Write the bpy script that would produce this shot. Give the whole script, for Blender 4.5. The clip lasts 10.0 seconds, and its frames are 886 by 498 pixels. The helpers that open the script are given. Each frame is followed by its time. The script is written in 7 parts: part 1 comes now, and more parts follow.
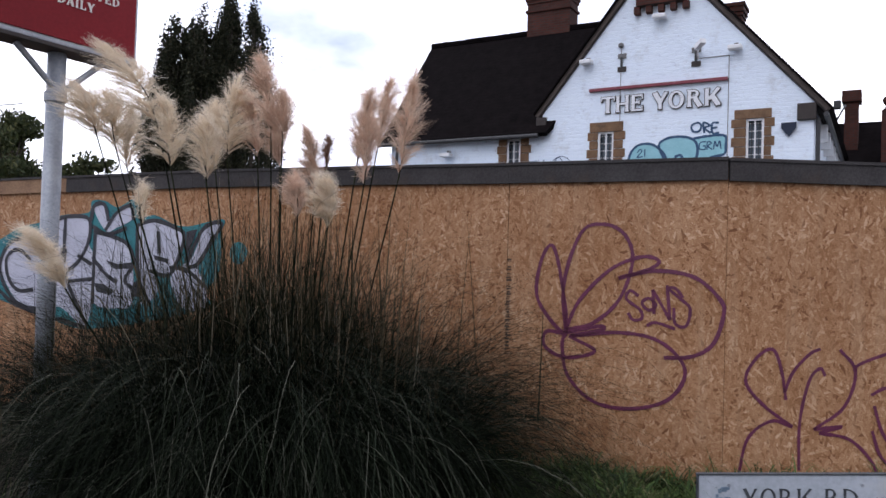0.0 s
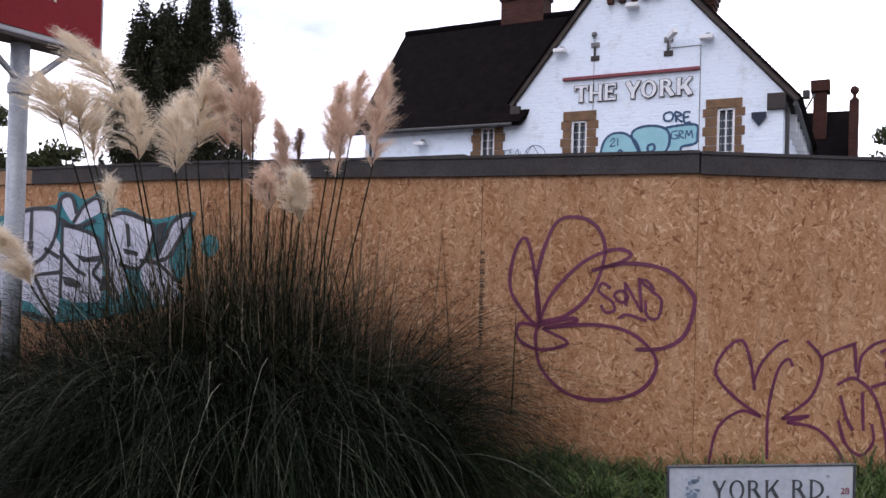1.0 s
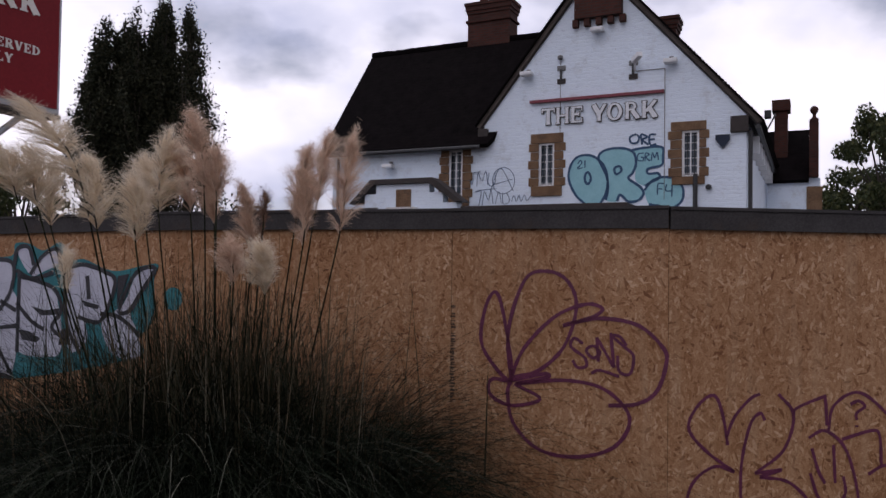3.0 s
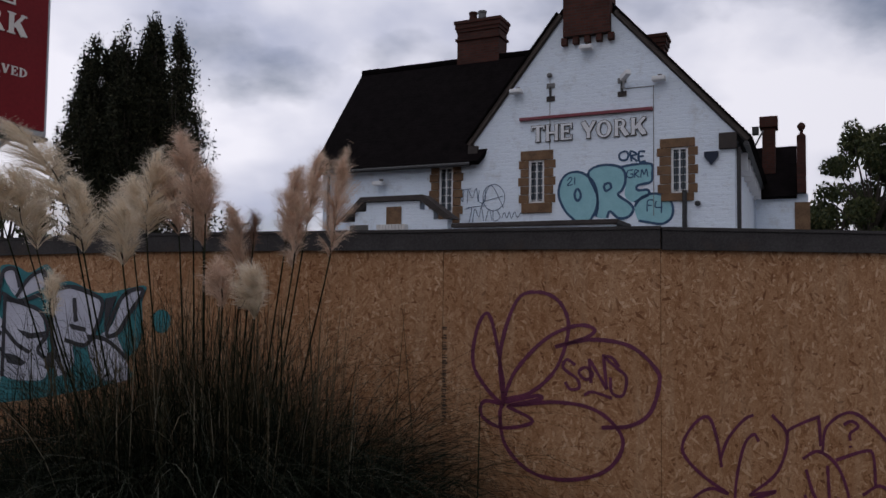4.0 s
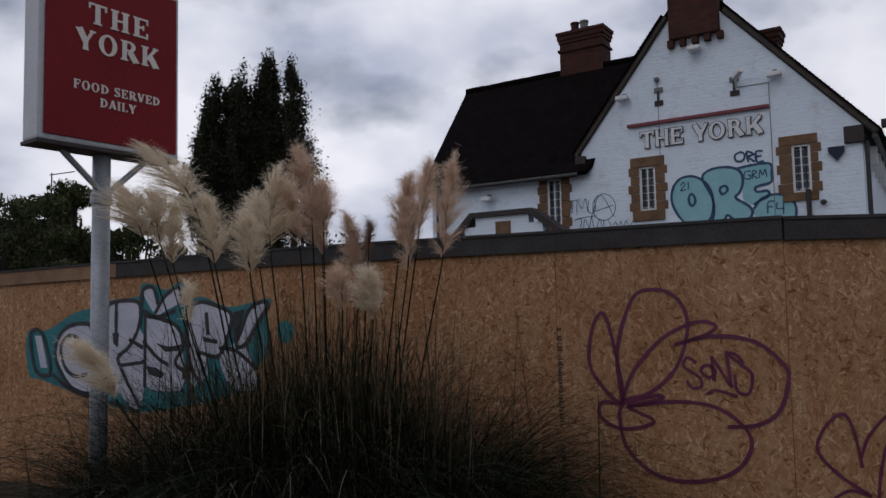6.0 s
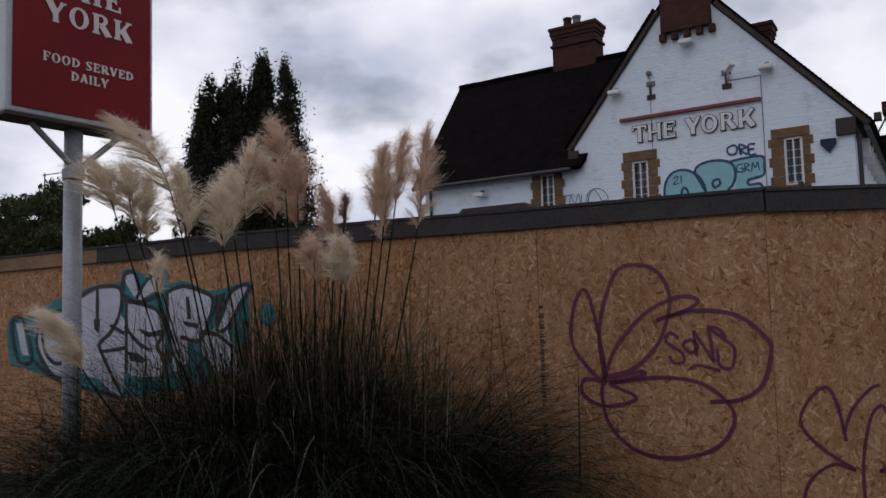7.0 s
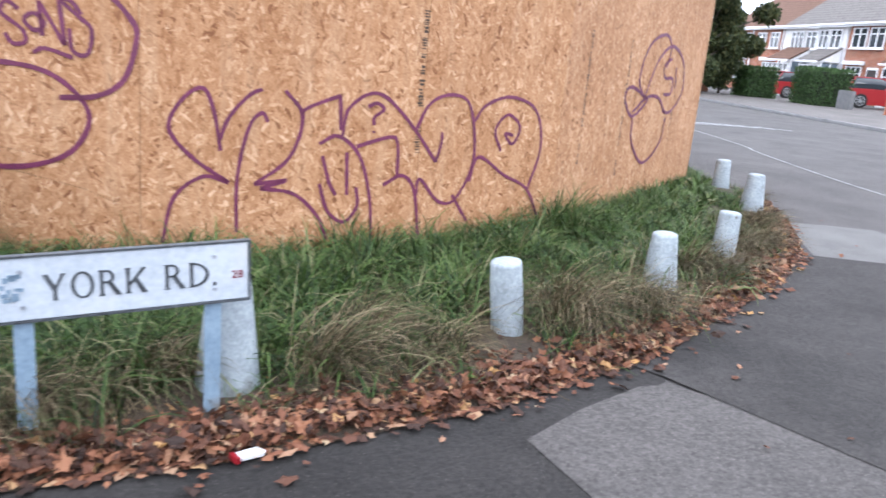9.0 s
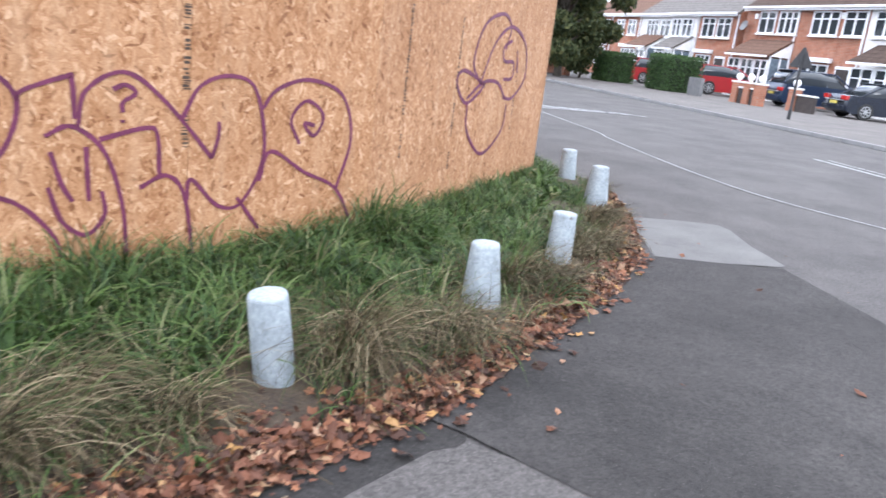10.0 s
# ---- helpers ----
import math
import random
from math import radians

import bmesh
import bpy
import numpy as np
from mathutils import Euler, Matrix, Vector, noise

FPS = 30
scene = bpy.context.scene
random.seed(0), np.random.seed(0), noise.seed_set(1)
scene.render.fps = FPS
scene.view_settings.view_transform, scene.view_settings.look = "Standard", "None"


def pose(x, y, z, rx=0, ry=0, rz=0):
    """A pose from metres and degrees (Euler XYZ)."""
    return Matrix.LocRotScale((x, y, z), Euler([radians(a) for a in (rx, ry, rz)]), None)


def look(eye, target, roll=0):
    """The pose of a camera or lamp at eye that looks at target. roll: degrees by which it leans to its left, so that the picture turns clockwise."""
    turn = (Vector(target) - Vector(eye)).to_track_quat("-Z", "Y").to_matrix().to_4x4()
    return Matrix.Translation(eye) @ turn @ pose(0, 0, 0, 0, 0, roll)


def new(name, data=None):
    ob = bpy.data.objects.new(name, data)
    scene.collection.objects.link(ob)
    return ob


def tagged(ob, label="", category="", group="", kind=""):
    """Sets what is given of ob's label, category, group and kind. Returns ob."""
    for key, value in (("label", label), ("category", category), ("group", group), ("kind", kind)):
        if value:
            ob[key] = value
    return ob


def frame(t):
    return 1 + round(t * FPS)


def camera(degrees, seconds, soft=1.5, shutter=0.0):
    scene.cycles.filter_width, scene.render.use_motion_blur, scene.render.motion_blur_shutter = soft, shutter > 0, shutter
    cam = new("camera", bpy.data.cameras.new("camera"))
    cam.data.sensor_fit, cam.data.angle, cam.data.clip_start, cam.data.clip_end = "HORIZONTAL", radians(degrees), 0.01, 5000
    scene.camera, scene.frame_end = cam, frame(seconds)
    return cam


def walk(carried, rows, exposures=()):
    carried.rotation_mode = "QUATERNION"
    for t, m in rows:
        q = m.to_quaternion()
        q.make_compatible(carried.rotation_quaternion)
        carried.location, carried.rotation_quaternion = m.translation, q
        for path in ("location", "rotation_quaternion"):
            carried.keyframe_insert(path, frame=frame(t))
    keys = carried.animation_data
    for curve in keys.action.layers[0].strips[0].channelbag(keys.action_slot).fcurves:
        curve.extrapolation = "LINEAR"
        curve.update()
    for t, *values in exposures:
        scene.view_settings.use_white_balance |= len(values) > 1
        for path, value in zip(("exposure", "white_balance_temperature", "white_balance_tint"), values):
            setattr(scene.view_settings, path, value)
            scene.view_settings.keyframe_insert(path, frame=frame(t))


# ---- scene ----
cam = camera(59.8, 10.0, shutter=0.28)
PATH = [
    (0, (0.277, 0.115, 1.294), (0.193, 2.112, 1.345), 1.8),
    (0.5, (0.283, 0.095, 1.307), (0.232, 2.094, 1.342), 1.7),
    (1, (0.282, 0.122, 1.327), (0.265, 2.122, 1.348), 1.6),
    (1.5, (0.279, 0.109, 1.348), (0.288, 2.108, 1.369), 1.4),
    (2, (0.275, 0.141, 1.461), (0.305, 2.14, 1.485), 1.2),
    (2.5, (0.275, 0.165, 1.538), (0.321, 2.164, 1.576), 1.0),
    (4, (0.271, 0.21, 1.614), (0.357, 2.205, 1.713), 0.6),
    (4.5, (0.262, 0.195, 1.593), (0.35, 2.189, 1.71), 0.4),
    (5, (0.265, 0.215, 1.566), (0.246, 2.21, 1.697), -0.1),
    (5.5, (0.263, 0.168, 1.558), (0.071, 2.154, 1.701), -1.0),
    (7, (0.359, 0.245, 1.379), (0.168, 2.23, 1.529), -1.6),
    (7.5, (0.547, 0.359, 1.298), (0.665, 2.356, 1.291), 0.1),
    (8, (0.789, 0.511, 1.222), (1.119, 2.468, 0.98), 0.9),
    (8.5, (1.026, 0.722, 1.196), (1.655, 2.569, 0.755), 2.9),
    (9, (1.339, 0.903, 1.169), (2.239, 2.617, 0.665), 5.2),
    (9.5, (1.653, 1.098, 1.178), (2.68, 2.734, 0.659), 6.2),
    (10, (1.997, 1.304, 1.186), (3.171, 2.838, 0.667), 6.9),
]
# the clip's camera changes its exposure on the way
EXPOSURES = [(0.0, -0.22, 6150, 16), (0.5, -0.04, 6250, 19), (1.5, -0.18, 6300, 20), (2.5, -0.84, 6400, 23), (4.0, -1.50, 6350, 16), (4.5, -1.56, 6350, 14), (5.5, -1.56, 6300, 13), (7.0, -1.36, 6400, 13), (7.5, -0.88, 6250, 15), (8.0, 0.55, 6250, 14), (8.5, 1.24, 6000, 11), (9.0, 1.34, 5950, 11), (10.0, 1.38, 6000, 11)]
walk(cam, [(t, look(eye, target, roll)) for t, eye, target, roll in PATH], EXPOSURES)

# ---- world and light ----
world = bpy.data.worlds.new("overcast_sky")
scene.world = world
world.use_nodes = True
wn, wl = world.node_tree.nodes, world.node_tree.links
wn.clear()
w_out = wn.new("ShaderNodeOutputWorld")
w_sky = wn.new("ShaderNodeTexSky")
w_sky.sky_type, w_sky.sun_disc = "NISHITA", False
w_sky.sun_elevation, w_sky.sun_rotation = radians(38), radians(207)
w_bg1 = wn.new("ShaderNodeBackground")
w_bg1.inputs["Strength"].default_value = 0.11
w_bg2 = wn.new("ShaderNodeBackground")
w_bg2.inputs["Strength"].default_value = 1.0
w_mix = wn.new("ShaderNodeMixShader")
w_co = wn.new("ShaderNodeTexCoord")
w_sep = wn.new("ShaderNodeSeparateXYZ")
w_add = wn.new("ShaderNodeMath")
w_add.operation, w_add.inputs[1].default_value = "ADD", 0.42
w_dx, w_dy = wn.new("ShaderNodeMath"), wn.new("ShaderNodeMath")
w_dx.operation = w_dy.operation = "DIVIDE"
w_cmb = wn.new("ShaderNodeCombineXYZ")
w_n1 = wn.new("ShaderNodeTexNoise")
w_n1.inputs["Scale"].default_value, w_n1.inputs["Detail"].default_value = 1.6, 7.0
w_n1.inputs["Roughness"].default_value = 0.52
w_n2 = wn.new("ShaderNodeTexNoise")
w_n2.inputs["Scale"].default_value, w_n2.inputs["Detail"].default_value = 1.7, 7.0
w_n2.inputs["Roughness"].default_value = 0.48
w_r1, w_r2 = wn.new("ShaderNodeValToRGB"), wn.new("ShaderNodeValToRGB")
w_r1.color_ramp.elements[0].position, w_r1.color_ramp.elements[1].position = 0.30, 0.46
w_r2.color_ramp.elements[0].position, w_r2.color_ramp.elements[1].position = 0.33, 0.56
w_r2.color_ramp.elements[0].color = (0.50, 0.57, 0.76, 1)
w_r2.color_ramp.elements[1].color = (1.28, 1.29, 1.35, 1)
wl.new(w_co.outputs["Generated"], w_sep.inputs[0])
wl.new(w_sep.outputs["Z"], w_add.inputs[0])
wl.new(w_sep.outputs["X"], w_dx.inputs[0])
wl.new(w_sep.outputs["Y"], w_dy.inputs[0])
wl.new(w_add.outputs[0], w_dx.inputs[1])
wl.new(w_add.outputs[0], w_dy.inputs[1])
wl.new(w_dx.outputs[0], w_cmb.inputs["X"])
wl.new(w_dy.outputs[0], w_cmb.inputs["Y"])
wl.new(w_cmb.outputs[0], w_n1.inputs["Vector"])
wl.new(w_cmb.outputs[0], w_n2.inputs["Vector"])
wl.new(w_n1.outputs["Fac"], w_r1.inputs["Fac"])
wl.new(w_n2.outputs["Fac"], w_r2.inputs["Fac"])
wl.new(w_sky.outputs[0], w_bg1.inputs["Color"])
# the cloud is brighter towards the hidden sun
w_dir = wn.new("ShaderNodeVectorMath")
w_dir.operation = "DOT_PRODUCT"
w_dir.inputs[1].default_value = (-0.25, 0.85, 0.45)
wl.new(w_co.outputs["Generated"], w_dir.inputs[0])
w_map = wn.new("ShaderNodeMapRange")
for key, value in (("From Min", -1.0), ("From Max", 1.0), ("To Min", 0.70), ("To Max", 1.95)):
    w_map.inputs[key].default_value = value
wl.new(w_dir.outputs["Value"], w_map.inputs["Value"])
wl.new(w_map.outputs["Result"], w_bg2.inputs["Strength"])
wl.new(w_r2.outputs["Color"], w_bg2.inputs["Color"])
wl.new(w_r1.outputs["Color"], w_mix.inputs["Fac"])
wl.new(w_bg1.outputs[0], w_mix.inputs[1])
wl.new(w_bg2.outputs[0], w_mix.inputs[2])
wl.new(w_mix.outputs[0], w_out.inputs["Surface"])

# soft fill from the camera side, added to brighten the gable and the boards
sun = new("sun", bpy.data.lights.new("sun", "SUN"))
sun.data.energy, sun.data.angle, sun.data.color = 0.62, radians(25), (1.0, 0.98, 0.96)
sun.matrix_world = look((-7, -13.5, 12), (0, 0, 0))


# ---- materials ----
def shader(name, rough=0.6, metal=0.0, spec=0.5):
    m = bpy.data.materials.new(name)
    m.use_nodes = True
    b = m.node_tree.nodes["Principled BSDF"]
    b.inputs["Roughness"].default_value, b.inputs["Metallic"].default_value = rough, metal
    b.inputs["Specular IOR Level"].default_value = spec
    return m, m.node_tree.nodes, m.node_tree.links, b


def ramp(nodes, stops):
    r = nodes.new("ShaderNodeValToRGB")
    while len(r.color_ramp.elements) > 1:
        r.color_ramp.elements.remove(r.color_ramp.elements[-1])
    r.color_ramp.elements[0].position, r.color_ramp.elements[0].color = stops[0][0], (*stops[0][1], 1)
    for p, c in stops[1:]:
        r.color_ramp.elements.new(p).color = (*c, 1)
    return r


def noise_node(nodes, links, co, scale, detail=5.0, rough=0.55):
    n = nodes.new("ShaderNodeTexNoise")
    n.inputs["Scale"].default_value, n.inputs["Detail"].default_value, n.inputs["Roughness"].default_value = scale, detail, rough
    links.new(co, n.inputs["Vector"])
    return n.outputs["Fac"]


def mix_colour(nodes, links, fac, a, b, blend="MIX"):
    x = nodes.new("ShaderNodeMix")
    x.data_type, x.blend_type = "RGBA", blend
    for socket, v in ((x.inputs[0], fac), (x.inputs[6], a), (x.inputs[7], b)):
        if isinstance(v, (int, float)):
            socket.default_value = v
        elif isinstance(v, tuple):
            socket.default_value = (*v, 1)
        else:
            links.new(v, socket)
    return x.outputs[2]


def bump(nodes, links, b, height, strength=0.3, distance=0.01):
    n = nodes.new("ShaderNodeBump")
    n.inputs["Strength"].default_value, n.inputs["Distance"].default_value = strength, distance
    links.new(height, n.inputs["Height"])
    links.new(n.outputs[0], b.inputs["Normal"])


def worn(name, dark, light, scale=3.0, fine=60.0, rough=0.6, relief=0.2, stain=None, metal=0.0, spec=0.5, depth=0.01):
    """A surface that varies at two scales between two colours, with stains of a third."""
    m, n, l, b = shader(name, rough, metal, spec)
    co = n.new("ShaderNodeTexCoord").outputs["Object"]
    big, small = noise_node(n, l, co, scale, 6), noise_node(n, l, co, fine, 3)
    add = n.new("ShaderNodeMath")
    add.operation, add.inputs[1].default_value = "MULTIPLY_ADD", 0.5
    l.new(small, add.inputs[0])
    half = n.new("ShaderNodeMath")
    half.operation, half.inputs[1].default_value = "MULTIPLY", 0.5
    l.new(big, half.inputs[0])
    l.new(half.outputs[0], add.inputs[2])
    r = ramp(n, [(0.36, dark), (0.62, light)])
    l.new(add.outputs[0], r.inputs["Fac"])
    out = r.outputs["Color"]
    if stain:
        s = ramp(n, [(0.56, (0, 0, 0)), (0.72, (1, 1, 1))])
        l.new(noise_node(n, l, co, scale * 0.7 + 0.3, 8, 0.65), s.inputs["Fac"])
        out = mix_colour(n, l, s.outputs["Color"], out, stain)
    l.new(out, b.inputs["Base Color"])
    if relief:
        bump(n, l, b, add.outputs[0], relief, depth)
    return m


def island(name, stops, rough=0.7, spec=0.3, through_light=0.0):
    """Blades, leaves and filaments: each one its own colour."""
    m, n, l, b = shader(name, rough, 0.0, spec)
    g = n.new("ShaderNodeNewGeometry")
    r = ramp(n, stops)
    l.new(g.outputs["Random Per Island"], r.inputs["Fac"])
    l.new(r.outputs["Color"], b.inputs["Base Color"])
    if through_light:
        t = n.new("ShaderNodeBsdfTranslucent")
        l.new(r.outputs["Color"], t.inputs["Color"])
        x = n.new("ShaderNodeMixShader")
        x.inputs[0].default_value = through_light
        l.new(b.outputs[0], x.inputs[1])
        l.new(t.outputs[0], x.inputs[2])
        l.new(x.outputs[0], n["Material Output"].inputs["Surface"])
    return m


def osb_material():
    m, n, l, b = shader("oriented_strand_board", 0.72, 0.0, 0.25)
    co = n.new("ShaderNodeTexCoord").outputs["Object"]
    info = n.new("ShaderNodeObjectInfo").outputs["Random"]
    shift = n.new("ShaderNodeVectorMath")
    shift.operation = "MULTIPLY_ADD"
    l.new(info, shift.inputs[0])
    shift.inputs[1].default_value = (37.0, 0.0, 53.0)
    l.new(co, shift.inputs[2])
    warp = n.new("ShaderNodeTexNoise")
    warp.inputs["Scale"].default_value, warp.inputs["Detail"].default_value = 14.0, 2.0
    l.new(shift.outputs[0], warp.inputs["Vector"])
    wv = n.new("ShaderNodeVectorMath")
    wv.operation = "MULTIPLY_ADD"
    l.new(warp.outputs["Color"], wv.inputs[0])
    wv.inputs[1].default_value = (0.016, 0.0, 0.016)
    l.new(shift.outputs[0], wv.inputs[2])
    top = None
    for turn, wide, tall in ((8, 84, 22), (-24, 78, 20), (38, 74, 23), (78, 78, 25), (-55, 80, 24)):
        mp = n.new("ShaderNodeMapping")
        mp.vector_type = "TEXTURE"
        mp.inputs["Rotation"].default_value = (0, radians(turn), 0)
        mp.inputs["Location"].default_value = (turn * 0.37, 0, turn * 0.11)
        mp.inputs["Scale"].default_value = (1.0 / wide, 1.0, 1.0 / tall)
        l.new(wv.outputs[0], mp.inputs["Vector"])
        v = n.new("ShaderNodeTexVoronoi")
        v.voronoi_dimensions = "3D"
        v.inputs["Scale"].default_value = 1.0
        l.new(mp.outputs[0], v.inputs["Vector"])
        s = n.new("ShaderNodeSeparateColor")
        l.new(v.outputs["Color"], s.inputs[0])
        if top is None:
            top, tone = s.outputs[0], s.outputs[1]
        else:
            over = n.new("ShaderNodeMath")
            over.operation = "GREATER_THAN"
            l.new(s.outputs[0], over.inputs[0])
            l.new(top, over.inputs[1])
            pick = n.new("ShaderNodeMix")
            l.new(over.outputs[0], pick.inputs[0])
            l.new(tone, pick.inputs[2])
            l.new(s.outputs[1], pick.inputs[3])
            tone = pick.outputs[0]
            high = n.new("ShaderNodeMath")
            high.operation = "MAXIMUM"
            l.new(top, high.inputs[0])
            l.new(s.outputs[0], high.inputs[1])
            top = high.outputs[0]
    r = ramp(n, [(0.0, (0.20, 0.088, 0.038)), (0.08, (0.32, 0.160, 0.076)), (0.42, (0.395, 0.215, 0.110)), (0.78, (0.455, 0.260, 0.140)), (0.93, (0.525, 0.325, 0.190)), (1.0, (0.61, 0.41, 0.265))])
    l.new(tone, r.inputs["Fac"])
    fine = noise_node(n, l, wv.outputs[0], 130, 3)
    fr = ramp(n, [(0.3, (0.72, 0.68, 0.64)), (0.65, (1.08, 1.08, 1.08))])
    l.new(fine, fr.inputs["Fac"])
    c = mix_colour(n, l, 1.0, r.outputs["Color"], fr.outputs["Color"], "MULTIPLY")
    big = ramp(n, [(0.35, (0.86, 0.80, 0.74)), (0.65, (1.06, 1.06, 1.06))])
    l.new(noise_node(n, l, shift.outputs[0], 1.6, 5), big.inputs["Fac"])
    c = mix_colour(n, l, 1.0, c, big.outputs["Color"], "MULTIPLY")
    # paler weathered streaks that run down the board
    sm = n.new("ShaderNodeMapping")
    sm.inputs["Scale"].default_value = (7.0, 1.0, 0.7)
    l.new(shift.outputs[0], sm.inputs["Vector"])
    sr = ramp(n, [(0.50, (0, 0, 0)), (0.76, (0.5, 0.5, 0.5))])
    l.new(noise_node(n, l, sm.outputs[0], 1.7, 6, 0.6), sr.inputs["Fac"])
    c = mix_colour(n, l, sr.outputs["Color"], c, (0.50, 0.335, 0.205))
    # rusty damp stains
    st = ramp(n, [(0.62, (0, 0, 0)), (0.76, (0.75, 0.75, 0.75))])
    l.new(noise_node(n, l, shift.outputs[0], 5.0, 7, 0.7), st.inputs["Fac"])
    c = mix_colour(n, l, st.outputs["Color"], c, (0.26, 0.10, 0.035))
    # small dark knots and chips
    sp = ramp(n, [(0.64, (0, 0, 0)), (0.70, (0.7, 0.7, 0.7))])
    l.new(noise_node(n, l, wv.outputs[0], 42, 3, 0.6), sp.inputs["Fac"])
    c = mix_colour(n, l, sp.outputs["Color"], c, (0.15, 0.068, 0.032))
    l.new(c, b.inputs["Base Color"])
    bump(n, l, b, tone, 0.45, 0.002)
    return m


def brick_material(name, c1, c2, mortar, scale=1.0):
    m, n, l, b = shader(name, 0.85, 0.0, 0.2)
    co = n.new("ShaderNodeTexCoord").outputs["Object"]
    sep = n.new("ShaderNodeSeparateXYZ")
    l.new(co, sep.inputs[0])
    sm = n.new("ShaderNodeMath")
    l.new(sep.outputs["X"], sm.inputs[0])
    l.new(sep.outputs["Y"], sm.inputs[1])
    cb = n.new("ShaderNodeCombineXYZ")
    l.new(sm.outputs[0], cb.inputs["X"])
    l.new(sep.outputs["Z"], cb.inputs["Y"])
    t = n.new("ShaderNodeTexBrick")
    l.new(cb.outputs[0], t.inputs["Vector"])
    for k, v in (("Color1", c1), ("Color2", c2), ("Mortar", mortar)):
        t.inputs[k].default_value = (*v, 1)
    t.inputs["Scale"].default_value = scale
    t.inputs["Brick Width"].default_value, t.inputs["Row Height"].default_value, t.inputs["Mortar Size"].default_value = 0.225, 0.075, 0.009
    big = ramp(n, [(0.3, (0.75, 0.72, 0.7)), (0.7, (1.1, 1.1, 1.1))])
    l.new(noise_node(n, l, co, 2.5, 6), big.inputs["Fac"])
    l.new(mix_colour(n, l, 1.0, t.outputs["Color"], big.outputs["Color"], "MULTIPLY"), b.inputs["Base Color"])
    bump(n, l, b, t.outputs["Fac"], -0.4, 0.01)
    return m


def whitewash_material():
    """White paint over rough brickwork."""
    m, n, l, b = shader("white_painted_brick", 0.75, 0.0, 0.25)
    co = n.new("ShaderNodeTexCoord").outputs["Object"]
    sep = n.new("ShaderNodeSeparateXYZ")
    l.new(co, sep.inputs[0])
    sm = n.new("ShaderNodeMath")
    l.new(sep.outputs["X"], sm.inputs[0])
    l.new(sep.outputs["Y"], sm.inputs[1])
    cb = n.new("ShaderNodeCombineXYZ")
    l.new(sm.outputs[0], cb.inputs["X"])
    l.new(sep.outputs["Z"], cb.inputs["Y"])
    # brick courses, nearly lost under many coats
    t = n.new("ShaderNodeTexBrick")
    warp = n.new("ShaderNodeVectorMath")
    warp.operation = "MULTIPLY_ADD"
    wob = n.new("ShaderNodeTexNoise")
    wob.inputs["Scale"].default_value = 5.0
    l.new(co, wob.inputs["Vector"])
    l.new(wob.outputs["Color"], warp.inputs[0])
    warp.inputs[1].default_value = (0.09, 0.05, 0)
    l.new(cb.outputs[0], warp.inputs[2])
    l.new(warp.outputs[0], t.inputs["Vector"])
    t.inputs["Color1"].default_value, t.inputs["Color2"].default_value, t.inputs["Mortar"].default_value = (0.79, 0.88, 0.97, 1), (0.77, 0.86, 0.96, 1), (0.75, 0.84, 0.95, 1)
    t.inputs["Scale"].default_value, t.inputs["Brick Width"].default_value, t.inputs["Row Height"].default_value, t.inputs["Mortar Size"].default_value = 1.0, 0.27, 0.09, 0.012
    t.inputs["Mortar Smooth"].default_value = 1.0
    st = ramp(n, [(0.53, (0, 0, 0)), (0.72, (0.6, 0.6, 0.6))])
    l.new(noise_node(n, l, co, 2.1, 8, 0.72), st.inputs["Fac"])
    c = mix_colour(n, l, st.outputs["Color"], t.outputs["Color"], (0.52, 0.54, 0.56))
    ch = ramp(n, [(0.66, (0, 0, 0)), (0.70, (0.8, 0.8, 0.8))])
    l.new(noise_node(n, l, co, 11, 6, 0.7), ch.inputs["Fac"])
    c = mix_colour(n, l, ch.outputs["Color"], c, (0.42, 0.42, 0.43))
    l.new(c, b.inputs["Base Color"])
    ht = n.new("ShaderNodeMath")
    ht.operation = "MULTIPLY_ADD"
    l.new(t.outputs["Fac"], ht.inputs[0])
    ht.inputs[1].default_value = -0.14
    flat = n.new("ShaderNodeMapping")
    flat.inputs["Scale"].default_value = (0.75, 0.75, 1.25)
    l.new(co, flat.inputs["Vector"])
    l.new(noise_node(n, l, flat.outputs[0], 7.5, 5, 0.6), ht.inputs[2])
    bump(n, l, b, ht.outputs[0], 0.75, 0.03)
    # bluish shadow in the hollows between the bricks, put into the paint colour
    hol_shade = ramp(n, [(0.33, (0.5, 0.5, 0.5)), (0.40, (0, 0, 0))])
    l.new(noise_node(n, l, flat.outputs[0], 7.5, 5, 0.6), hol_shade.inputs["Fac"])
    l.new(mix_colour(n, l, hol_shade.outputs["Color"], c, (0.56, 0.62, 0.72)), b.inputs["Base Color"])
    return m


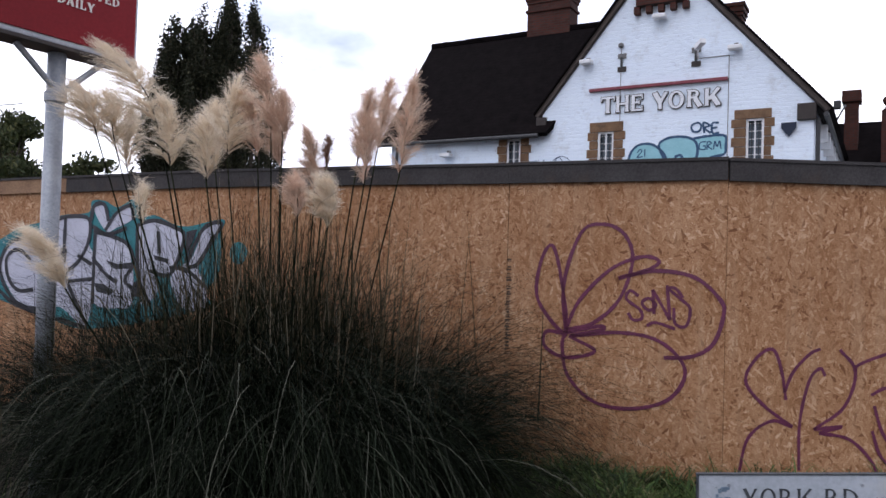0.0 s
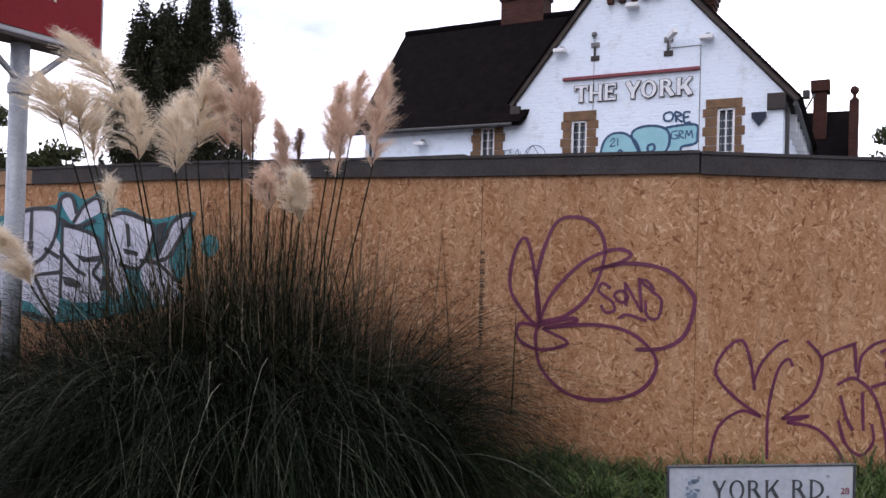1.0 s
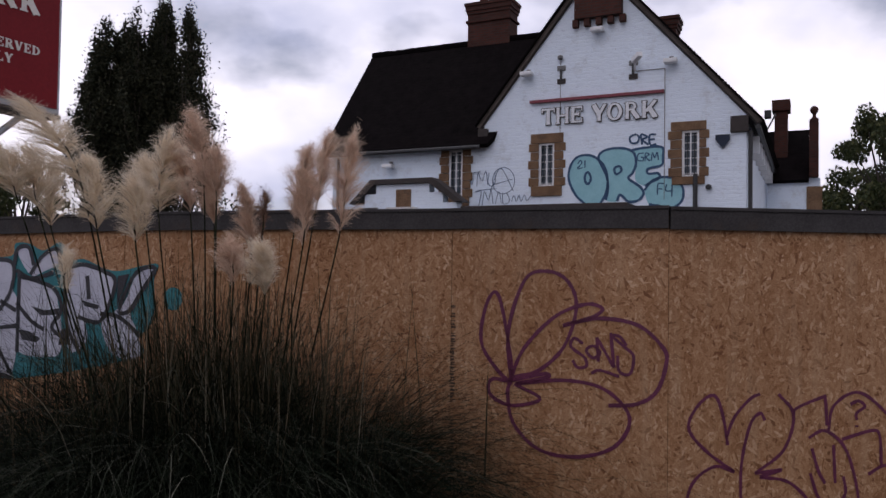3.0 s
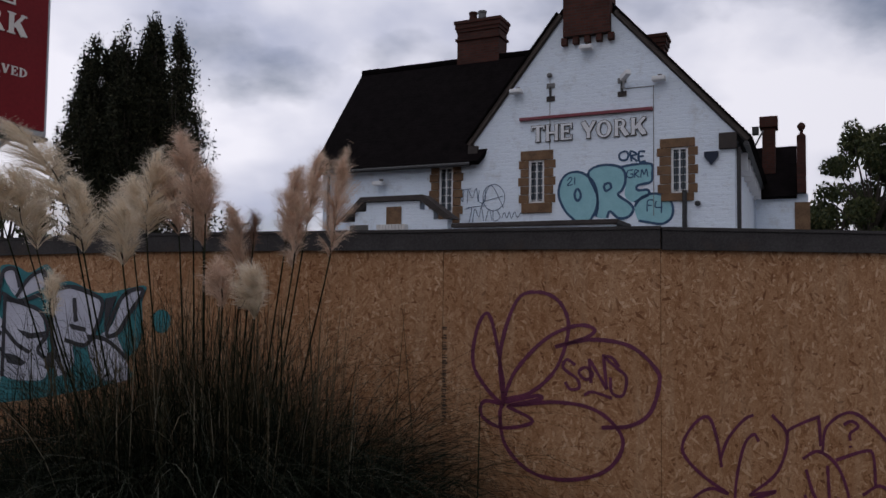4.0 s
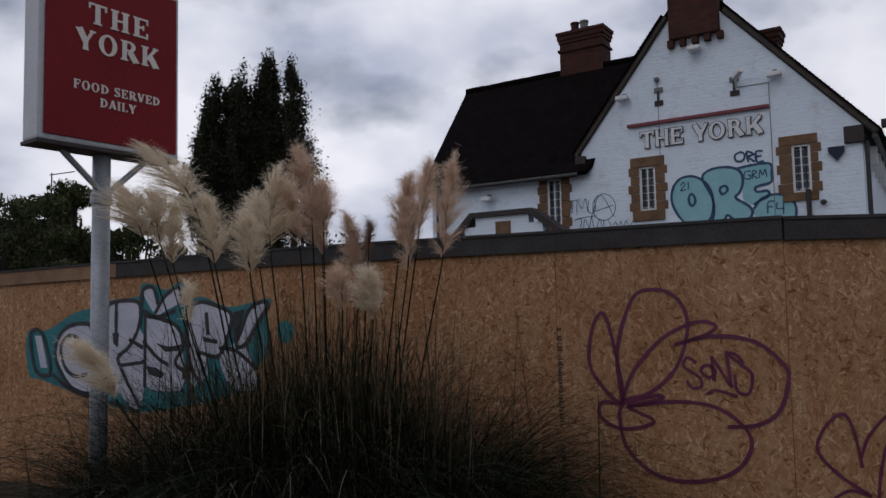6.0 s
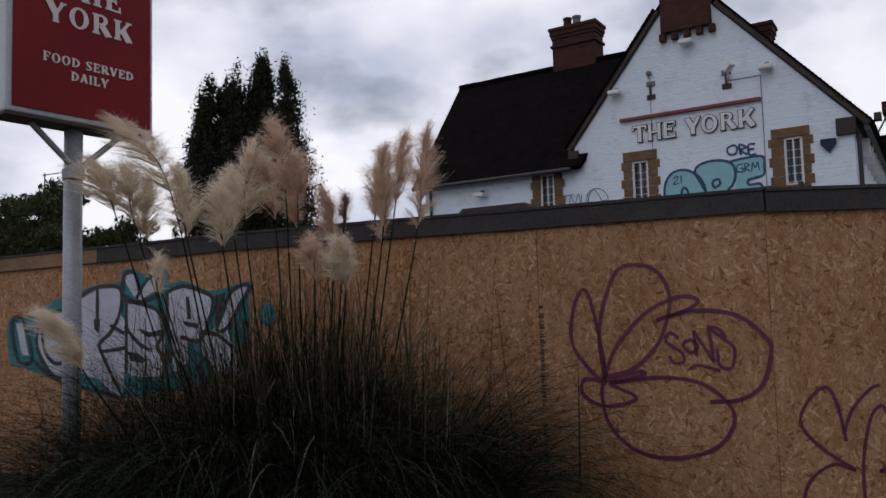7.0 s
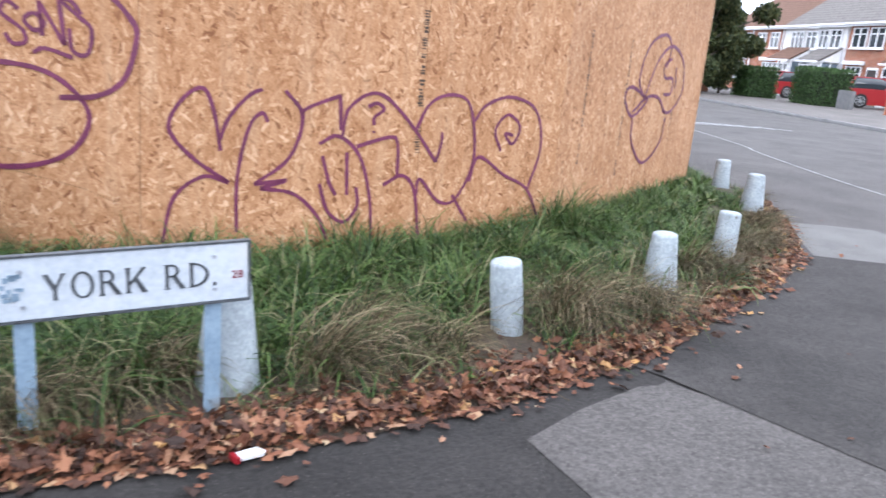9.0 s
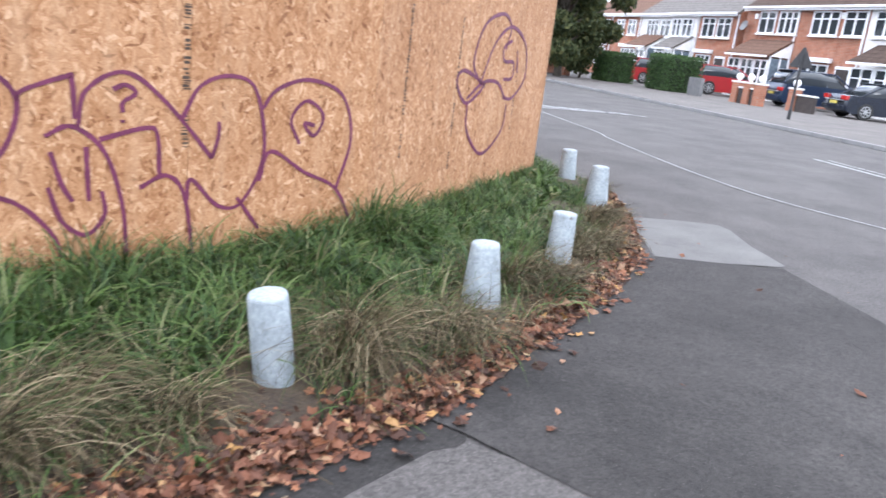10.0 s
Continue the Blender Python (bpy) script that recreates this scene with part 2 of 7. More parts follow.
def roof_material(name, dark, light, course=0.11):
    """Plain tiles in courses."""
    m, n, l, b = shader(name, 0.95, 0.0, 0.04)
    co = n.new("ShaderNodeTexCoord").outputs["Object"]
    w = n.new("ShaderNodeTexWave")
    w.wave_type, w.bands_direction, w.wave_profile = "BANDS", "Z", "SAW"
    w.inputs["Scale"].default_value = 0.314 / course
    w.inputs["Distortion"].default_value, w.inputs["Detail"].default_value = 0.35, 2.0
    l.new(co, w.inputs["Vector"])
    r = ramp(n, [(0.3, dark), (0.7, light)])
    l.new(noise_node(n, l, co, 4.0, 8, 0.7), r.inputs["Fac"])
    e = ramp(n, [(0.0, (0.45, 0.45, 0.45)), (0.25, (1, 1, 1))])
    l.new(w.outputs["Fac"], e.inputs["Fac"])
    l.new(mix_colour(n, l, 0.7, r.outputs["Color"], e.outputs["Color"], "MULTIPLY"), b.inputs["Base Color"])
    bump(n, l, b, w.outputs["Fac"], 0.5, 0.03)
    return m


def asphalt(name, dark, light, stone, seed=0.0):
    """Tarmac: dark binder, pale chips, broad stains and worn trails."""
    m, n, l, b = shader(name, 0.9, 0.0, 0.25)
    co = n.new("ShaderNodeTexCoord").outputs["Object"]
    mp = n.new("ShaderNodeMapping")
    mp.inputs["Location"].default_value = (seed, seed * 1.7, 0)
    l.new(co, mp.inputs["Vector"])
    co = mp.outputs[0]
    base = ramp(n, [(0.30, dark), (0.70, light)])
    l.new(noise_node(n, l, co, 0.9, 9, 0.68), base.inputs["Fac"])
    grit = ramp(n, [(0.32, (0.55, 0.55, 0.55)), (0.50, (1.0, 1.0, 1.0)), (0.68, (1.5, 1.5, 1.5))])
    l.new(noise_node(n, l, co, 55, 5, 0.75), grit.inputs["Fac"])
    c = mix_colour(n, l, 1.0, base.outputs["Color"], grit.outputs["Color"], "MULTIPLY")
    v = n.new("ShaderNodeTexVoronoi")
    v.inputs["Scale"].default_value = 70.0
    l.new(co, v.inputs["Vector"])
    chips = ramp(n, [(0.10, (0.75, 0.75, 0.75)), (0.22, (0, 0, 0))])
    l.new(v.outputs["Distance"], chips.inputs["Fac"])
    sep = n.new("ShaderNodeSeparateColor")
    l.new(v.outputs["Color"], sep.inputs[0])
    some = n.new("ShaderNodeMath")
    some.operation, some.inputs[1].default_value = "GREATER_THAN", 0.62
    l.new(sep.outputs[0], some.inputs[0])
    both = n.new("ShaderNodeMath")
    both.operation = "MULTIPLY"
    l.new(chips.outputs["Color"], both.inputs[0])
    l.new(some.outputs[0], both.inputs[1])
    c = mix_colour(n, l, both.outputs[0], c, stone)
    st = ramp(n, [(0.60, (0, 0, 0)), (0.72, (0.7, 0.7, 0.7))])
    l.new(noise_node(n, l, co, 2.3, 7, 0.7), st.inputs["Fac"])
    c = mix_colour(n, l, st.outputs["Color"], c, tuple(0.6 * q for q in dark))
    l.new(c, b.inputs["Base Color"])
    bump(n, l, b, noise_node(n, l, co, 90, 4, 0.7), 0.8, 0.006)
    return m


def glass_material():
    m, n, l, b = shader("window_glass", 0.08, 0.0, 0.45)
    b.inputs["Base Color"].default_value = (0.03, 0.035, 0.04, 1)
    return m


OSB = osb_material()
CAP = worn("weathered_grey_timber", (0.024, 0.021, 0.021), (0.056, 0.051, 0.051), 4, 90, 0.85, 0.3, (0.055, 0.036, 0.026))
CAP_BROWN = worn("bare_brown_timber", (0.16, 0.09, 0.05), (0.30, 0.18, 0.10), 4, 90, 0.8, 0.3)
PURPLE = worn("purple_spray_paint", (0.085, 0.012, 0.040), (0.150, 0.026, 0.070), 9, 120, 0.5, 0.0)
BLACK_PAINT = worn("black_spray_paint", (0.012, 0.012, 0.018), (0.03, 0.03, 0.04), 9, 120, 0.5, 0.0)
WHITE_PAINT = worn("pale_lilac_spray_paint", (0.42, 0.43, 0.52), (0.58, 0.59, 0.68), 5, 120, 0.5, 0.0)
TEAL = worn("teal_spray_paint", (0.012, 0.13, 0.16), (0.02, 0.20, 0.22), 6, 120, 0.5, 0.0)
PRINT = worn("grey_printed_ink", (0.035, 0.022, 0.015), (0.08, 0.05, 0.03), 20, 200, 0.7, 0.0)
ASPHALT = asphalt("old_asphalt", (0.0483, 0.04455, 0.04278), (0.0924, 0.08514, 0.08091), (0.1785, 0.1633, 0.1488), 0)
ASPHALT_DARK = asphalt("dark_asphalt_patch", (0.01365, 0.01247, 0.01172), (0.03465, 0.03168, 0.02976), (0.08925, 0.08217, 0.0744), 3.1)
ASPHALT_PALE = asphalt("pale_worn_asphalt", (0.04725, 0.04356, 0.04092), (0.0861, 0.0792, 0.0744), (0.168, 0.1535, 0.1395), 7.7)
ASPHALT_FAR = asphalt("pale_far_footway", (0.07875, 0.07128, 0.06603), (0.1313, 0.1188, 0.1097), (0.21, 0.193, 0.1767), 5.2)
ASPHALT_MID = asphalt("patched_asphalt", (0.01575, 0.01436, 0.01349), (0.0483, 0.04455, 0.04185), (0.105, 0.09603, 0.08742), 11.3)
CONCRETE = worn("pale_concrete_slab", (0.068, 0.065, 0.061), (0.115, 0.11, 0.104), 3.0, 120, 0.85, 0.4, (0.065, 0.062, 0.06))
SOIL = worn("leaf_mould_soil", (0.028, 0.020, 0.013), (0.075, 0.052, 0.032), 8, 70, 0.95, 0.8, depth=0.03)
BOLLARD = worn("white_painted_concrete", (0.19, 0.222, 0.242), (0.345, 0.385, 0.405), 11, 70, 0.7, 0.5, (0.12, 0.125, 0.115))
WHITEWASH = whitewash_material()
ROOF = roof_material("dark_roof_tiles", (0.004, 0.0033, 0.0035), (0.011, 0.0085, 0.009))
STONE = worn("ochre_sandstone", (0.10, 0.056, 0.030), (0.22, 0.13, 0.070), 4, 50, 0.9, 0.4, (0.09, 0.06, 0.04))
PUB_BRICK = brick_material("dark_red_brick", (0.085, 0.028, 0.020), (0.055, 0.020, 0.015), (0.05, 0.04, 0.035))
DARK_TIMBER = worn("dark_stained_timber", (0.018, 0.013, 0.011), (0.045, 0.034, 0.03), 5, 60, 0.7, 0.2)
VERGE_TIMBER = worn("weathered_verge_timber", (0.055, 0.042, 0.036), (0.11, 0.088, 0.075), 5, 60, 0.8, 0.2)
BLACK_IRON = worn("black_painted_iron", (0.012, 0.012, 0.013), (0.03, 0.03, 0.032), 10, 90, 0.45, 0.1)
LEAD = worn("grey_fascia_lead", (0.10, 0.10, 0.10), (0.17, 0.17, 0.17), 6, 60, 0.6, 0.2)
SILVER = worn("white_letter_face", (0.66, 0.68, 0.71), (0.78, 0.80, 0.83), 10, 90, 0.5, 0.0)
RED_BAR = worn("maroon_strip", (0.15, 0.018, 0.03), (0.22, 0.03, 0.045), 8, 60, 0.4, 0.0)
AQUA = worn("pale_aqua_spray_paint", (0.22, 0.47, 0.53), (0.30, 0.57, 0.63), 4, 60, 0.6, 0.0)
BLUE_PAINT = worn("dark_blue_spray_paint", (0.012, 0.05, 0.12), (0.03, 0.09, 0.18), 8, 60, 0.6, 0.0)
GLASS = glass_material()
# pale blue-grey base puts some of the bright sky reflection into the panes
LEADED = worn("sky_pale_leaded_glass", (0.05, 0.07, 0.09), (0.16, 0.20, 0.24), 6, 30, 0.12, 0.0, spec=0.6)
UPVC = worn("white_window_frame", (0.66, 0.67, 0.68), (0.80, 0.81, 0.82), 5, 60, 0.4, 0.0)
POLE = worn("galvanised_grey_steel", (0.24, 0.26, 0.29), (0.36, 0.38, 0.41), 7, 80, 0.5, 0.1, metal=0.3)
BOARD_RED = worn("crimson_sign_face", (0.16, 0.006, 0.010), (0.21, 0.009, 0.014), 3, 60, 0.55, 0.0, spec=0.2)
BOARD_FRAME = worn("pale_grey_sign_case", (0.40, 0.42, 0.46), (0.52, 0.54, 0.58), 5, 60, 0.4, 0.0)
LETTER_WHITE = worn("off_white_lettering", (0.62, 0.58, 0.54), (0.75, 0.71, 0.67), 8, 60, 0.4, 0.0)
PLATE = worn("white_enamel_plate", (0.38, 0.42, 0.46), (0.49, 0.53, 0.58), 6, 60, 0.35, 0.0, (0.52, 0.53, 0.52))
PLATE_BLACK = worn("black_lettering", (0.025, 0.028, 0.032), (0.08, 0.09, 0.10), 25, 90, 0.5, 0.0)
POST_BLUE = worn("faded_blue_steel_post", (0.13, 0.19, 0.255), (0.20, 0.275, 0.345), 8, 70, 0.55, 0.2, (0.16, 0.13, 0.10))
LINE_WHITE = worn("worn_road_marking", (0.15, 0.15, 0.15), (0.34, 0.34, 0.34), 9, 60, 0.8, 0.2, (0.08, 0.08, 0.082))
KERB = worn("kerb_stone", (0.13, 0.13, 0.13), (0.21, 0.205, 0.20), 3, 60, 0.85, 0.3)
HOUSE_BRICK = brick_material("orange_red_brick", (0.36, 0.13, 0.07), (0.28, 0.10, 0.055), (0.33, 0.26, 0.21))
RENDER_WHITE = worn("white_render", (0.56, 0.55, 0.54), (0.70, 0.69, 0.675), 2, 50, 0.85, 0.2, (0.46, 0.45, 0.44))
ROOF_GREY = roof_material("grey_brown_roof_tiles", (0.10, 0.091, 0.085), (0.175, 0.162, 0.152), 0.2)
ROOF_DARK = roof_material("dark_brown_porch_tiles", (0.05, 0.036, 0.030), (0.09, 0.066, 0.055), 0.2)
ROOF_BROWN = roof_material("brown_roof_tiles", (0.095, 0.058, 0.044), (0.16, 0.10, 0.075), 0.2)
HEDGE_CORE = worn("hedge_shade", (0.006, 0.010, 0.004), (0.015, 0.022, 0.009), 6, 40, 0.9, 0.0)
BARK = worn("tree_bark", (0.030, 0.024, 0.018), (0.075, 0.060, 0.045), 5, 60, 0.9, 0.6, depth=0.02)
# near-black tones carry the clump's inner self-shadow, the few pale ones its highlights
PAMPAS_LEAF = island("shaded_pampas_blades", [(0.0, (0.0018, 0.0028, 0.0015)), (0.68, (0.004, 0.0062, 0.003)), (0.84, (0.009, 0.014, 0.006)), (0.95, (0.034, 0.042, 0.027)), (1.0, (0.17, 0.17, 0.13))], 0.75, 0.04, 0.06)
# paler copy for the front strands, with their highlights put into the colour
PAMPAS_PALE = island("lit_pampas_outer_blades", [(0.0, (0.012, 0.018, 0.010)), (0.6, (0.030, 0.038, 0.024)), (1.0, (0.085, 0.088, 0.066))], 0.7, 0.08, 0.06)
PAMPAS_STEM = island("pampas_stalks", [(0.0, (0.007, 0.009, 0.005)), (0.5, (0.026, 0.029, 0.015)), (0.80, (0.078, 0.064, 0.038)), (0.95, (0.11, 0.085, 0.05)), (1.0, (0.34, 0.30, 0.22))], 0.75, 0.05)
PLUME_CREAM = island("cream_plume", [(0.0, (0.66, 0.55, 0.41)), (0.5, (0.86, 0.76, 0.60)), (1.0, (0.94, 0.89, 0.79))], 0.8, 0.1, 0.6)
PLUME_PINK = island("pinkish_plume", [(0.0, (0.52, 0.37, 0.28)), (0.5, (0.75, 0.57, 0.43)), (1.0, (0.89, 0.76, 0.63))], 0.8, 0.1, 0.6)
PLUME_BROWN = island("brown_closed_plume", [(0.0, (0.20, 0.12, 0.085)), (1.0, (0.34, 0.22, 0.16))], 0.8, 0.1, 0.3)
GRASS_GREEN = island("verge_grass", [(0.0, (0.012, 0.026, 0.007)), (0.5, (0.044, 0.086, 0.020)), (0.84, (0.100, 0.158, 0.040)), (0.95, (0.16, 0.17, 0.075)), (1.0, (0.24, 0.21, 0.12))], 0.6, 0.3, 0.25)
GRASS_DRY = island("dry_grass", [(0.0, (0.026, 0.019, 0.011)), (0.35, (0.070, 0.053, 0.029)), (0.65, (0.135, 0.104, 0.058)), (0.82, (0.29, 0.23, 0.14)), (0.88, (0.36, 0.29, 0.19)), (0.90, (0.06, 0.085, 0.03)), (1.0, (0.045, 0.065, 0.022))], 0.7, 0.2, 0.2)
LEAF_LITTER = island("fallen_leaves", [(0.0, (0.028, 0.016, 0.012)), (0.35, (0.075, 0.033, 0.020)), (0.65, (0.145, 0.058, 0.032)), (0.85, (0.25, 0.108, 0.055)), (0.94, (0.30, 0.19, 0.12)), (0.98, (0.38, 0.21, 0.07)), (1.0, (0.36, 0.29, 0.20))], 0.7, 0.3, 0.15)
POPLAR_LEAF = island("poplar_leaves", [(0.0, (0.010, 0.013, 0.007)), (0.6, (0.030, 0.034, 0.018)), (1.0, (0.065, 0.060, 0.032))], 0.7, 0.2, 0.2)
TREE_LEAF = island("broad_leaves", [(0.0, (0.018, 0.028, 0.010)), (0.6, (0.050, 0.065, 0.022)), (1.0, (0.10, 0.10, 0.035))], 0.65, 0.3, 0.25)
HEDGE_LEAF = island("hedge_leaves", [(0.0, (0.018, 0.045, 0.012)), (0.6, (0.045, 0.090, 0.025)), (1.0, (0.08, 0.13, 0.04))], 0.6, 0.3, 0.2)
CAR_RED = worn("red_car_paint", (0.24, 0.010, 0.012), (0.28, 0.014, 0.016), 2, 40, 0.35, 0.0)
CAR_NAVY = worn("navy_car_paint", (0.008, 0.016, 0.036), (0.012, 0.022, 0.046), 2, 40, 0.3, 0.0, spec=0.3)
CAR_BLACK = worn("black_car_paint", (0.006, 0.009, 0.017), (0.010, 0.014, 0.024), 2, 40, 0.22, 0.0, spec=0.45)
TYRE = worn("tyre_rubber", (0.012, 0.012, 0.012), (0.022, 0.022, 0.022), 9, 90, 0.85, 0.1)
ALLOY = worn("alloy_rim", (0.38, 0.39, 0.40), (0.50, 0.51, 0.52), 9, 90, 0.35, 0.0, metal=0.7)
LAMP_RED = worn("red_lamp_lens", (0.30, 0.012, 0.012), (0.36, 0.02, 0.02), 9, 90, 0.2, 0.0)
NUMBER_PLATE = worn("yellow_plate", (0.50, 0.40, 0.07), (0.55, 0.45, 0.10), 9, 90, 0.4, 0.0)


# ---- building blocks ----
def to_mesh(bm, name, material):
    me = bpy.data.meshes.new(name)
    bm.to_mesh(me)
    bm.free()
    me.materials.append(material)
    return me


def part(name, bm, material, parent=None, label=""):
    ob = new(name, to_mesh(bm, name, material))
    ob.parent = parent
    return tagged(ob, label) if label else ob


def thing(name, m, label, category, group="", kind=""):
    ob = new(name)
    ob.matrix_world = m
    ob.empty_display_size = 0.2
    return tagged(ob, label, category, group, kind)


def raw(name, verts, faces, material, parent=None, label=""):
    me = bpy.data.meshes.new(name)
    me.from_pydata(verts, [], faces)
    me.materials.append(material)
    ob = new(name, me)
    ob.parent = parent
    return tagged(ob, label) if label else ob


def box(bm, x0, x1, y0, y1, z0, z1, bevel=0.0, m=None):
    made = bmesh.ops.create_cube(bm, size=1.0, matrix=Matrix.Translation(((x0 + x1) / 2, (y0 + y1) / 2, (z0 + z1) / 2)) @ Matrix.Diagonal((x1 - x0, y1 - y0, z1 - z0, 1)))
    if bevel:
        edges = list({e for v in made["verts"] for e in v.link_edges})
        bmesh.ops.bevel(bm, geom=edges, offset=bevel, segments=2, affect="EDGES", profile=0.6)
    if m is not None:
        bmesh.ops.transform(bm, matrix=m, verts=[v for v in made["verts"] if v.is_valid])
    return bm


def boxed(x0, x1, y0, y1, z0, z1, bevel=0.0):
    return box(bmesh.new(), x0, x1, y0, y1, z0, z1, bevel)


def prism(bm, outline, y0, y1):
    """An outline in x and z, pulled from y0 to y1."""
    a = [bm.verts.new((x, y0, z)) for x, z in outline]
    b = [bm.verts.new((x, y1, z)) for x, z in outline]
    bm.faces.new(a)
    bm.faces.new(b[::-1])
    for i in range(len(a)):
        j = (i + 1) % len(a)
        bm.faces.new((a[i], b[i], b[j], a[j]))
    bmesh.ops.recalc_face_normals(bm, faces=bm.faces)
    return bm


def lathe(bm, profile, sides=20, at=(0, 0, 0)):
    """Radii and heights, turned about the upright axis."""
    rings = []
    for r, z in profile:
        rings.append([bm.verts.new((at[0] + r * math.cos(2 * math.pi * k / sides), at[1] + r * math.sin(2 * math.pi * k / sides), at[2] + z)) for k in range(sides)])
    for a, b in zip(rings, rings[1:]):
        for k in range(sides):
            bm.faces.new((a[k], a[(k + 1) % sides], b[(k + 1) % sides], b[k]))
    bm.faces.new(rings[0][::-1])
    bm.faces.new(rings[-1])
    return bm


def rod(bm, a, b, r, sides=10, r2=None):
    a, b = Vector(a), Vector(b)
    d = b - a
    q = d.to_track_quat("Z", "Y").to_matrix().to_4x4()
    bmesh.ops.create_cone(bm, cap_ends=True, segments=sides, radius1=r, radius2=r if r2 is None else r2, depth=d.length, matrix=Matrix.Translation((a + b) / 2) @ q)
    return bm


def smooth_line(points, steps=6):
    """A soft line through a few points."""
    p = [Vector(q) for q in points]
    if len(p) < 3:
        return [p[0].lerp(p[-1], k / steps) for k in range(steps + 1)]
    closed = (p[0] - p[-1]).length < 1e-6
    e = [p[-2] if closed else 2 * p[0] - p[1], *p, p[1] if closed else 2 * p[-1] - p[-2]]
    out = []
    for i in range(1, len(e) - 2):
        for k in range(steps):
            t = k / steps
            out.append(0.5 * (2 * e[i] + (e[i + 1] - e[i - 1]) * t + (2 * e[i - 1] - 5 * e[i] + 4 * e[i + 1] - e[i + 2]) * t * t + (3 * e[i] - e[i - 1] - 3 * e[i + 1] + e[i + 2]) * t ** 3))
    return [*out, p[-1]]


def ribbon(bm, line, width, place, rng):
    """A sprayed stroke: a strip along a line of (along, up), laid on a face by place()."""
    pts = smooth_line([(a, z, 0) for a, z in line])
    prev = None
    for i, p in enumerate(pts):
        d = (pts[min(i + 1, len(pts) - 1)] - pts[max(i - 1, 0)])
        d = d.normalized() if d.length > 1e-9 else Vector((1, 0, 0))
        w = width * 0.5 * rng.uniform(0.85, 1.15)
        s = Vector((-d.y, d.x, 0)) * w
        row = [bm.verts.new(place(*(p + s)[:2])), bm.verts.new(place(*(p - s)[:2]))]
        if prev:
            bm.faces.new((prev[0], row[0], row[1], prev[1]))
        prev = row
    return bm


def blob(bm, line, place, soft=True):
    """A filled patch of paint inside a closed outline."""
    pts = smooth_line([(a, z, 0) for a, z in [*line, line[0]]], 5)[:-1] if soft else [Vector((a, z, 0)) for a, z in line]
    vs = [bm.verts.new((p.x, p.y, 0)) for p in pts]
    f = bm.faces.new(vs)
    bmesh.ops.triangulate(bm, faces=[f])
    bmesh.ops.subdivide_edges(bm, edges=[e for e in bm.edges if e.calc_length() > 0.35], cuts=2)
    for v in bm.verts:
        v.co = place(v.co.x, v.co.y)
    return bm


def lettering(name, text, size, material, parent, m, depth=0.004, label="", bold=0.0, wide=1.0):
    c = bpy.data.curves.new(name, "FONT")
    c.body, c.size, c.extrude, c.offset = text, size, depth, bold
    c.align_x = "CENTER"
    tmp = new(name, c)
    bpy.context.view_layer.update()
    me = bpy.data.meshes.new_from_object(tmp.evaluated_get(bpy.context.evaluated_depsgraph_get()))
    bpy.data.objects.remove(tmp)
    me.materials.clear()
    me.materials.append(material)
    ob = new(name, me)
    ob.parent = parent
    ob.matrix_basis = m @ Matrix.Diagonal((wide, 1, 1, 1))
    return tagged(ob, label) if label else ob


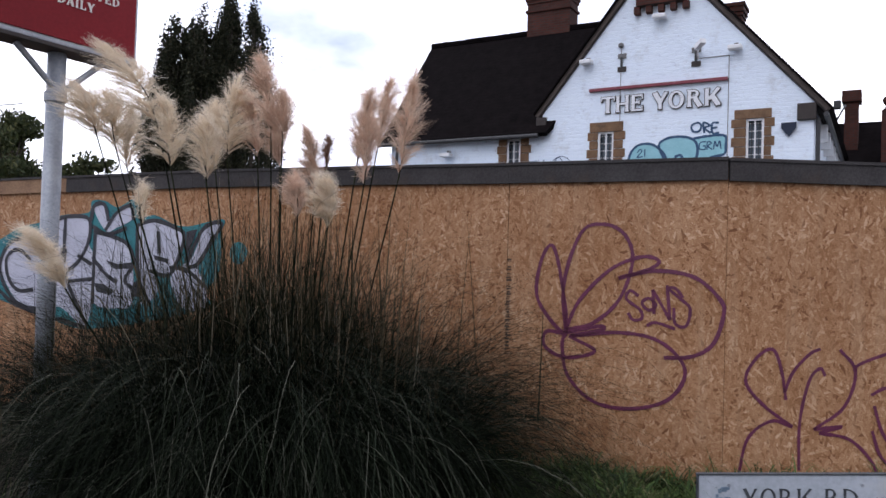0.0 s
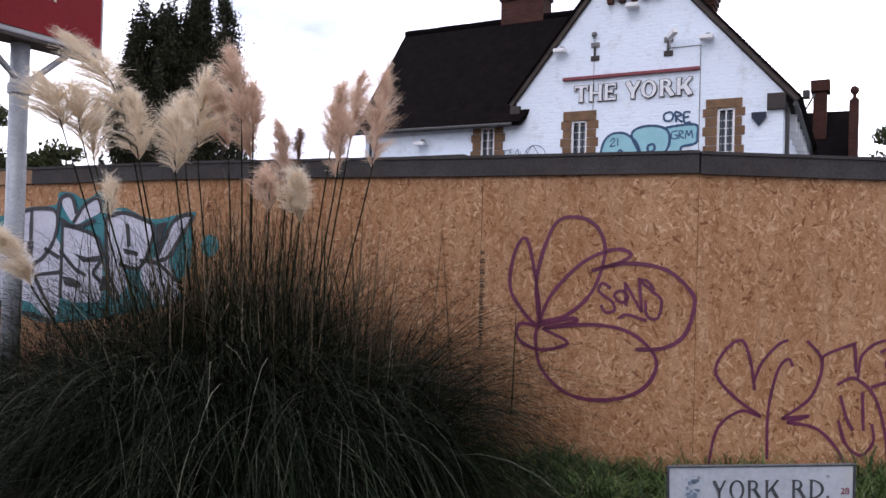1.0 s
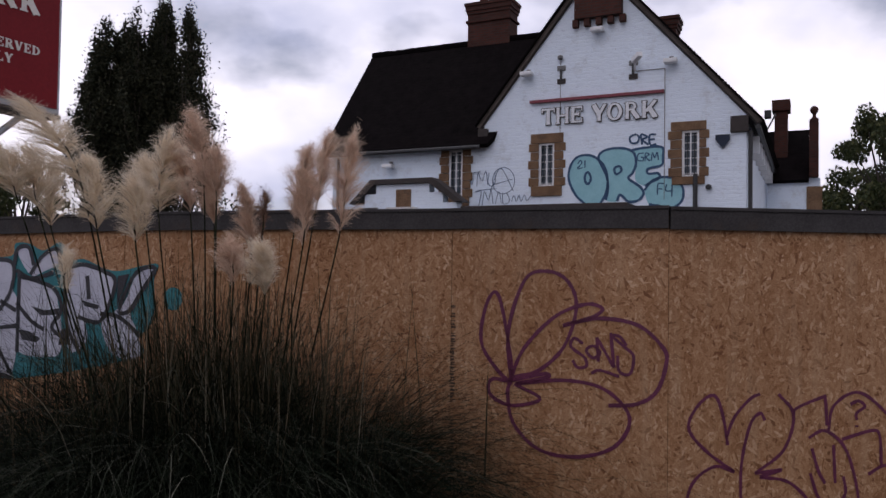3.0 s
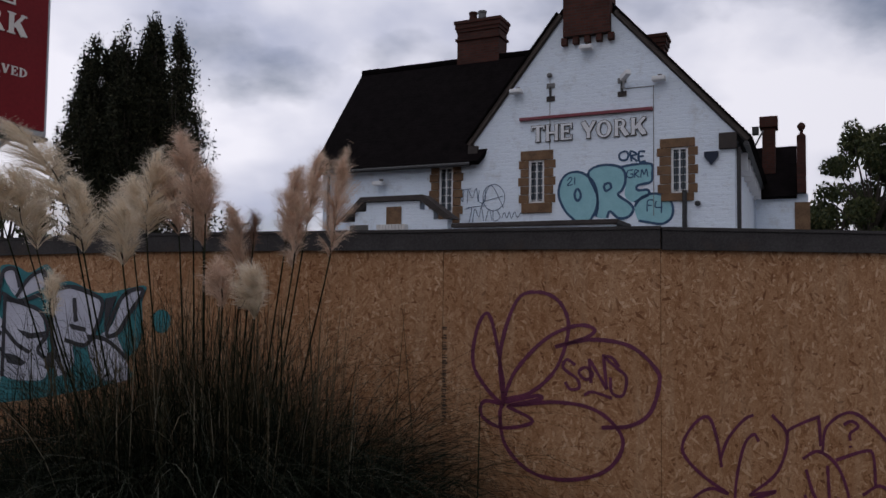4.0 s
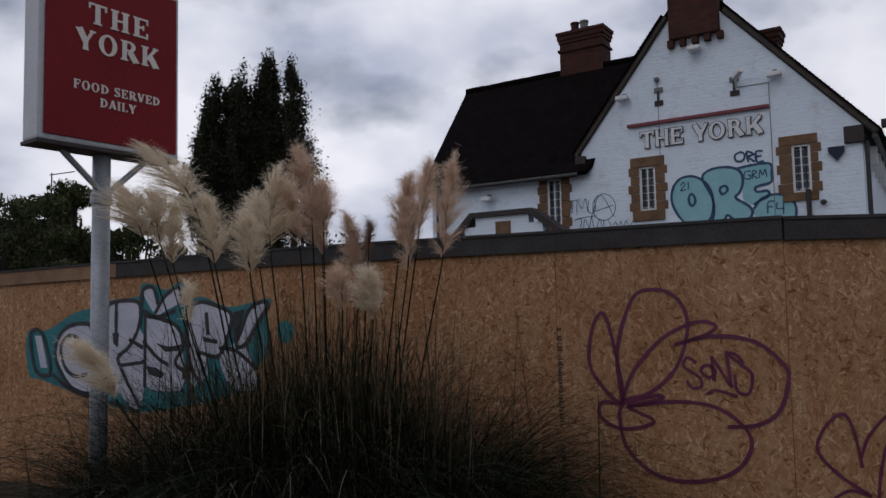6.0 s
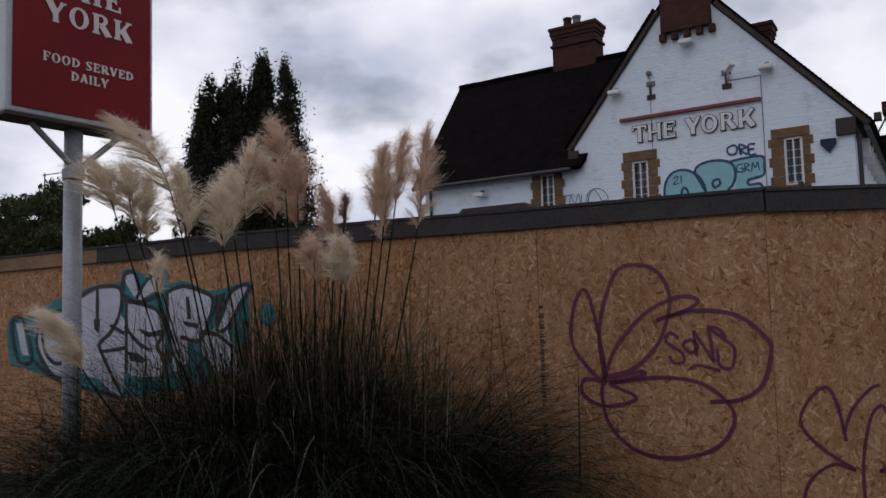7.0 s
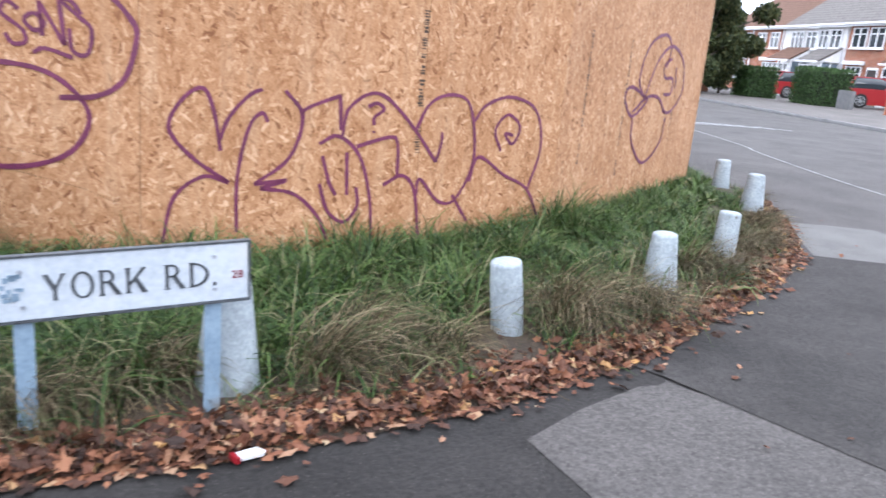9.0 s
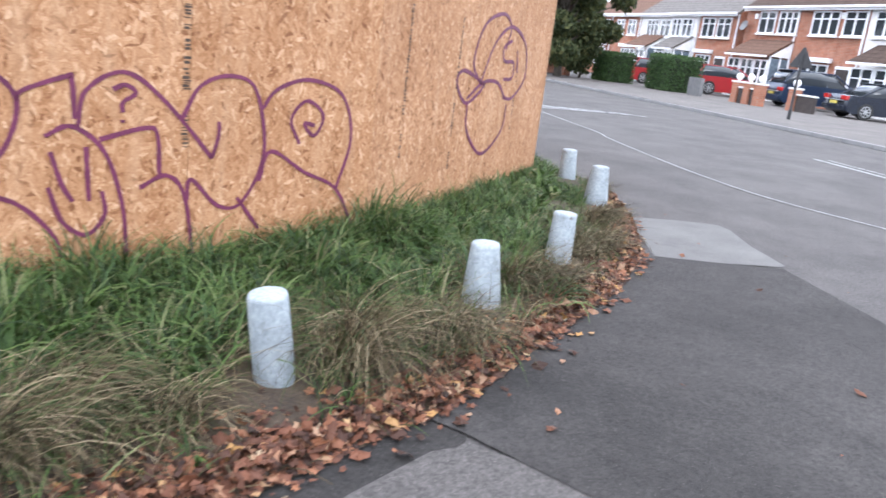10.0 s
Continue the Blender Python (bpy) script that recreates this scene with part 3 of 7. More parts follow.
def glyph(ch, thick, thin, serif, over):
    """A roman capital of height 1: bars as (x0, z0, x1, z1, width), bows as (cx, cz, rx, rz, from, to, side, top), and its advance."""
    bars, bows = [], []

    def stem(x, top=True, foot=True):
        bars.append((x + thick / 2, 0.0, x + thick / 2, 1.0, thick))
        for on, z in ((foot, serif / 2), (top, 1 - serif / 2)):
            if on:
                bars.append((x - over, z, x + thick + over, z, serif))

    def foot_at(x, z):
        zz = serif / 2 if z == 0 else 1 - serif / 2
        bars.append((x - over - thick * 0.3, zz, x + over + thick * 0.3, zz, serif))

    w = 0.78
    if ch == "T":
        stem(0.39 - thick / 2, top=False)
        bars.append((0.0, 1 - thin / 2, w, 1 - thin / 2, thin))
        for x in (serif / 2, w - serif / 2):
            bars.append((x, 0.72, x, 1.0, serif))
    elif ch == "H":
        w = 0.84
        stem(over)
        stem(w - thick - over)
        bars.append((over + thick, 0.5, w - thick - over, 0.5, thin))
    elif ch == "I":
        w = thick + 2 * over
        stem(over)
    elif ch in "EFL":
        w = 0.70
        stem(over)
        for z in {"E": (thin / 2, 0.52, 1 - thin / 2), "F": (0.52, 1 - thin / 2), "L": (thin / 2,)}[ch]:
            reach = w if z != 0.52 else w * 0.74
            bars.append((over + thick, z, reach, z, thin))
            lo, hi = (z, z + 0.24) if z < 0.3 else ((z - 0.24, z) if z > 0.7 else (z - 0.13, z + 0.13))
            bars.append((reach - serif / 2, lo, reach - serif / 2, hi, serif))
    elif ch == "O":
        w = 0.86
        bows.append((w / 2, 0.5, w / 2, 0.52, 0, 360, thick, thin))
    elif ch == "D":
        w = 0.84
        stem(over)
        bows.append((over + thick * 0.6, 0.5, w - over - thick * 0.6, 0.5, -90, 90, thick, thin))
    elif ch == "R":
        w = 0.84
        stem(over)
        bows.append((over + thick + 0.12, 0.74, 0.30, 0.26, -90, 90, thick * 0.9, thin))
        bars.append((over + thick, 1 - thin / 2, over + thick + 0.13, 1 - thin / 2, thin))
        bars.append((over + thick, 0.48 + thin / 2, over + thick + 0.13, 0.48 + thin / 2, thin))
        bars.append((0.42, 0.50, 0.74, 0.02, thick * 0.95))
        foot_at(0.76, 0)
    elif ch == "K":
        w = 0.86
        stem(over)
        bars.append((over + thick, 0.36, 0.74, 0.99, thin))
        bars.append((0.40, 0.58, 0.74, 0.02, thick))
        foot_at(0.76, 0)
        foot_at(0.72, 1)
    elif ch == "Y":
        w = 0.84
        bars += [(0.12, 0.99, 0.42, 0.42, thick), (0.74, 0.99, 0.44, 0.42, thin), (0.42, 0.46, 0.42, 0.0, thick)]
        foot_at(0.12, 1)
        foot_at(0.74, 1)
        foot_at(0.42, 0)
    elif ch == "V":
        w = 0.80
        bars += [(0.12, 0.99, 0.40, 0.03, thick), (0.70, 0.99, 0.42, 0.03, thin)]
        foot_at(0.12, 1)
        foot_at(0.70, 1)
    elif ch == "A":
        w = 0.82
        bars += [(0.10, 0.02, 0.40, 0.99, thin), (0.70, 0.02, 0.42, 0.99, thick), (0.2, 0.32, 0.62, 0.32, thin)]
        foot_at(0.10, 0)
        foot_at(0.70, 0)
    elif ch == "S":
        w = 0.64
        bows.append((w / 2, 0.745, w / 2, 0.265, 30, 262, thick * 0.9, thin))
        bows.append((w / 2, 0.265, w / 2, 0.275, -150, 82, thick * 0.9, thin))
        bars += [(0.22, 0.57, 0.44, 0.45, thick * 0.9), (w - serif * 0.8, 0.76, w - serif * 0.8, 1.0, serif), (serif * 0.8, 0.0, serif * 0.8, 0.24, serif)]
    elif ch == ".":
        w = thick
        bars.append((thick / 2, 0.0, thick / 2, thick, thick))
    else:
        w = 0.34
    return bars, bows, w


def draw_glyph(bm, ch, x, z, high, wide, y0, y1, weight, grow=0.0):
    """Lays one capital into bm as raised pieces; returns how far it reaches."""
    bars, bows, w = glyph(ch, *weight)
    k = 0
    for x0, z0, x1, z1, width in bars:
        a, b = Vector((x + x0 * wide, z + z0 * high)), Vector((x + x1 * wide, z + z1 * high))
        d = (b - a).normalized()
        half = 0.5 * width * (high * abs(d.x) + wide * abs(d.y)) + grow
        n = Vector((-d.y, d.x)) * half
        a, b = a - d * grow, b + d * grow
        prism(bm, [tuple(a + n), tuple(a - n), tuple(b - n), tuple(b + n)], y0 - 0.00012 * k, y1)
        k += 1
    for cx, cz, rx, rz, a0, a1, side, top in bows:
        steps = max(8, int(abs(a1 - a0) / 15))
        for q in range(steps):
            ring = []
            for ang, inner in ((q, 0), (q + 1, 0), (q + 1, 1), (q, 1)):
                t = radians(a0 + (a1 - a0) * ang / steps)
                ex, ez = (rx - side, rz - top) if inner else (rx, rz)
                g = -grow if inner else grow
                ring.append((x + cx * wide + (ex * wide + g) * math.cos(t), z + cz * high + (ez * high + g) * math.sin(t)))
            prism(bm, ring, y0 - 0.00012 * k, y1)
        k += 1
    return w * wide


def roman(name, text, high, material, parent, m, long, weight, label="", depth=0.0015):
    """A word in roman capitals, fitted to a length and centred, each letter a part."""
    gap = 0.17
    total = sum(glyph(ch, *weight)[2] + gap for ch in text) - gap
    wide = long / total
    x = -long / 2
    for ch in text:
        bm = bmesh.new()
        x += draw_glyph(bm, ch, x, 0.0, high, wide, -depth, depth, weight) + gap * wide
        if ch == " ":
            bm.free()
            continue
        part(name, bm, material, parent, label).matrix_basis = m


# ---- ground ----
def sheet(name, outline, z, material, label, category, thick=0.0, kind="structure"):
    """A flat piece of ground inside an outline, with its edge where it has a thickness."""
    bm = bmesh.new()
    top = [bm.verts.new((x, y, z)) for x, y in outline]
    bm.faces.new(top)
    if thick:
        low = [bm.verts.new((x, y, z - thick)) for x, y in outline]
        for i in range(len(top)):
            j = (i + 1) % len(top)
            bm.faces.new((top[i], low[i], low[j], top[j]))
    bmesh.ops.recalc_face_normals(bm, faces=bm.faces)
    if bm.faces[0].normal.z < 0:
        bmesh.ops.reverse_faces(bm, faces=bm.faces)
    return tagged(part(name, bm, material), label, category, kind=kind)


ground = sheet("ground", [(-600, -600), (600, -600), (600, 600), (-600, 600)], 0.0, ASPHALT, "grey worn asphalt of pavement and road", "ground")
# footway surfaces and repairs, each laid a little above the last
sheet("pavement", [(-14, 2.2), (-14, -4), (2.12, -4), (2.68, 2.0), (2.70, 2.70), (3.42, 2.93), (3.75, 3.32), (2.68, 3.1), (1.7, 3.1), (0.3, 3.2), (-4, 3.6)], 0.004, ASPHALT_DARK, "dark smooth asphalt footway strip", "pavement")
sheet("pavement", [(2.64, 2.70), (2.95, 2.83), (3.28, 2.92), (3.42, 2.90), (3.52, 2.72), (3.72, 1.9), (3.66, -4), (2.08, -4), (2.64, 2.0)], 0.007, ASPHALT_PALE, "paler square asphalt repair in the footway", "pavement")
sheet("pavement", [(3.44, 2.96), (3.3, 3.3), (4.9, 3.95), (5.9, 4.5), (6.0, 4.31), (6.75, 3.85), (6.3, 3.0), (5.75, 2.3), (5.3, 1.4), (4.9, 0.2), (4.6, -4), (3.63, -4), (3.72, 1.9)], 0.010, ASPHALT_MID, "dark patched asphalt beside the leaf litter", "pavement")
sheet("pavement", [(6.03, 4.33), (6.42, 4.79), (6.85, 5.24), (7.2, 5.08), (7.49, 4.88), (7.44, 4.72), (7.12, 4.33), (6.86, 3.90), (6.79, 3.89), (6.4, 4.08)], 0.006, CONCRETE, "pale grey concrete slab set in asphalt", "pavement")

STREET = pose(19.6, 9.0, 0, 0, 0, -20.5)  # x away from the verge, y along the far street


def street(x, y, z=0.0):
    return STREET @ Vector((x, y, z))


# far footway with its kerb, along the street
far = [street(x, y)[:2] for x, y in ((0, -40), (0.0, 6), (0.2, 9), (0.3, 60), (13, 60), (13, -40))]
sheet("pavement", far, 0.09, ASPHALT_FAR, "pale grey far footway with dropped kerbs", "pavement", 0.09)
kerb_line = thing("kerb", Matrix.Identity(4), "pale kerb stones along the far footway", "kerb", kind="structure")
kerb_rng = random.Random(4)
for k in range(44):
    y = -6 + 0.915 * k
    bm = boxed(-0.13, -0.006, y + 0.006, y + 0.909, 0, 0.10 - kerb_rng.uniform(0, 0.006), 0.012)
    bmesh.ops.transform(bm, matrix=STREET, verts=bm.verts)
    part("kerb_stone", bm, KERB, kerb_line)


def marking(points, width, name="road_marking", label="worn white painted road line"):
    bm = bmesh.new()
    prev = None
    line = smooth_line([(x, y, 0) for x, y in points], 8)
    for i, p in enumerate(line):
        d = (line[min(i + 1, len(line) - 1)] - line[max(i - 1, 0)]).normalized()
        s = Vector((-d.y, d.x, 0)) * width / 2
        row = [bm.verts.new((p + s)[:2] + (0.008,)), bm.verts.new((p - s)[:2] + (0.008,))]
        if prev:
            bm.faces.new((prev[0], row[0], row[1], prev[1]))
        prev = row
    bmesh.ops.recalc_face_normals(bm, faces=bm.faces)
    return tagged(part(name, bm, LINE_WHITE), label, "road marking", kind="structure")


marking([(13.6, 14.0), (11.95, 10.5), (11.4, 9.66), (10.46, 7.94), (9.84, 6.67), (9.45, 5.5), (9.4, 4.0), (9.5, 1.5), (9.9, -2.0)], 0.032, "gutter_line", "thin pale joint between footway and road")
marking([(14.65, 8.0), (13.93, 6.5), (13.2, 5.0)], 0.10)
marking([(14.9, 7.9), (14.2, 6.4), (13.45, 4.9)], 0.06)
for k in range(6):
    marking([(14.2 + 0.42 * k, 14.9 - 0.16 * k), (14.7 + 0.42 * k, 14.2 - 0.16 * k)], 0.16, "road_marking", "white zigzag letters worn on the road")
marking([(13.6, 14.2), (16.6, 13.7)], 0.12)


# ---- verge ----
VERGE_EDGE = [(-14, 3.9), (-4, 3.3), (-1.0, 3.05), (0.5, 2.91), (1.7, 2.83), (2.65, 2.91), (3.55, 3.13), (5.15, 3.86), (5.95, 4.36), (6.65, 5.05), (7.4, 5.95), (8.1, 7.6), (8.6, 10.5)]


def verge_edge(x):
    """The y of the tarmac's edge at x."""
    for (x0, y0), (x1, y1) in zip(VERGE_EDGE, VERGE_EDGE[1:]):
        if x0 <= x <= x1:
            return y0 + (y1 - y0) * (x - x0) / (x1 - x0)
    return VERGE_EDGE[-1][1]


# ---- hoarding ----
CORNERS = [(-9.94, 8.40), (-8.78, 8.02), (-7.62, 7.64), (-6.46, 7.26), (-5.3, 6.88), (-4.14, 6.5), (-2.98, 6.12), (-1.82, 5.74), (-0.66, 5.36), (0.48, 4.98), (1.69, 4.51), (3.08, 4.59), (4.15, 4.86), (5.38, 5.63), (6.35, 6.26), (7.2, 6.82), (7.45, 7.3), (8.2, 9.6), (8.9, 12.0)]
FROM = 10  # distances along the hoarding are counted from this corner
LENGTHS = [math.dist(a, b) for a, b in zip(CORNERS, CORNERS[1:])]
ALONG = [sum(LENGTHS[:i]) - sum(LENGTHS[:FROM]) for i in range(len(CORNERS))]


def board_top(a):
    """The height at which the capping begins."""
    if a < -3.5:
        return 1.855 + 0.022 * (a + 3.5)
    if a < 1.5:
        return 1.855
    if a < 4.19:
        return 1.855 + 0.055 * (a - 1.5)
    return 1.84 + 0.05 * (a - 4.19) if a < 5.4 else 1.90


def on_board(a, z, proud=0.004):
    """A place on the hoarding's face, a metres along it."""
    i = max(0, min(len(LENGTHS) - 1, sum(1 for s in ALONG[1:-1] if s <= a)))
    d = (Vector(CORNERS[i + 1]) - Vector(CORNERS[i])) / LENGTHS[i]
    p = Vector(CORNERS[i]) + d * (a - ALONG[i])
    return Vector((p.x + d.y * proud, p.y - d.x * proud, z))


hoarding = thing("hoarding", Matrix.Identity(4), "tall plain strand board hoarding with a grey timber cap", "hoarding")
board_rng = random.Random(11)
for i, length in enumerate(LENGTHS):
    d = (Vector(CORNERS[i + 1]) - Vector(CORNERS[i])) / length
    m = pose(*CORNERS[i], 0, 0, 0, math.degrees(math.atan2(d.y, d.x)))
    sections = [(0.0, length)]
    if ALONG[i] < 4.19 < ALONG[i] + length:
        sections = [(0.0, 4.19 - ALONG[i]), (4.19 - ALONG[i], length)]
    for a0, a1 in sections:
        h0, h1 = board_top(ALONG[i] + a0 + 0.001), board_top(ALONG[i] + a1 - 0.001)
        gap = 0.0018
        bm = bmesh.new()
        prism(bm, [(a0 + gap, -0.05), (a1 - gap, -0.05), (a1 - gap, h1), (a0 + gap, h0)], 0.0, 0.018)
        p = part("board", bm, OSB, hoarding)
        p.matrix_basis = m
        bm = bmesh.new()
        lift = board_rng.uniform(-0.004, 0.004)
        prism(bm, [(a0 + 0.001, h0 - 0.014 + lift), (a1 - 0.001, h1 - 0.014 + lift), (a1 - 0.001, h1 + 0.095 + lift), (a0 + 0.001, h0 + 0.095 + lift)], -0.026, -0.002)
        p = part("fascia", bm, CAP_BROWN if ALONG[i] < -5.3 else CAP, hoarding)
        p.matrix_basis = m
        bm = bmesh.new()
        prism(bm, [(a0 - 0.002, h0 + 0.097 + lift), (a1 + 0.002, h1 + 0.097 + lift), (a1 + 0.002, h1 + 0.115 + lift), (a0 - 0.002, h0 + 0.115 + lift)], -0.034, 0.10)
        p = part("coping", bm, CAP, hoarding)
        p.matrix_basis = m
    bm = boxed(-0.045, 0.045, 0.02, 0.11, 0, board_top(ALONG[i]) + 0.09, 0.004)
    p = part("post", bm, CAP_BROWN, hoarding)
    p.matrix_basis = m

# printed guide marks on the boards: plain bars
for a, z0, z1 in ((-1.285, 0.35, 1.37), (1.375, 0.62, 1.50), (2.86, 0.5, 1.36), (3.66, 0.35, 1.38), (5.06, 0.5, 1.0)):
    bm = bmesh.new()
    z = z0
    while z < z1:
        h = board_rng.uniform(0.004, 0.014)
        if board_rng.random() < 0.88:
            w = board_rng.uniform(0.009, 0.017)
            off = board_rng.uniform(-0.004, 0.004)
            q = [on_board(a + off + sx * w, z + sz * h, 0.0025) for sx, sz in ((-1, 0), (1, 0), (1, 1), (-1, 1))]
            bm.faces.new([bm.verts.new(v) for v in q])
        z += h + board_rng.uniform(0.003, 0.010)
        if board_rng.random() < 0.05:
            z += 0.09
    part("printed_mark", bm, PRINT, hoarding, "faded printed guide mark")["kind"] = "stuff"

paint_rng = random.Random(5)
spray = []


def W(line):
    add_stroke(line, on_board)


def add_stroke(line, place):
    """One stroke of the tag in hand: its first stroke carries the others."""
    bm = ribbon(bmesh.new(), line, spray[1], place, paint_rng)
    if spray[0] is None:
        spray[0] = part("graffiti_tag", bm, spray[2], spray[4], spray[3])
    else:
        part("stroke", bm, spray[2], spray[0])


def new_tag(width, material, label, parent):
    spray[:] = [None, width, material, label, parent]


def flower_tag():
    new_tag(0.022, PURPLE, "purple sprayed flower tag lettered SONS", hoarding)
    W([(-0.91, 0.93), (-1.09, 1.12), (-1.08, 1.35), (-1.01, 1.46), (-0.95, 1.27), (-0.91, 0.93)])
    W([(-0.91, 0.93), (-0.93, 1.23), (-0.83, 1.54), (-0.69, 1.59), (-0.57, 1.53), (-0.52, 1.38), (-0.59, 1.15), (-0.74, 1.0), (-0.9, 0.95)])
    W([(-0.91, 0.95), (-0.83, 1.13), (-0.65, 1.32), (-0.47, 1.4), (-0.37, 1.38), (-0.42, 1.33), (-0.6, 1.27)])
    W([(-0.6, 1.27), (-0.39, 1.32), (-0.17, 1.29), (-0.03, 1.17), (-0.01, 1.08), (-0.06, 0.92), (-0.17, 0.84), (-0.33, 0.82)])
    W([(-0.9, 0.93), (-0.71, 0.98), (-0.69, 0.96), (-0.88, 0.91)])
    W([(-0.9, 0.92), (-1.03, 0.93), (-1.04, 0.84), (-0.91, 0.78), (-0.73, 0.83), (-0.89, 0.91)])
    W([(-0.88, 0.91), (-0.58, 0.95), (-0.35, 0.91), (-0.21, 0.76), (-0.29, 0.59), (-0.5, 0.51), (-0.73, 0.53), (-0.89, 0.67), (-0.93, 0.85), (-0.91, 0.93)])
    spray[1] = 0.018
    W([(-0.48, 1.17), (-0.53, 1.2), (-0.55, 1.15), (-0.47, 1.09), (-0.46, 1.04), (-0.51, 1.03), (-0.54, 1.07)])
    W([(-0.42, 1.16), (-0.46, 1.13), (-0.42, 1.09), (-0.38, 1.12), (-0.42, 1.16)])
    W([(-0.39, 1.07), (-0.4, 1.21)])
    W([(-0.4, 1.21), (-0.3, 1.04)])
    W([(-0.3, 1.04), (-0.32, 1.24)])
    W([(-0.23, 1.17), (-0.27, 1.22), (-0.31, 1.22), (-0.24, 1.16), (-0.19, 1.11), (-0.21, 1.01), (-0.27, 1.02), (-0.28, 1.11)])
    W([(-0.43, 1.0), (-0.38, 1.02), (-0.27, 0.99)])


def name_tag():
    new_tag(0.0185, PURPLE, "purple sprayed bubble letters with a question mark", hoarding)
    W([(0.39, 0.47), (0.22, 0.59), (0.12, 0.72), (0.18, 0.85), (0.27, 0.9), (0.32, 0.79), (0.35, 0.62)])
    W([(0.34, 0.66), (0.39, 0.78), (0.48, 0.88), (0.54, 0.91)])
    W([(0.65, 0.91), (0.74, 0.79), (0.68, 0.59), (0.51, 0.46)])
    W([(0.51, 0.46), (0.67, 0.48), (0.54, 0.44)])
    W([(0.54, 0.44), (0.71, 0.41), (0.84, 0.29), (0.89, 0.17)])
    W([(0.43, 0.23), (0.43, 0.5), (0.48, 0.73), (0.54, 0.8), (0.57, 0.76)])
    W([(0.39, 0.47), (0.27, 0.5), (0.14, 0.4), (0.09, 0.19)])
    W([(0.74, 0.79), (0.76, 0.83), (0.91, 0.89), (0.93, 0.88), (0.94, 0.73)])
    W([(0.95, 0.7), (0.98, 0.84), (1.12, 0.92), (1.27, 0.83), (1.51, 0.57)])
    W([(1.51, 0.57), (1.54, 0.67), (1.54, 0.73)])
    W([(1.08, 0.85), (1.13, 0.87), (1.17, 0.84), (1.12, 0.8), (1.12, 0.76)])
    W([(1.12, 0.73), (1.12, 0.72)])
    W([(0.83, 0.66), (0.93, 0.7), (1.05, 0.6), (1.12, 0.38), (1.14, 0.15)])
    W([(1.03, 0.65), (1.21, 0.7), (1.26, 0.67), (1.27, 0.5)])
    W([(0.85, 0.6), (0.89, 0.47), (0.93, 0.4)])
    W([(0.98, 0.62), (0.99, 0.4)])
    W([(0.84, 0.46), (0.89, 0.32), (0.98, 0.26), (1.05, 0.34), (1.04, 0.44)])
    W([(1.19, 0.45), (1.3, 0.5), (1.38, 0.41), (1.43, 0.12)])
    W([(1.39, 0.39), (1.41, 0.48), (1.55, 0.35), (1.68, 0.36), (1.79, 0.58), (1.73, 0.87), (1.59, 0.93), (1.44, 0.88), (1.36, 0.74)])
    W([(1.77, 0.79), (1.85, 0.88), (2.04, 0.93), (2.26, 0.86), (2.34, 0.64), (2.26, 0.38)])
    W([(2.0, 0.62), (1.94, 0.74), (2.03, 0.83), (2.14, 0.76), (2.09, 0.66), (2.02, 0.72), (2.09, 0.71)])
    W([(1.77, 0.45), (1.83, 0.59), (2.04, 0.48), (2.26, 0.38), (2.4, 0.16)])
    W([(1.65, 0.38), (1.78, 0.22)])


def corner_tag():
    new_tag(0.027, PURPLE, "small purple flower tag near the corner", hoarding)
    W([(4.15, 0.91), (3.94, 1.07), (4.1, 1.33), (4.51, 1.43), (4.73, 1.34), (4.66, 1.17)])
    W([(4.14, 0.93), (4.39, 1.22), (4.77, 1.35), (5.21, 1.23), (5.32, 0.97), (5.0, 0.8), (4.73, 0.81)])
    W([(4.81, 0.79), (4.56, 0.92), (4.21, 0.93), (3.88, 0.82)])
    W([(4.25, 0.91), (3.78, 1.01), (3.66, 0.93), (3.86, 0.79), (4.11, 0.85), (4.25, 0.92)])
    W([(3.9, 0.78), (3.97, 0.58), (4.36, 0.39), (4.81, 0.54), (4.86, 0.75)])
    W([(4.81, 1.25), (4.61, 1.19), (4.66, 1.09), (4.91, 1.08), (4.92, 0.96), (4.69, 0.95)])
    W([(4.98, 1.18), (5.05, 1.0)])


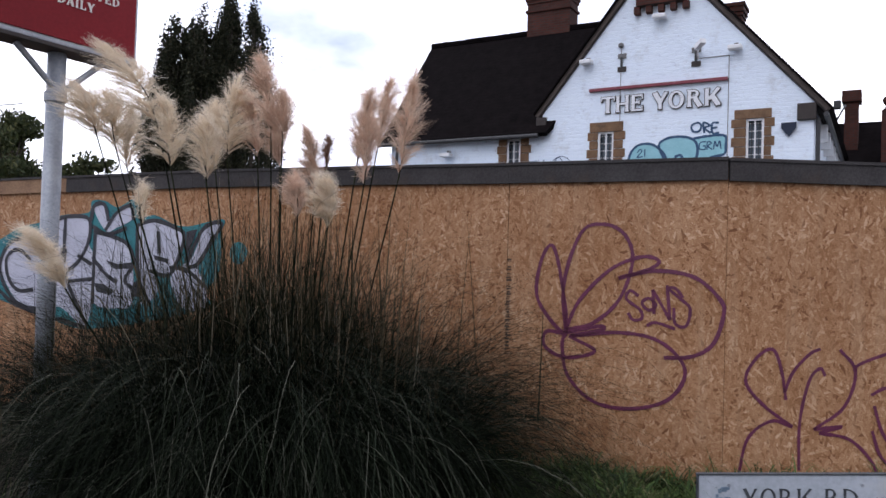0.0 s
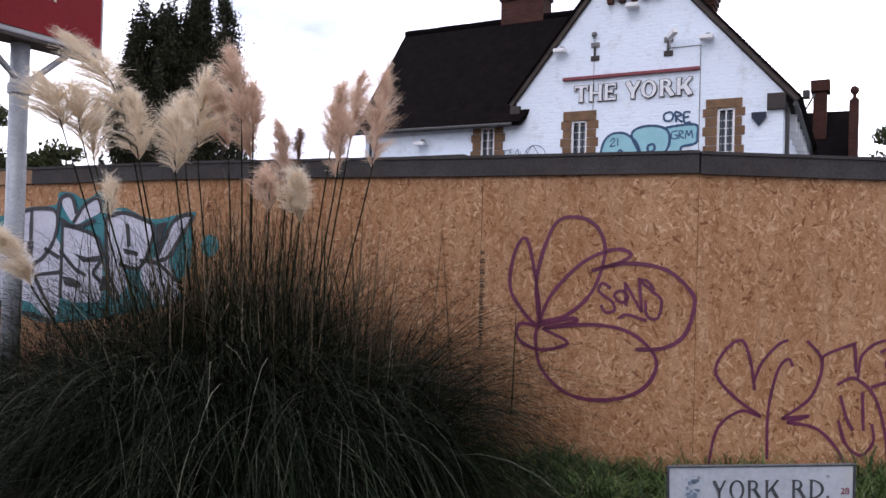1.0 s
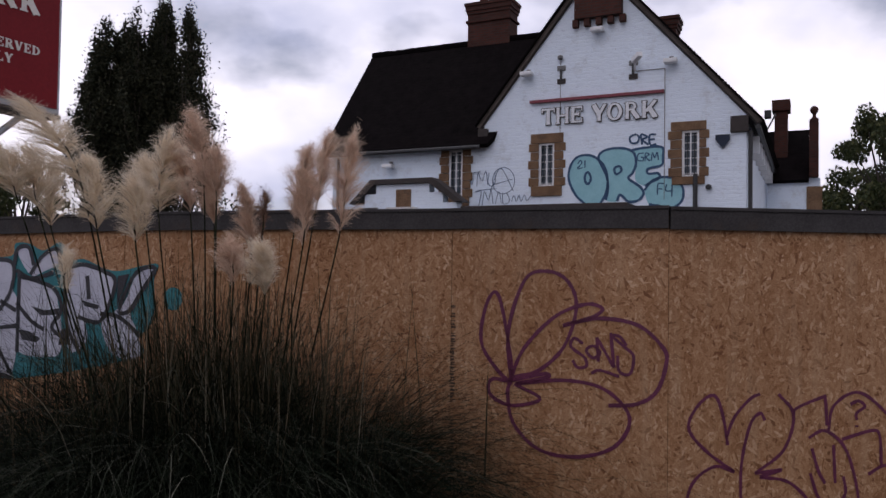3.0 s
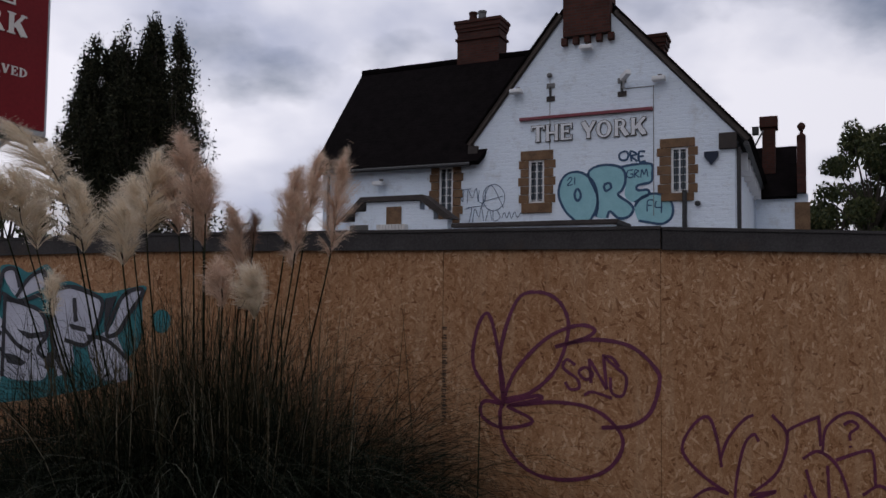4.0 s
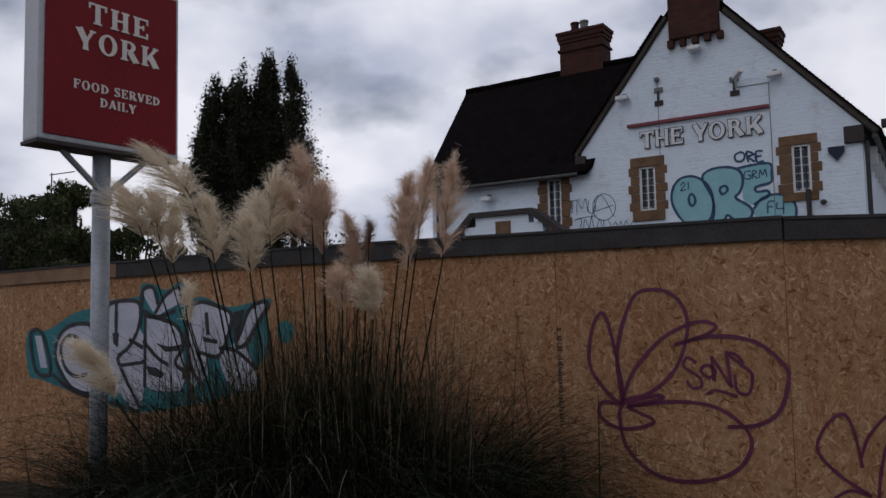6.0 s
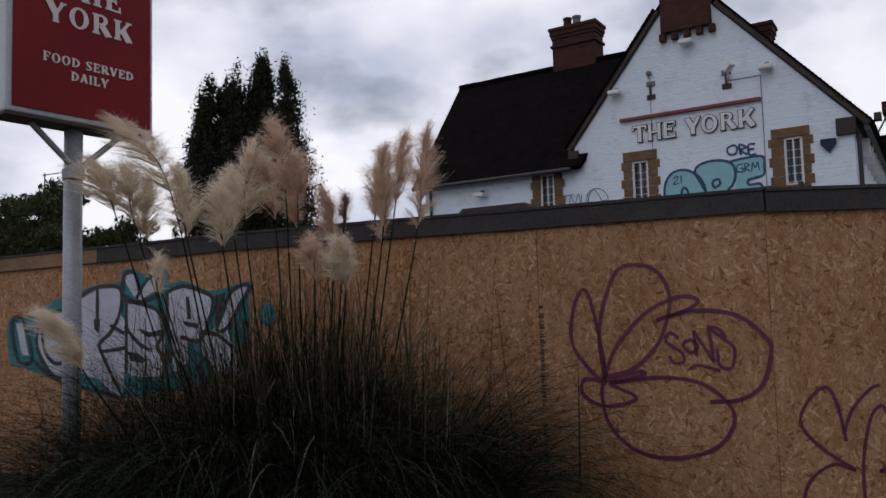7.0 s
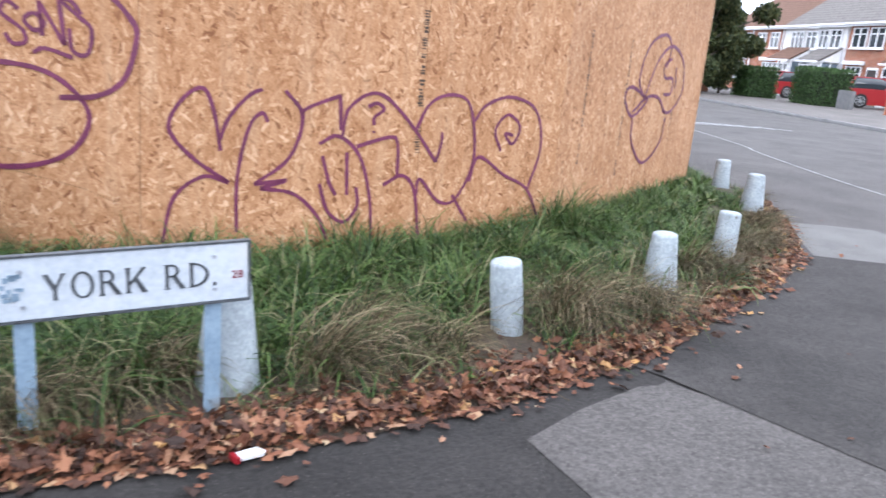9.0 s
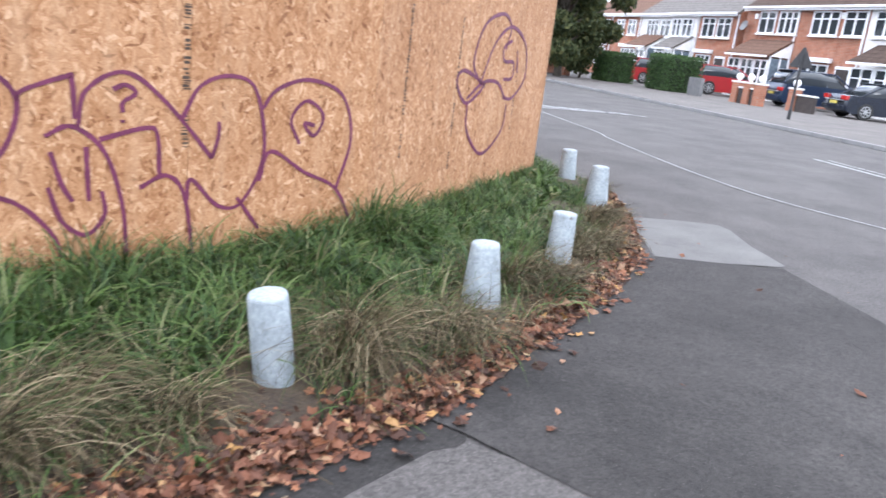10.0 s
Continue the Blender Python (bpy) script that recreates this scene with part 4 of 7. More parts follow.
def throw_up():
    """White letters with black lines on a teal cloud."""
    bm = bmesh.new()
    blob(bm, [(-5.98, 1.37), (-5.73, 1.39), (-5.45, 1.52), (-5.25, 1.56), (-5.15, 1.59), (-4.96, 1.63), (-4.72, 1.65), (-4.69, 1.74), (-4.56, 1.74), (-4.43, 1.69), (-4.29, 1.75), (-4.22, 1.68), (-4.21, 1.61), (-4.07, 1.63), (-3.88, 1.56), (-3.75, 1.55), (-3.6, 1.58), (-3.44, 1.6), (-3.47, 1.49), (-3.46, 1.32), (-3.49, 1.17), (-3.6, 1.07), (-3.6, 0.94), (-4.63, 0.74), (-5.06, 0.79), (-5.45, 0.88), (-5.8, 0.97), (-5.96, 1.02)], lambda a, z: on_board(a, z, 0.003))
    part("graffiti_cloud", bm, TEAL, hoarding, "teal sprayed background")
    bm = bmesh.new()
    ring = [(-3.31 + 0.075 * math.cos(k / 2), 1.36 + 0.08 * math.sin(k / 2)) for k in range(12)]
    blob(bm, ring, lambda a, z: on_board(a, z, 0.003))
    part("graffiti_dot", bm, TEAL, hoarding)

    def fill(line, paint, lift):
        bm = bmesh.new()
        blob(bm, line, lambda a, z: on_board(a, z, lift), len(line) > 5)
        part("graffiti_fill", bm, paint, hoarding)

    fill([(-5.89, 1.34), (-5.81, 1.34), (-5.73, 1.07), (-5.81, 1.07)], WHITE_PAINT, 0.0050)
    fill([(-5.59, 1.36), (-5.45, 1.42), (-5.28, 1.42), (-5.15, 1.36), (-5.12, 1.19), (-5.12, 0.93), (-5.25, 0.87), (-5.42, 0.91), (-5.59, 1.1), (-5.64, 1.25)], WHITE_PAINT, 0.0054)
    fill([(-5.25, 1.46), (-4.96, 1.61), (-4.75, 1.61), (-4.69, 1.53), (-4.7, 1.4), (-4.65, 1.31), (-4.65, 1.1), (-4.65, 0.93), (-4.72, 0.75), (-4.93, 0.88), (-5.11, 0.93), (-5.15, 1.19)], WHITE_PAINT, 0.0058)
    fill([(-4.66, 1.68), (-4.56, 1.7), (-4.52, 1.59), (-4.43, 1.65), (-4.3, 1.69), (-4.28, 1.6), (-4.43, 1.53), (-4.52, 1.5), (-4.6, 1.57)], WHITE_PAINT, 0.0062)
    fill([(-4.64, 1.48), (-4.46, 1.46), (-4.32, 1.4), (-4.28, 1.29), (-4.25, 1.17), (-4.25, 0.96), (-4.35, 0.91), (-4.63, 0.94), (-4.63, 1.18)], WHITE_PAINT, 0.0066)
    fill([(-4.21, 1.55), (-4.07, 1.59), (-3.91, 1.55), (-3.81, 1.49), (-3.83, 1.33), (-3.92, 1.18), (-4.03, 1.17), (-4.02, 1.04), (-4.17, 0.96), (-4.22, 1.26)], WHITE_PAINT, 0.0070)
    fill([(-3.71, 1.32), (-3.6, 1.54), (-3.46, 1.57), (-3.56, 1.43), (-3.66, 1.27), (-3.59, 1.11), (-3.57, 0.95), (-3.79, 0.95), (-3.9, 1.16), (-3.79, 1.26)], WHITE_PAINT, 0.0074)
    fill([(-4.63, 1.1), (-4.53, 1.09), (-4.43, 1.04), (-4.47, 1.01), (-4.6, 1.03)], BLACK_PAINT, 0.0085)
    fill([(-4.25, 1.11), (-4.18, 1.14), (-4.18, 1.01), (-4.27, 1.0)], BLACK_PAINT, 0.0085)
    fill([(-4.53, 1.28), (-4.4, 1.25), (-4.26, 1.27), (-4.29, 1.22), (-4.43, 1.21)], BLACK_PAINT, 0.0085)
    fill([(-4.07, 1.33), (-3.92, 1.3), (-3.93, 1.27), (-4.05, 1.29)], BLACK_PAINT, 0.0085)
    fill([(-3.77, 1.51), (-3.67, 1.53), (-3.73, 1.39), (-3.77, 1.28)], BLACK_PAINT, 0.0085)
    fill([(-4.99, 1.36), (-4.92, 1.36), (-4.93, 1.24), (-4.98, 1.28)], BLACK_PAINT, 0.0085)
    new_tag(0.032, BLACK_PAINT, "black sprayed outlines", hoarding)

    def B(line):
        add_stroke(line, lambda a, z: on_board(a, z, 0.0095))

    B([(-5.94, 1.35), (-5.8, 1.36), (-5.69, 1.04), (-5.86, 1.04), (-5.94, 1.35)])
    B([(-5.15, 1.4), (-5.32, 1.44), (-5.52, 1.4), (-5.63, 1.25), (-5.6, 1.08), (-5.45, 0.92), (-5.25, 0.87), (-5.12, 0.9)])
    B([(-5.3, 1.26), (-5.4, 1.33), (-5.5, 1.33), (-5.57, 1.25), (-5.53, 1.1), (-5.42, 1.01), (-5.26, 1.02)])
    B([(-5.25, 1.45), (-5.19, 1.31), (-5.11, 1.25)])
    B([(-5.15, 1.54), (-4.96, 1.61), (-4.74, 1.61), (-4.69, 1.53), (-4.72, 1.38), (-4.81, 1.25), (-4.92, 1.17), (-4.9, 1.09), (-4.69, 0.77)])
    B([(-4.9, 1.1), (-4.64, 1.13)])
    B([(-4.95, 1.61), (-4.95, 1.28)])
    B([(-4.81, 1.31), (-4.66, 1.24)])
    B([(-4.69, 1.58), (-4.66, 1.7), (-4.56, 1.71), (-4.51, 1.58)])
    B([(-4.54, 1.51), (-4.43, 1.65), (-4.3, 1.7), (-4.27, 1.59)])
    B([(-4.67, 1.54), (-4.52, 1.48), (-4.33, 1.53)])
    B([(-4.66, 1.5), (-4.46, 1.46), (-4.31, 1.4), (-4.25, 1.26), (-4.33, 1.13), (-4.22, 1.05)])
    B([(-4.66, 1.3), (-4.52, 1.17), (-4.4, 1.11)])
    B([(-4.64, 1.48), (-4.64, 0.93)])
    B([(-4.23, 1.55), (-4.07, 1.59), (-3.88, 1.54), (-3.79, 1.48), (-3.83, 1.32), (-3.92, 1.18), (-4.1, 1.21)])
    B([(-4.23, 1.55), (-4.2, 1.17), (-4.08, 0.95)])
    B([(-4.03, 1.51), (-4.01, 1.34)])
    B([(-3.75, 1.27), (-3.62, 1.53), (-3.46, 1.57), (-3.57, 1.4), (-3.66, 1.27), (-3.75, 1.27)])
    B([(-3.91, 1.24), (-3.75, 1.22), (-3.56, 1.09)])
    B([(-5.66, 1.02), (-5.46, 0.9), (-5.19, 0.83), (-4.93, 0.79), (-4.69, 0.74)])


flower_tag()
name_tag()
corner_tag()
throw_up()


# ---- the public house ----
PUB = pose(3.528, 20.0, 0, 0, 0, -27.46)  # x along the gable wall, y away from the street
pub = thing("public_house", PUB, "derelict white-painted brick pub with dark tiled roofs", "public house")
APEX, EAVE_L, EAVE_R = (1.27, 9.45), (-1.78, 5.62), (4.98, 5.30)


def wall_with_holes(x0, x1, z0, z1, y0, y1, holes, roofline=None):
    """A wall in x and z with openings through it; roofline(x) gives its top where it is not level."""
    bm = bmesh.new()
    xs = sorted({x0, x1, *[h[0] for h in holes], *[h[1] for h in holes]})
    for a, b in zip(xs, xs[1:]):
        cuts = sorted((h[2], h[3]) for h in holes if h[0] <= a and h[1] >= b)
        z = z0
        for c0, c1 in cuts:
            prism(bm, [(a, z), (b, z), (b, c0), (a, c0)], y0, y1)
            z = c1
        if roofline:
            mids = [x for x in (APEX[0],) if a < x < b]
            tops = [(b, roofline(b))] + [(x, roofline(x)) for x in mids] + [(a, roofline(a))]
            prism(bm, [(a, z), (b, z), *tops], y0, y1)
        else:
            prism(bm, [(a, z), (b, z), (b, z1), (a, z1)], y0, y1)
    bmesh.ops.remove_doubles(bm, verts=bm.verts, dist=0.0002)
    return bm


def gable_top(x):
    return APEX[1] - 0.12 + (x - APEX[0]) * ((APEX[1] - EAVE_L[1]) / (APEX[0] - EAVE_L[0]) if x < APEX[0] else (EAVE_R[1] - APEX[1]) / (EAVE_R[0] - APEX[0]))


WINDOWS = [((-0.20, 0.22, 3.82, 4.94), (-0.42, 0.46, 3.56, 5.19)), ((3.40, 3.80, 3.93, 5.04), (3.14, 3.96, 3.74, 5.26)), ((-2.79, -2.37, 3.60, 4.90), (-3.02, -2.14, 3.36, 5.06))]
part("gable_wall", wall_with_holes(-1.75, 4.85, 0, 0, 0, 0.34, [WINDOWS[0][0], WINDOWS[1][0]], gable_top), WHITEWASH, pub, "white-painted rough brick gable")
part("wing_wall", wall_with_holes(-6.6, -1.752, 0, 5.12, 0.02, 0.36, [WINDOWS[2][0]]), WHITEWASH, pub)
part("side_wall", boxed(4.55, 4.85, 0.345, 9.0, 0, 5.25), WHITEWASH, pub)
part("back_wall", boxed(-6.6, 4.85, 9.0, 9.3, 0, 5.1), WHITEWASH, pub)
part("end_wall", prism(bmesh.new(), [(0.365, 0), (5.0, 0), (5.0, 5.1), (2.65, 8.4), (0.365, 5.1)], 6.3, 6.6), WHITEWASH, pub).matrix_basis = pose(0, 0, 0, 0, 0, 90)


def slope(name, corners, thick, material, parent, label=""):
    """A roof plane with four corners and a thickness."""
    bm = bmesh.new()
    v = [Vector(c) for c in corners]
    n = (v[1] - v[0]).cross(v[3] - v[0]).normalized() * thick
    a, b = [bm.verts.new(c) for c in v], [bm.verts.new(c - n) for c in v]
    bm.faces.new(a)
    bm.faces.new(b[::-1])
    for i in range(4):
        bm.faces.new((a[i], b[i], b[(i + 1) % 4], a[(i + 1) % 4]))
    bmesh.ops.recalc_face_normals(bm, faces=bm.faces)
    return part(name, bm, material, parent, label)


RIDGE_W = (2.62, 8.66)  # ridge of the wing: set back, height
slope("wing_roof", [(-6.85, -0.28, 4.98), (-1.55, -0.28, 4.98), (0.4, RIDGE_W[0], RIDGE_W[1]), (-6.85, RIDGE_W[0], RIDGE_W[1])], 0.14, ROOF, pub, "dark brown tiled roof")
slope("wing_roof", [(-6.85, RIDGE_W[0], RIDGE_W[1]), (0.4, RIDGE_W[0], RIDGE_W[1]), (0.4, 5.4, 5.1), (-6.85, 5.4, 5.1)], 0.14, ROOF, pub)
ridge_rng = random.Random(2)
for k in range(23):
    x = -6.85 + 0.305 * k
    bm = bmesh.new()
    rod(bm, (x, RIDGE_W[0], RIDGE_W[1] - 0.02), (x + 0.30, RIDGE_W[0], RIDGE_W[1] - 0.02 + ridge_rng.uniform(-0.01, 0.015)), 0.10, 10)
    part("ridge_tile", bm, ROOF, pub)
slope("main_roof", [(EAVE_L[0] - 0.02, 0.12, EAVE_L[1] - 0.08), (APEX[0], 0.12, APEX[1]), (APEX[0], 9.2, APEX[1]), (EAVE_L[0] - 0.02, 9.2, EAVE_L[1] - 0.08)][::-1], 0.14, ROOF, pub)
slope("main_roof", [(EAVE_R[0] + 0.15, 0.12, EAVE_R[1] - 0.2), (APEX[0], 0.12, APEX[1]), (APEX[0], 9.2, APEX[1]), (EAVE_R[0] + 0.15, 9.2, EAVE_R[1] - 0.2)], 0.14, ROOF, pub)


def barge(a, b, name):
    """A sloped verge: a dark board below a run of tile edges."""
    d = (Vector(b) - Vector(a)).normalized()
    n = Vector((-d.y, d.x)) if d.x > 0 else Vector((d.y, -d.x))
    A, B = Vector(a), Vector(b)
    bm = bmesh.new()
    prism(bm, [tuple(A + n * 0.03), tuple(B + n * 0.03), tuple(B + n * 0.13), tuple(A + n * 0.13)], -0.10, 0.10)
    board = part(name, bm, VERGE_TIMBER, pub, "weathered brown verge board")
    bm = bmesh.new()
    prism(bm, [tuple(A + n * 0.002), tuple(B + n * 0.002), tuple(B + n * 0.028), tuple(A + n * 0.028)], -0.06, 0.10)
    part("under_cloak", bm, DARK_TIMBER, board)
    count = int((B - A).length / 0.105)
    step = (B - A) / count
    for k in range(count):
        p = A + step * k + n * 0.132
        bm = bmesh.new()
        prism(bm, [tuple(p), tuple(p + step * 0.97), tuple(p + step * 0.97 + n * 0.030), tuple(p + n * (0.045 if d.y > 0 else 0.045))], -0.19, 0.16)
        part("verge_tile", bm, ROOF, board)
    return board


barge((EAVE_L[0] - 0.05, EAVE_L[1] - 0.22), (APEX[0] - 0.55, APEX[1] - 0.83), "verge_board")
barge((EAVE_R[0] + 0.10, EAVE_R[1] - 0.22), (APEX[0] + 0.75, APEX[1] - 0.94), "verge_board")
part("kneeler", boxed(4.50, 4.90, -0.10, 0.02, 4.92, 5.30, 0.02), DARK_TIMBER, pub, "dark stone kneeler under the eave")
part("kneeler", boxed(-1.90, -1.62, -0.10, 0.02, 5.02, 5.42, 0.02), DARK_TIMBER, pub)
part("gutter", rod(bmesh.new(), (-6.85, -0.30, 4.90), (-1.75, -0.30, 4.90), 0.06), BLACK_IRON, pub)
part("gutter", rod(bmesh.new(), (5.10, -0.1, 5.02), (5.10, 9.2, 4.95), 0.06), BLACK_IRON, pub)
part("downpipe", rod(bmesh.new(), (4.93, 0.06, 0), (4.93, 0.06, 4.95), 0.05), BLACK_IRON, pub)
part("downpipe", rod(bmesh.new(), (3.72, -0.07, 0), (3.72, -0.07, 3.98), 0.055), BLACK_IRON, pub)
part("downpipe", rod(bmesh.new(), (-6.35, -0.07, 0), (-6.35, -0.07, 4.85), 0.045), BLACK_IRON, pub)
for k in range(7):
    bm = boxed(4.85, 5.07, 1.0 + 1.1 * k, 1.12 + 1.1 * k, 4.55, 4.98, 0.01)
    part("eave_bracket", bm, UPVC, pub, "white eave bracket")


def pub_window(inner, outer):
    """A narrow leaded window with stone quoins of uneven length and iron bars."""
    x0, x1, z0, z1 = inner
    X0, X1, Z0, Z1 = outer
    w = thing("window", Matrix.Identity(4), "", "")
    w.parent = pub
    rng = random.Random(int(100 * (x0 + 20)))
    z, long = z0, True
    while z < z1 - 0.02:
        h = min(0.225, z1 - z)
        for side in (0, 1):
            wide = (0.06 if long else 0.0) + rng.uniform(-0.01, 0.01)
            a, b = (X0 - wide, x0) if side == 0 else (x1, X1 + wide)
            part("quoin", boxed(a, b, -0.022, 0.03, z + 0.006, z + h - 0.006, 0.008), STONE, w)
        z, long = z + h, not long
    part("lintel", boxed(X0, X1, -0.026, 0.03, z1, Z1, 0.012), STONE, w)
    part("sill", boxed(X0 + 0.03, X1 - 0.03, -0.06, 0.05, Z0, z0, 0.015), STONE, w)
    part("glass", boxed(x0, x1, 0.150, 0.162, z0, z1), LEADED, w)
    bm = bmesh.new()
    for a, b, c, d in ((x0, x0 + 0.055, z0, z1), (x1 - 0.055, x1, z0, z1), (x0, x1, z0, z0 + 0.05), (x0, x1, z1 - 0.05, z1), ((x0 + x1) / 2 - 0.016, (x0 + x1) / 2 + 0.016, z0, z1)):
        box(bm, a, b, 0.02, 0.058 if b - a < 0.06 and c == z0 and d == z1 else 0.056, c, d)
    part("window_frame", bm, UPVC, w, "white window frame")
    for k in range(6):
        zz = z0 + (z1 - z0) * (k + 0.5) / 6
        part("glazing_bar", boxed(x0, x1, 0.13, 0.147, zz - 0.010, zz + 0.010), UPVC, w)
    for k in range(5):
        xx = x0 + (x1 - x0) * (k + 0.5) / 5
        part("iron_bar", rod(bmesh.new(), (xx, 0.06, z0), (xx, 0.06, z1), 0.011, 6), BLACK_IRON, w)
    return w


for inner, outer in WINDOWS:
    pub_window(inner, outer)


def stack(x0, x1, y0, y1, z0, z1, name="chimney", pots=0, label="dark red brick chimney stack"):
    c = thing(name, Matrix.Identity(4), label, "")
    c.parent = pub
    part("shaft", boxed(x0, x1, y0, y1, z0, z1 - 0.35, 0.01), PUB_BRICK, c)
    h = z1 - 0.35
    for grow, dz in ((0.03, 0.10), (0.06, 0.15), (0.09, 0.10)):
        part("corbel_course", boxed(x0 - grow, x1 + grow, y0 - grow, y1 + grow, h + 0.001, h + dz, 0.008), PUB_BRICK, c)
        h += dz
    part("band", boxed(x0 - 0.05, x1 + 0.05, y0 - 0.05, y1 + 0.05, z1 - 0.62, z1 - 0.54, 0.01), PUB_BRICK, c)
    for k in range(pots):
        bm = bmesh.new()
        lathe(bm, [(0.13, 0), (0.12, 0.28), (0.14, 0.30), (0.14, 0.36), (0.10, 0.36)], 14, (x0 + (x1 - x0) * (0.28 + 0.22 * k), (y0 + y1) / 2, h))
        part("chimney_pot", bm, LEAD if k else PUB_BRICK, c)
    return c


stack(-3.40, -2.02, 2.5, 3.2, 7.9, 9.86, pots=2)
gable_stack = stack(0.76, 1.96, -0.20, 0.50, 8.03, 11.4)
for k in range(5):
    x = 0.70 + 0.30 * k
    part("corbel", boxed(x, x + 0.15, -0.16, 0.0, 7.84 + 0.002 * k, 8.028, 0.01), PUB_BRICK, gable_stack)
stack(2.42, 2.84, 2.6, 3.2, 7.2, 8.72)


def flood_light(x, z):
    f = thing("flood_light", Matrix.Identity(4), "", "")
    f.parent = pub
    part("housing", boxed(x - 0.16, x + 0.16, -0.30, -0.06, z - 0.08, z + 0.03, 0.03), UPVC, f)
    part("bracket", boxed(x - 0.05, x + 0.05, -0.06, 0.0, z - 0.02, z + 0.12, 0.01), LEAD, f)


for x, z in ((-0.5, 6.78), (3.15, 6.74), (1.36, 7.72), (-4.6, 4.55)):
    flood_light(x, z)
for x, z in ((0.38, 6.45), (2.22, 6.40)):
    slot = thing("vent_slot", Matrix.Identity(4), "", "")
    slot.parent = pub
    for dz in (0.0, 0.34):
        part("stone_block", boxed(x - 0.10, x + 0.12, -0.03, 0.02, z + dz, z + dz + 0.13, 0.01), LEAD if dz else DARK_TIMBER, slot)
    part("iron_tie", boxed(x - 0.025, x + 0.03, -0.05, 0.01, z + 0.10, z + 0.38, 0.006), BLACK_IRON, slot)
cctv = thing("security_camera", Matrix.Identity(4), "", "")
cctv.parent = pub
part("arm", rod(bmesh.new(), (2.26, 0, 6.60), (2.32, -0.28, 6.78), 0.025), UPVC, cctv)
bm = boxed(-0.07, 0.07, -0.17, 0.17, -0.06, 0.06, 0.015)
part("camera_body", bm, UPVC, cctv).matrix_basis = pose(2.38, -0.34, 6.84, -14, 0, 38)
part("alarm_box", prism(bmesh.new(), [(4.17, 4.88), (4.49, 4.88), (4.49, 4.76), (4.33, 4.56), (4.17, 4.76)], -0.08, 0.0), CAR_NAVY, pub, "dark blue alarm box")
part("wall_cable", box(boxed(2.985, 3.0, -0.016, 0.002, 3.4, 6.60), 2.30, 3.0, -0.016, 0.002, 6.585, 6.60), LEAD, pub)
part("wall_cable", boxed(0.36, 0.372, -0.014, 0.002, 5.2, 7.05), LEAD, pub)
part("wall_knob", lathe(bmesh.new(), [(0.03, 0), (0.07, 0.03), (0.07, 0.09), (0.03, 0.12)], 12, (0.37, -0.07, 7.06)), LEAD, pub)
part("wall_knob", lathe(bmesh.new(), [(0.03, 0), (0.07, 0.03), (0.07, 0.09), (0.03, 0.12)], 12, (4.02, -0.07, 3.60)), BLACK_IRON, pub)

# raised name across the gable
part("name_strip", boxed(-0.44, 2.98, -0.10, 0.0, 5.99, 6.065, 0.006), RED_BAR, pub, "maroon strip light over the name")
name_words = thing("wall_lettering", Matrix.Identity(4), "", "")
name_words.parent = pub
NAME = [("T", -0.12, 0.36), ("H", 0.27, 0.34), ("E", 0.66, 0.30), ("Y", 1.20, 0.38), ("O", 1.59, 0.38), ("R", 2.04, 0.36), ("K", 2.45, 0.38)]
RAISED = (0.20, 0.13, 0.07, 0.03)
for ch, x, wide in NAME:
    scale = wide / glyph(ch, *RAISED)[2]
    back, face = bmesh.new(), bmesh.new()
    draw_glyph(back, ch, x, 5.41, 0.42, scale, -0.045, -0.012, RAISED, 0.015)
    draw_glyph(face, ch, x, 5.41, 0.42, scale, -0.062, -0.048, RAISED, -0.002)
    letter = part("letter", back, DARK_TIMBER, name_words, "dark edged raised letter " + ch)
    part("letter_face", face, SILVER, letter)

# aerosol letters on the gable


def on_pub(a, z, proud=0.006):
    return Vector((a, -proud, z))


def G(line):
    add_stroke(line, lambda a, z: on_pub(a, z, 0.012))


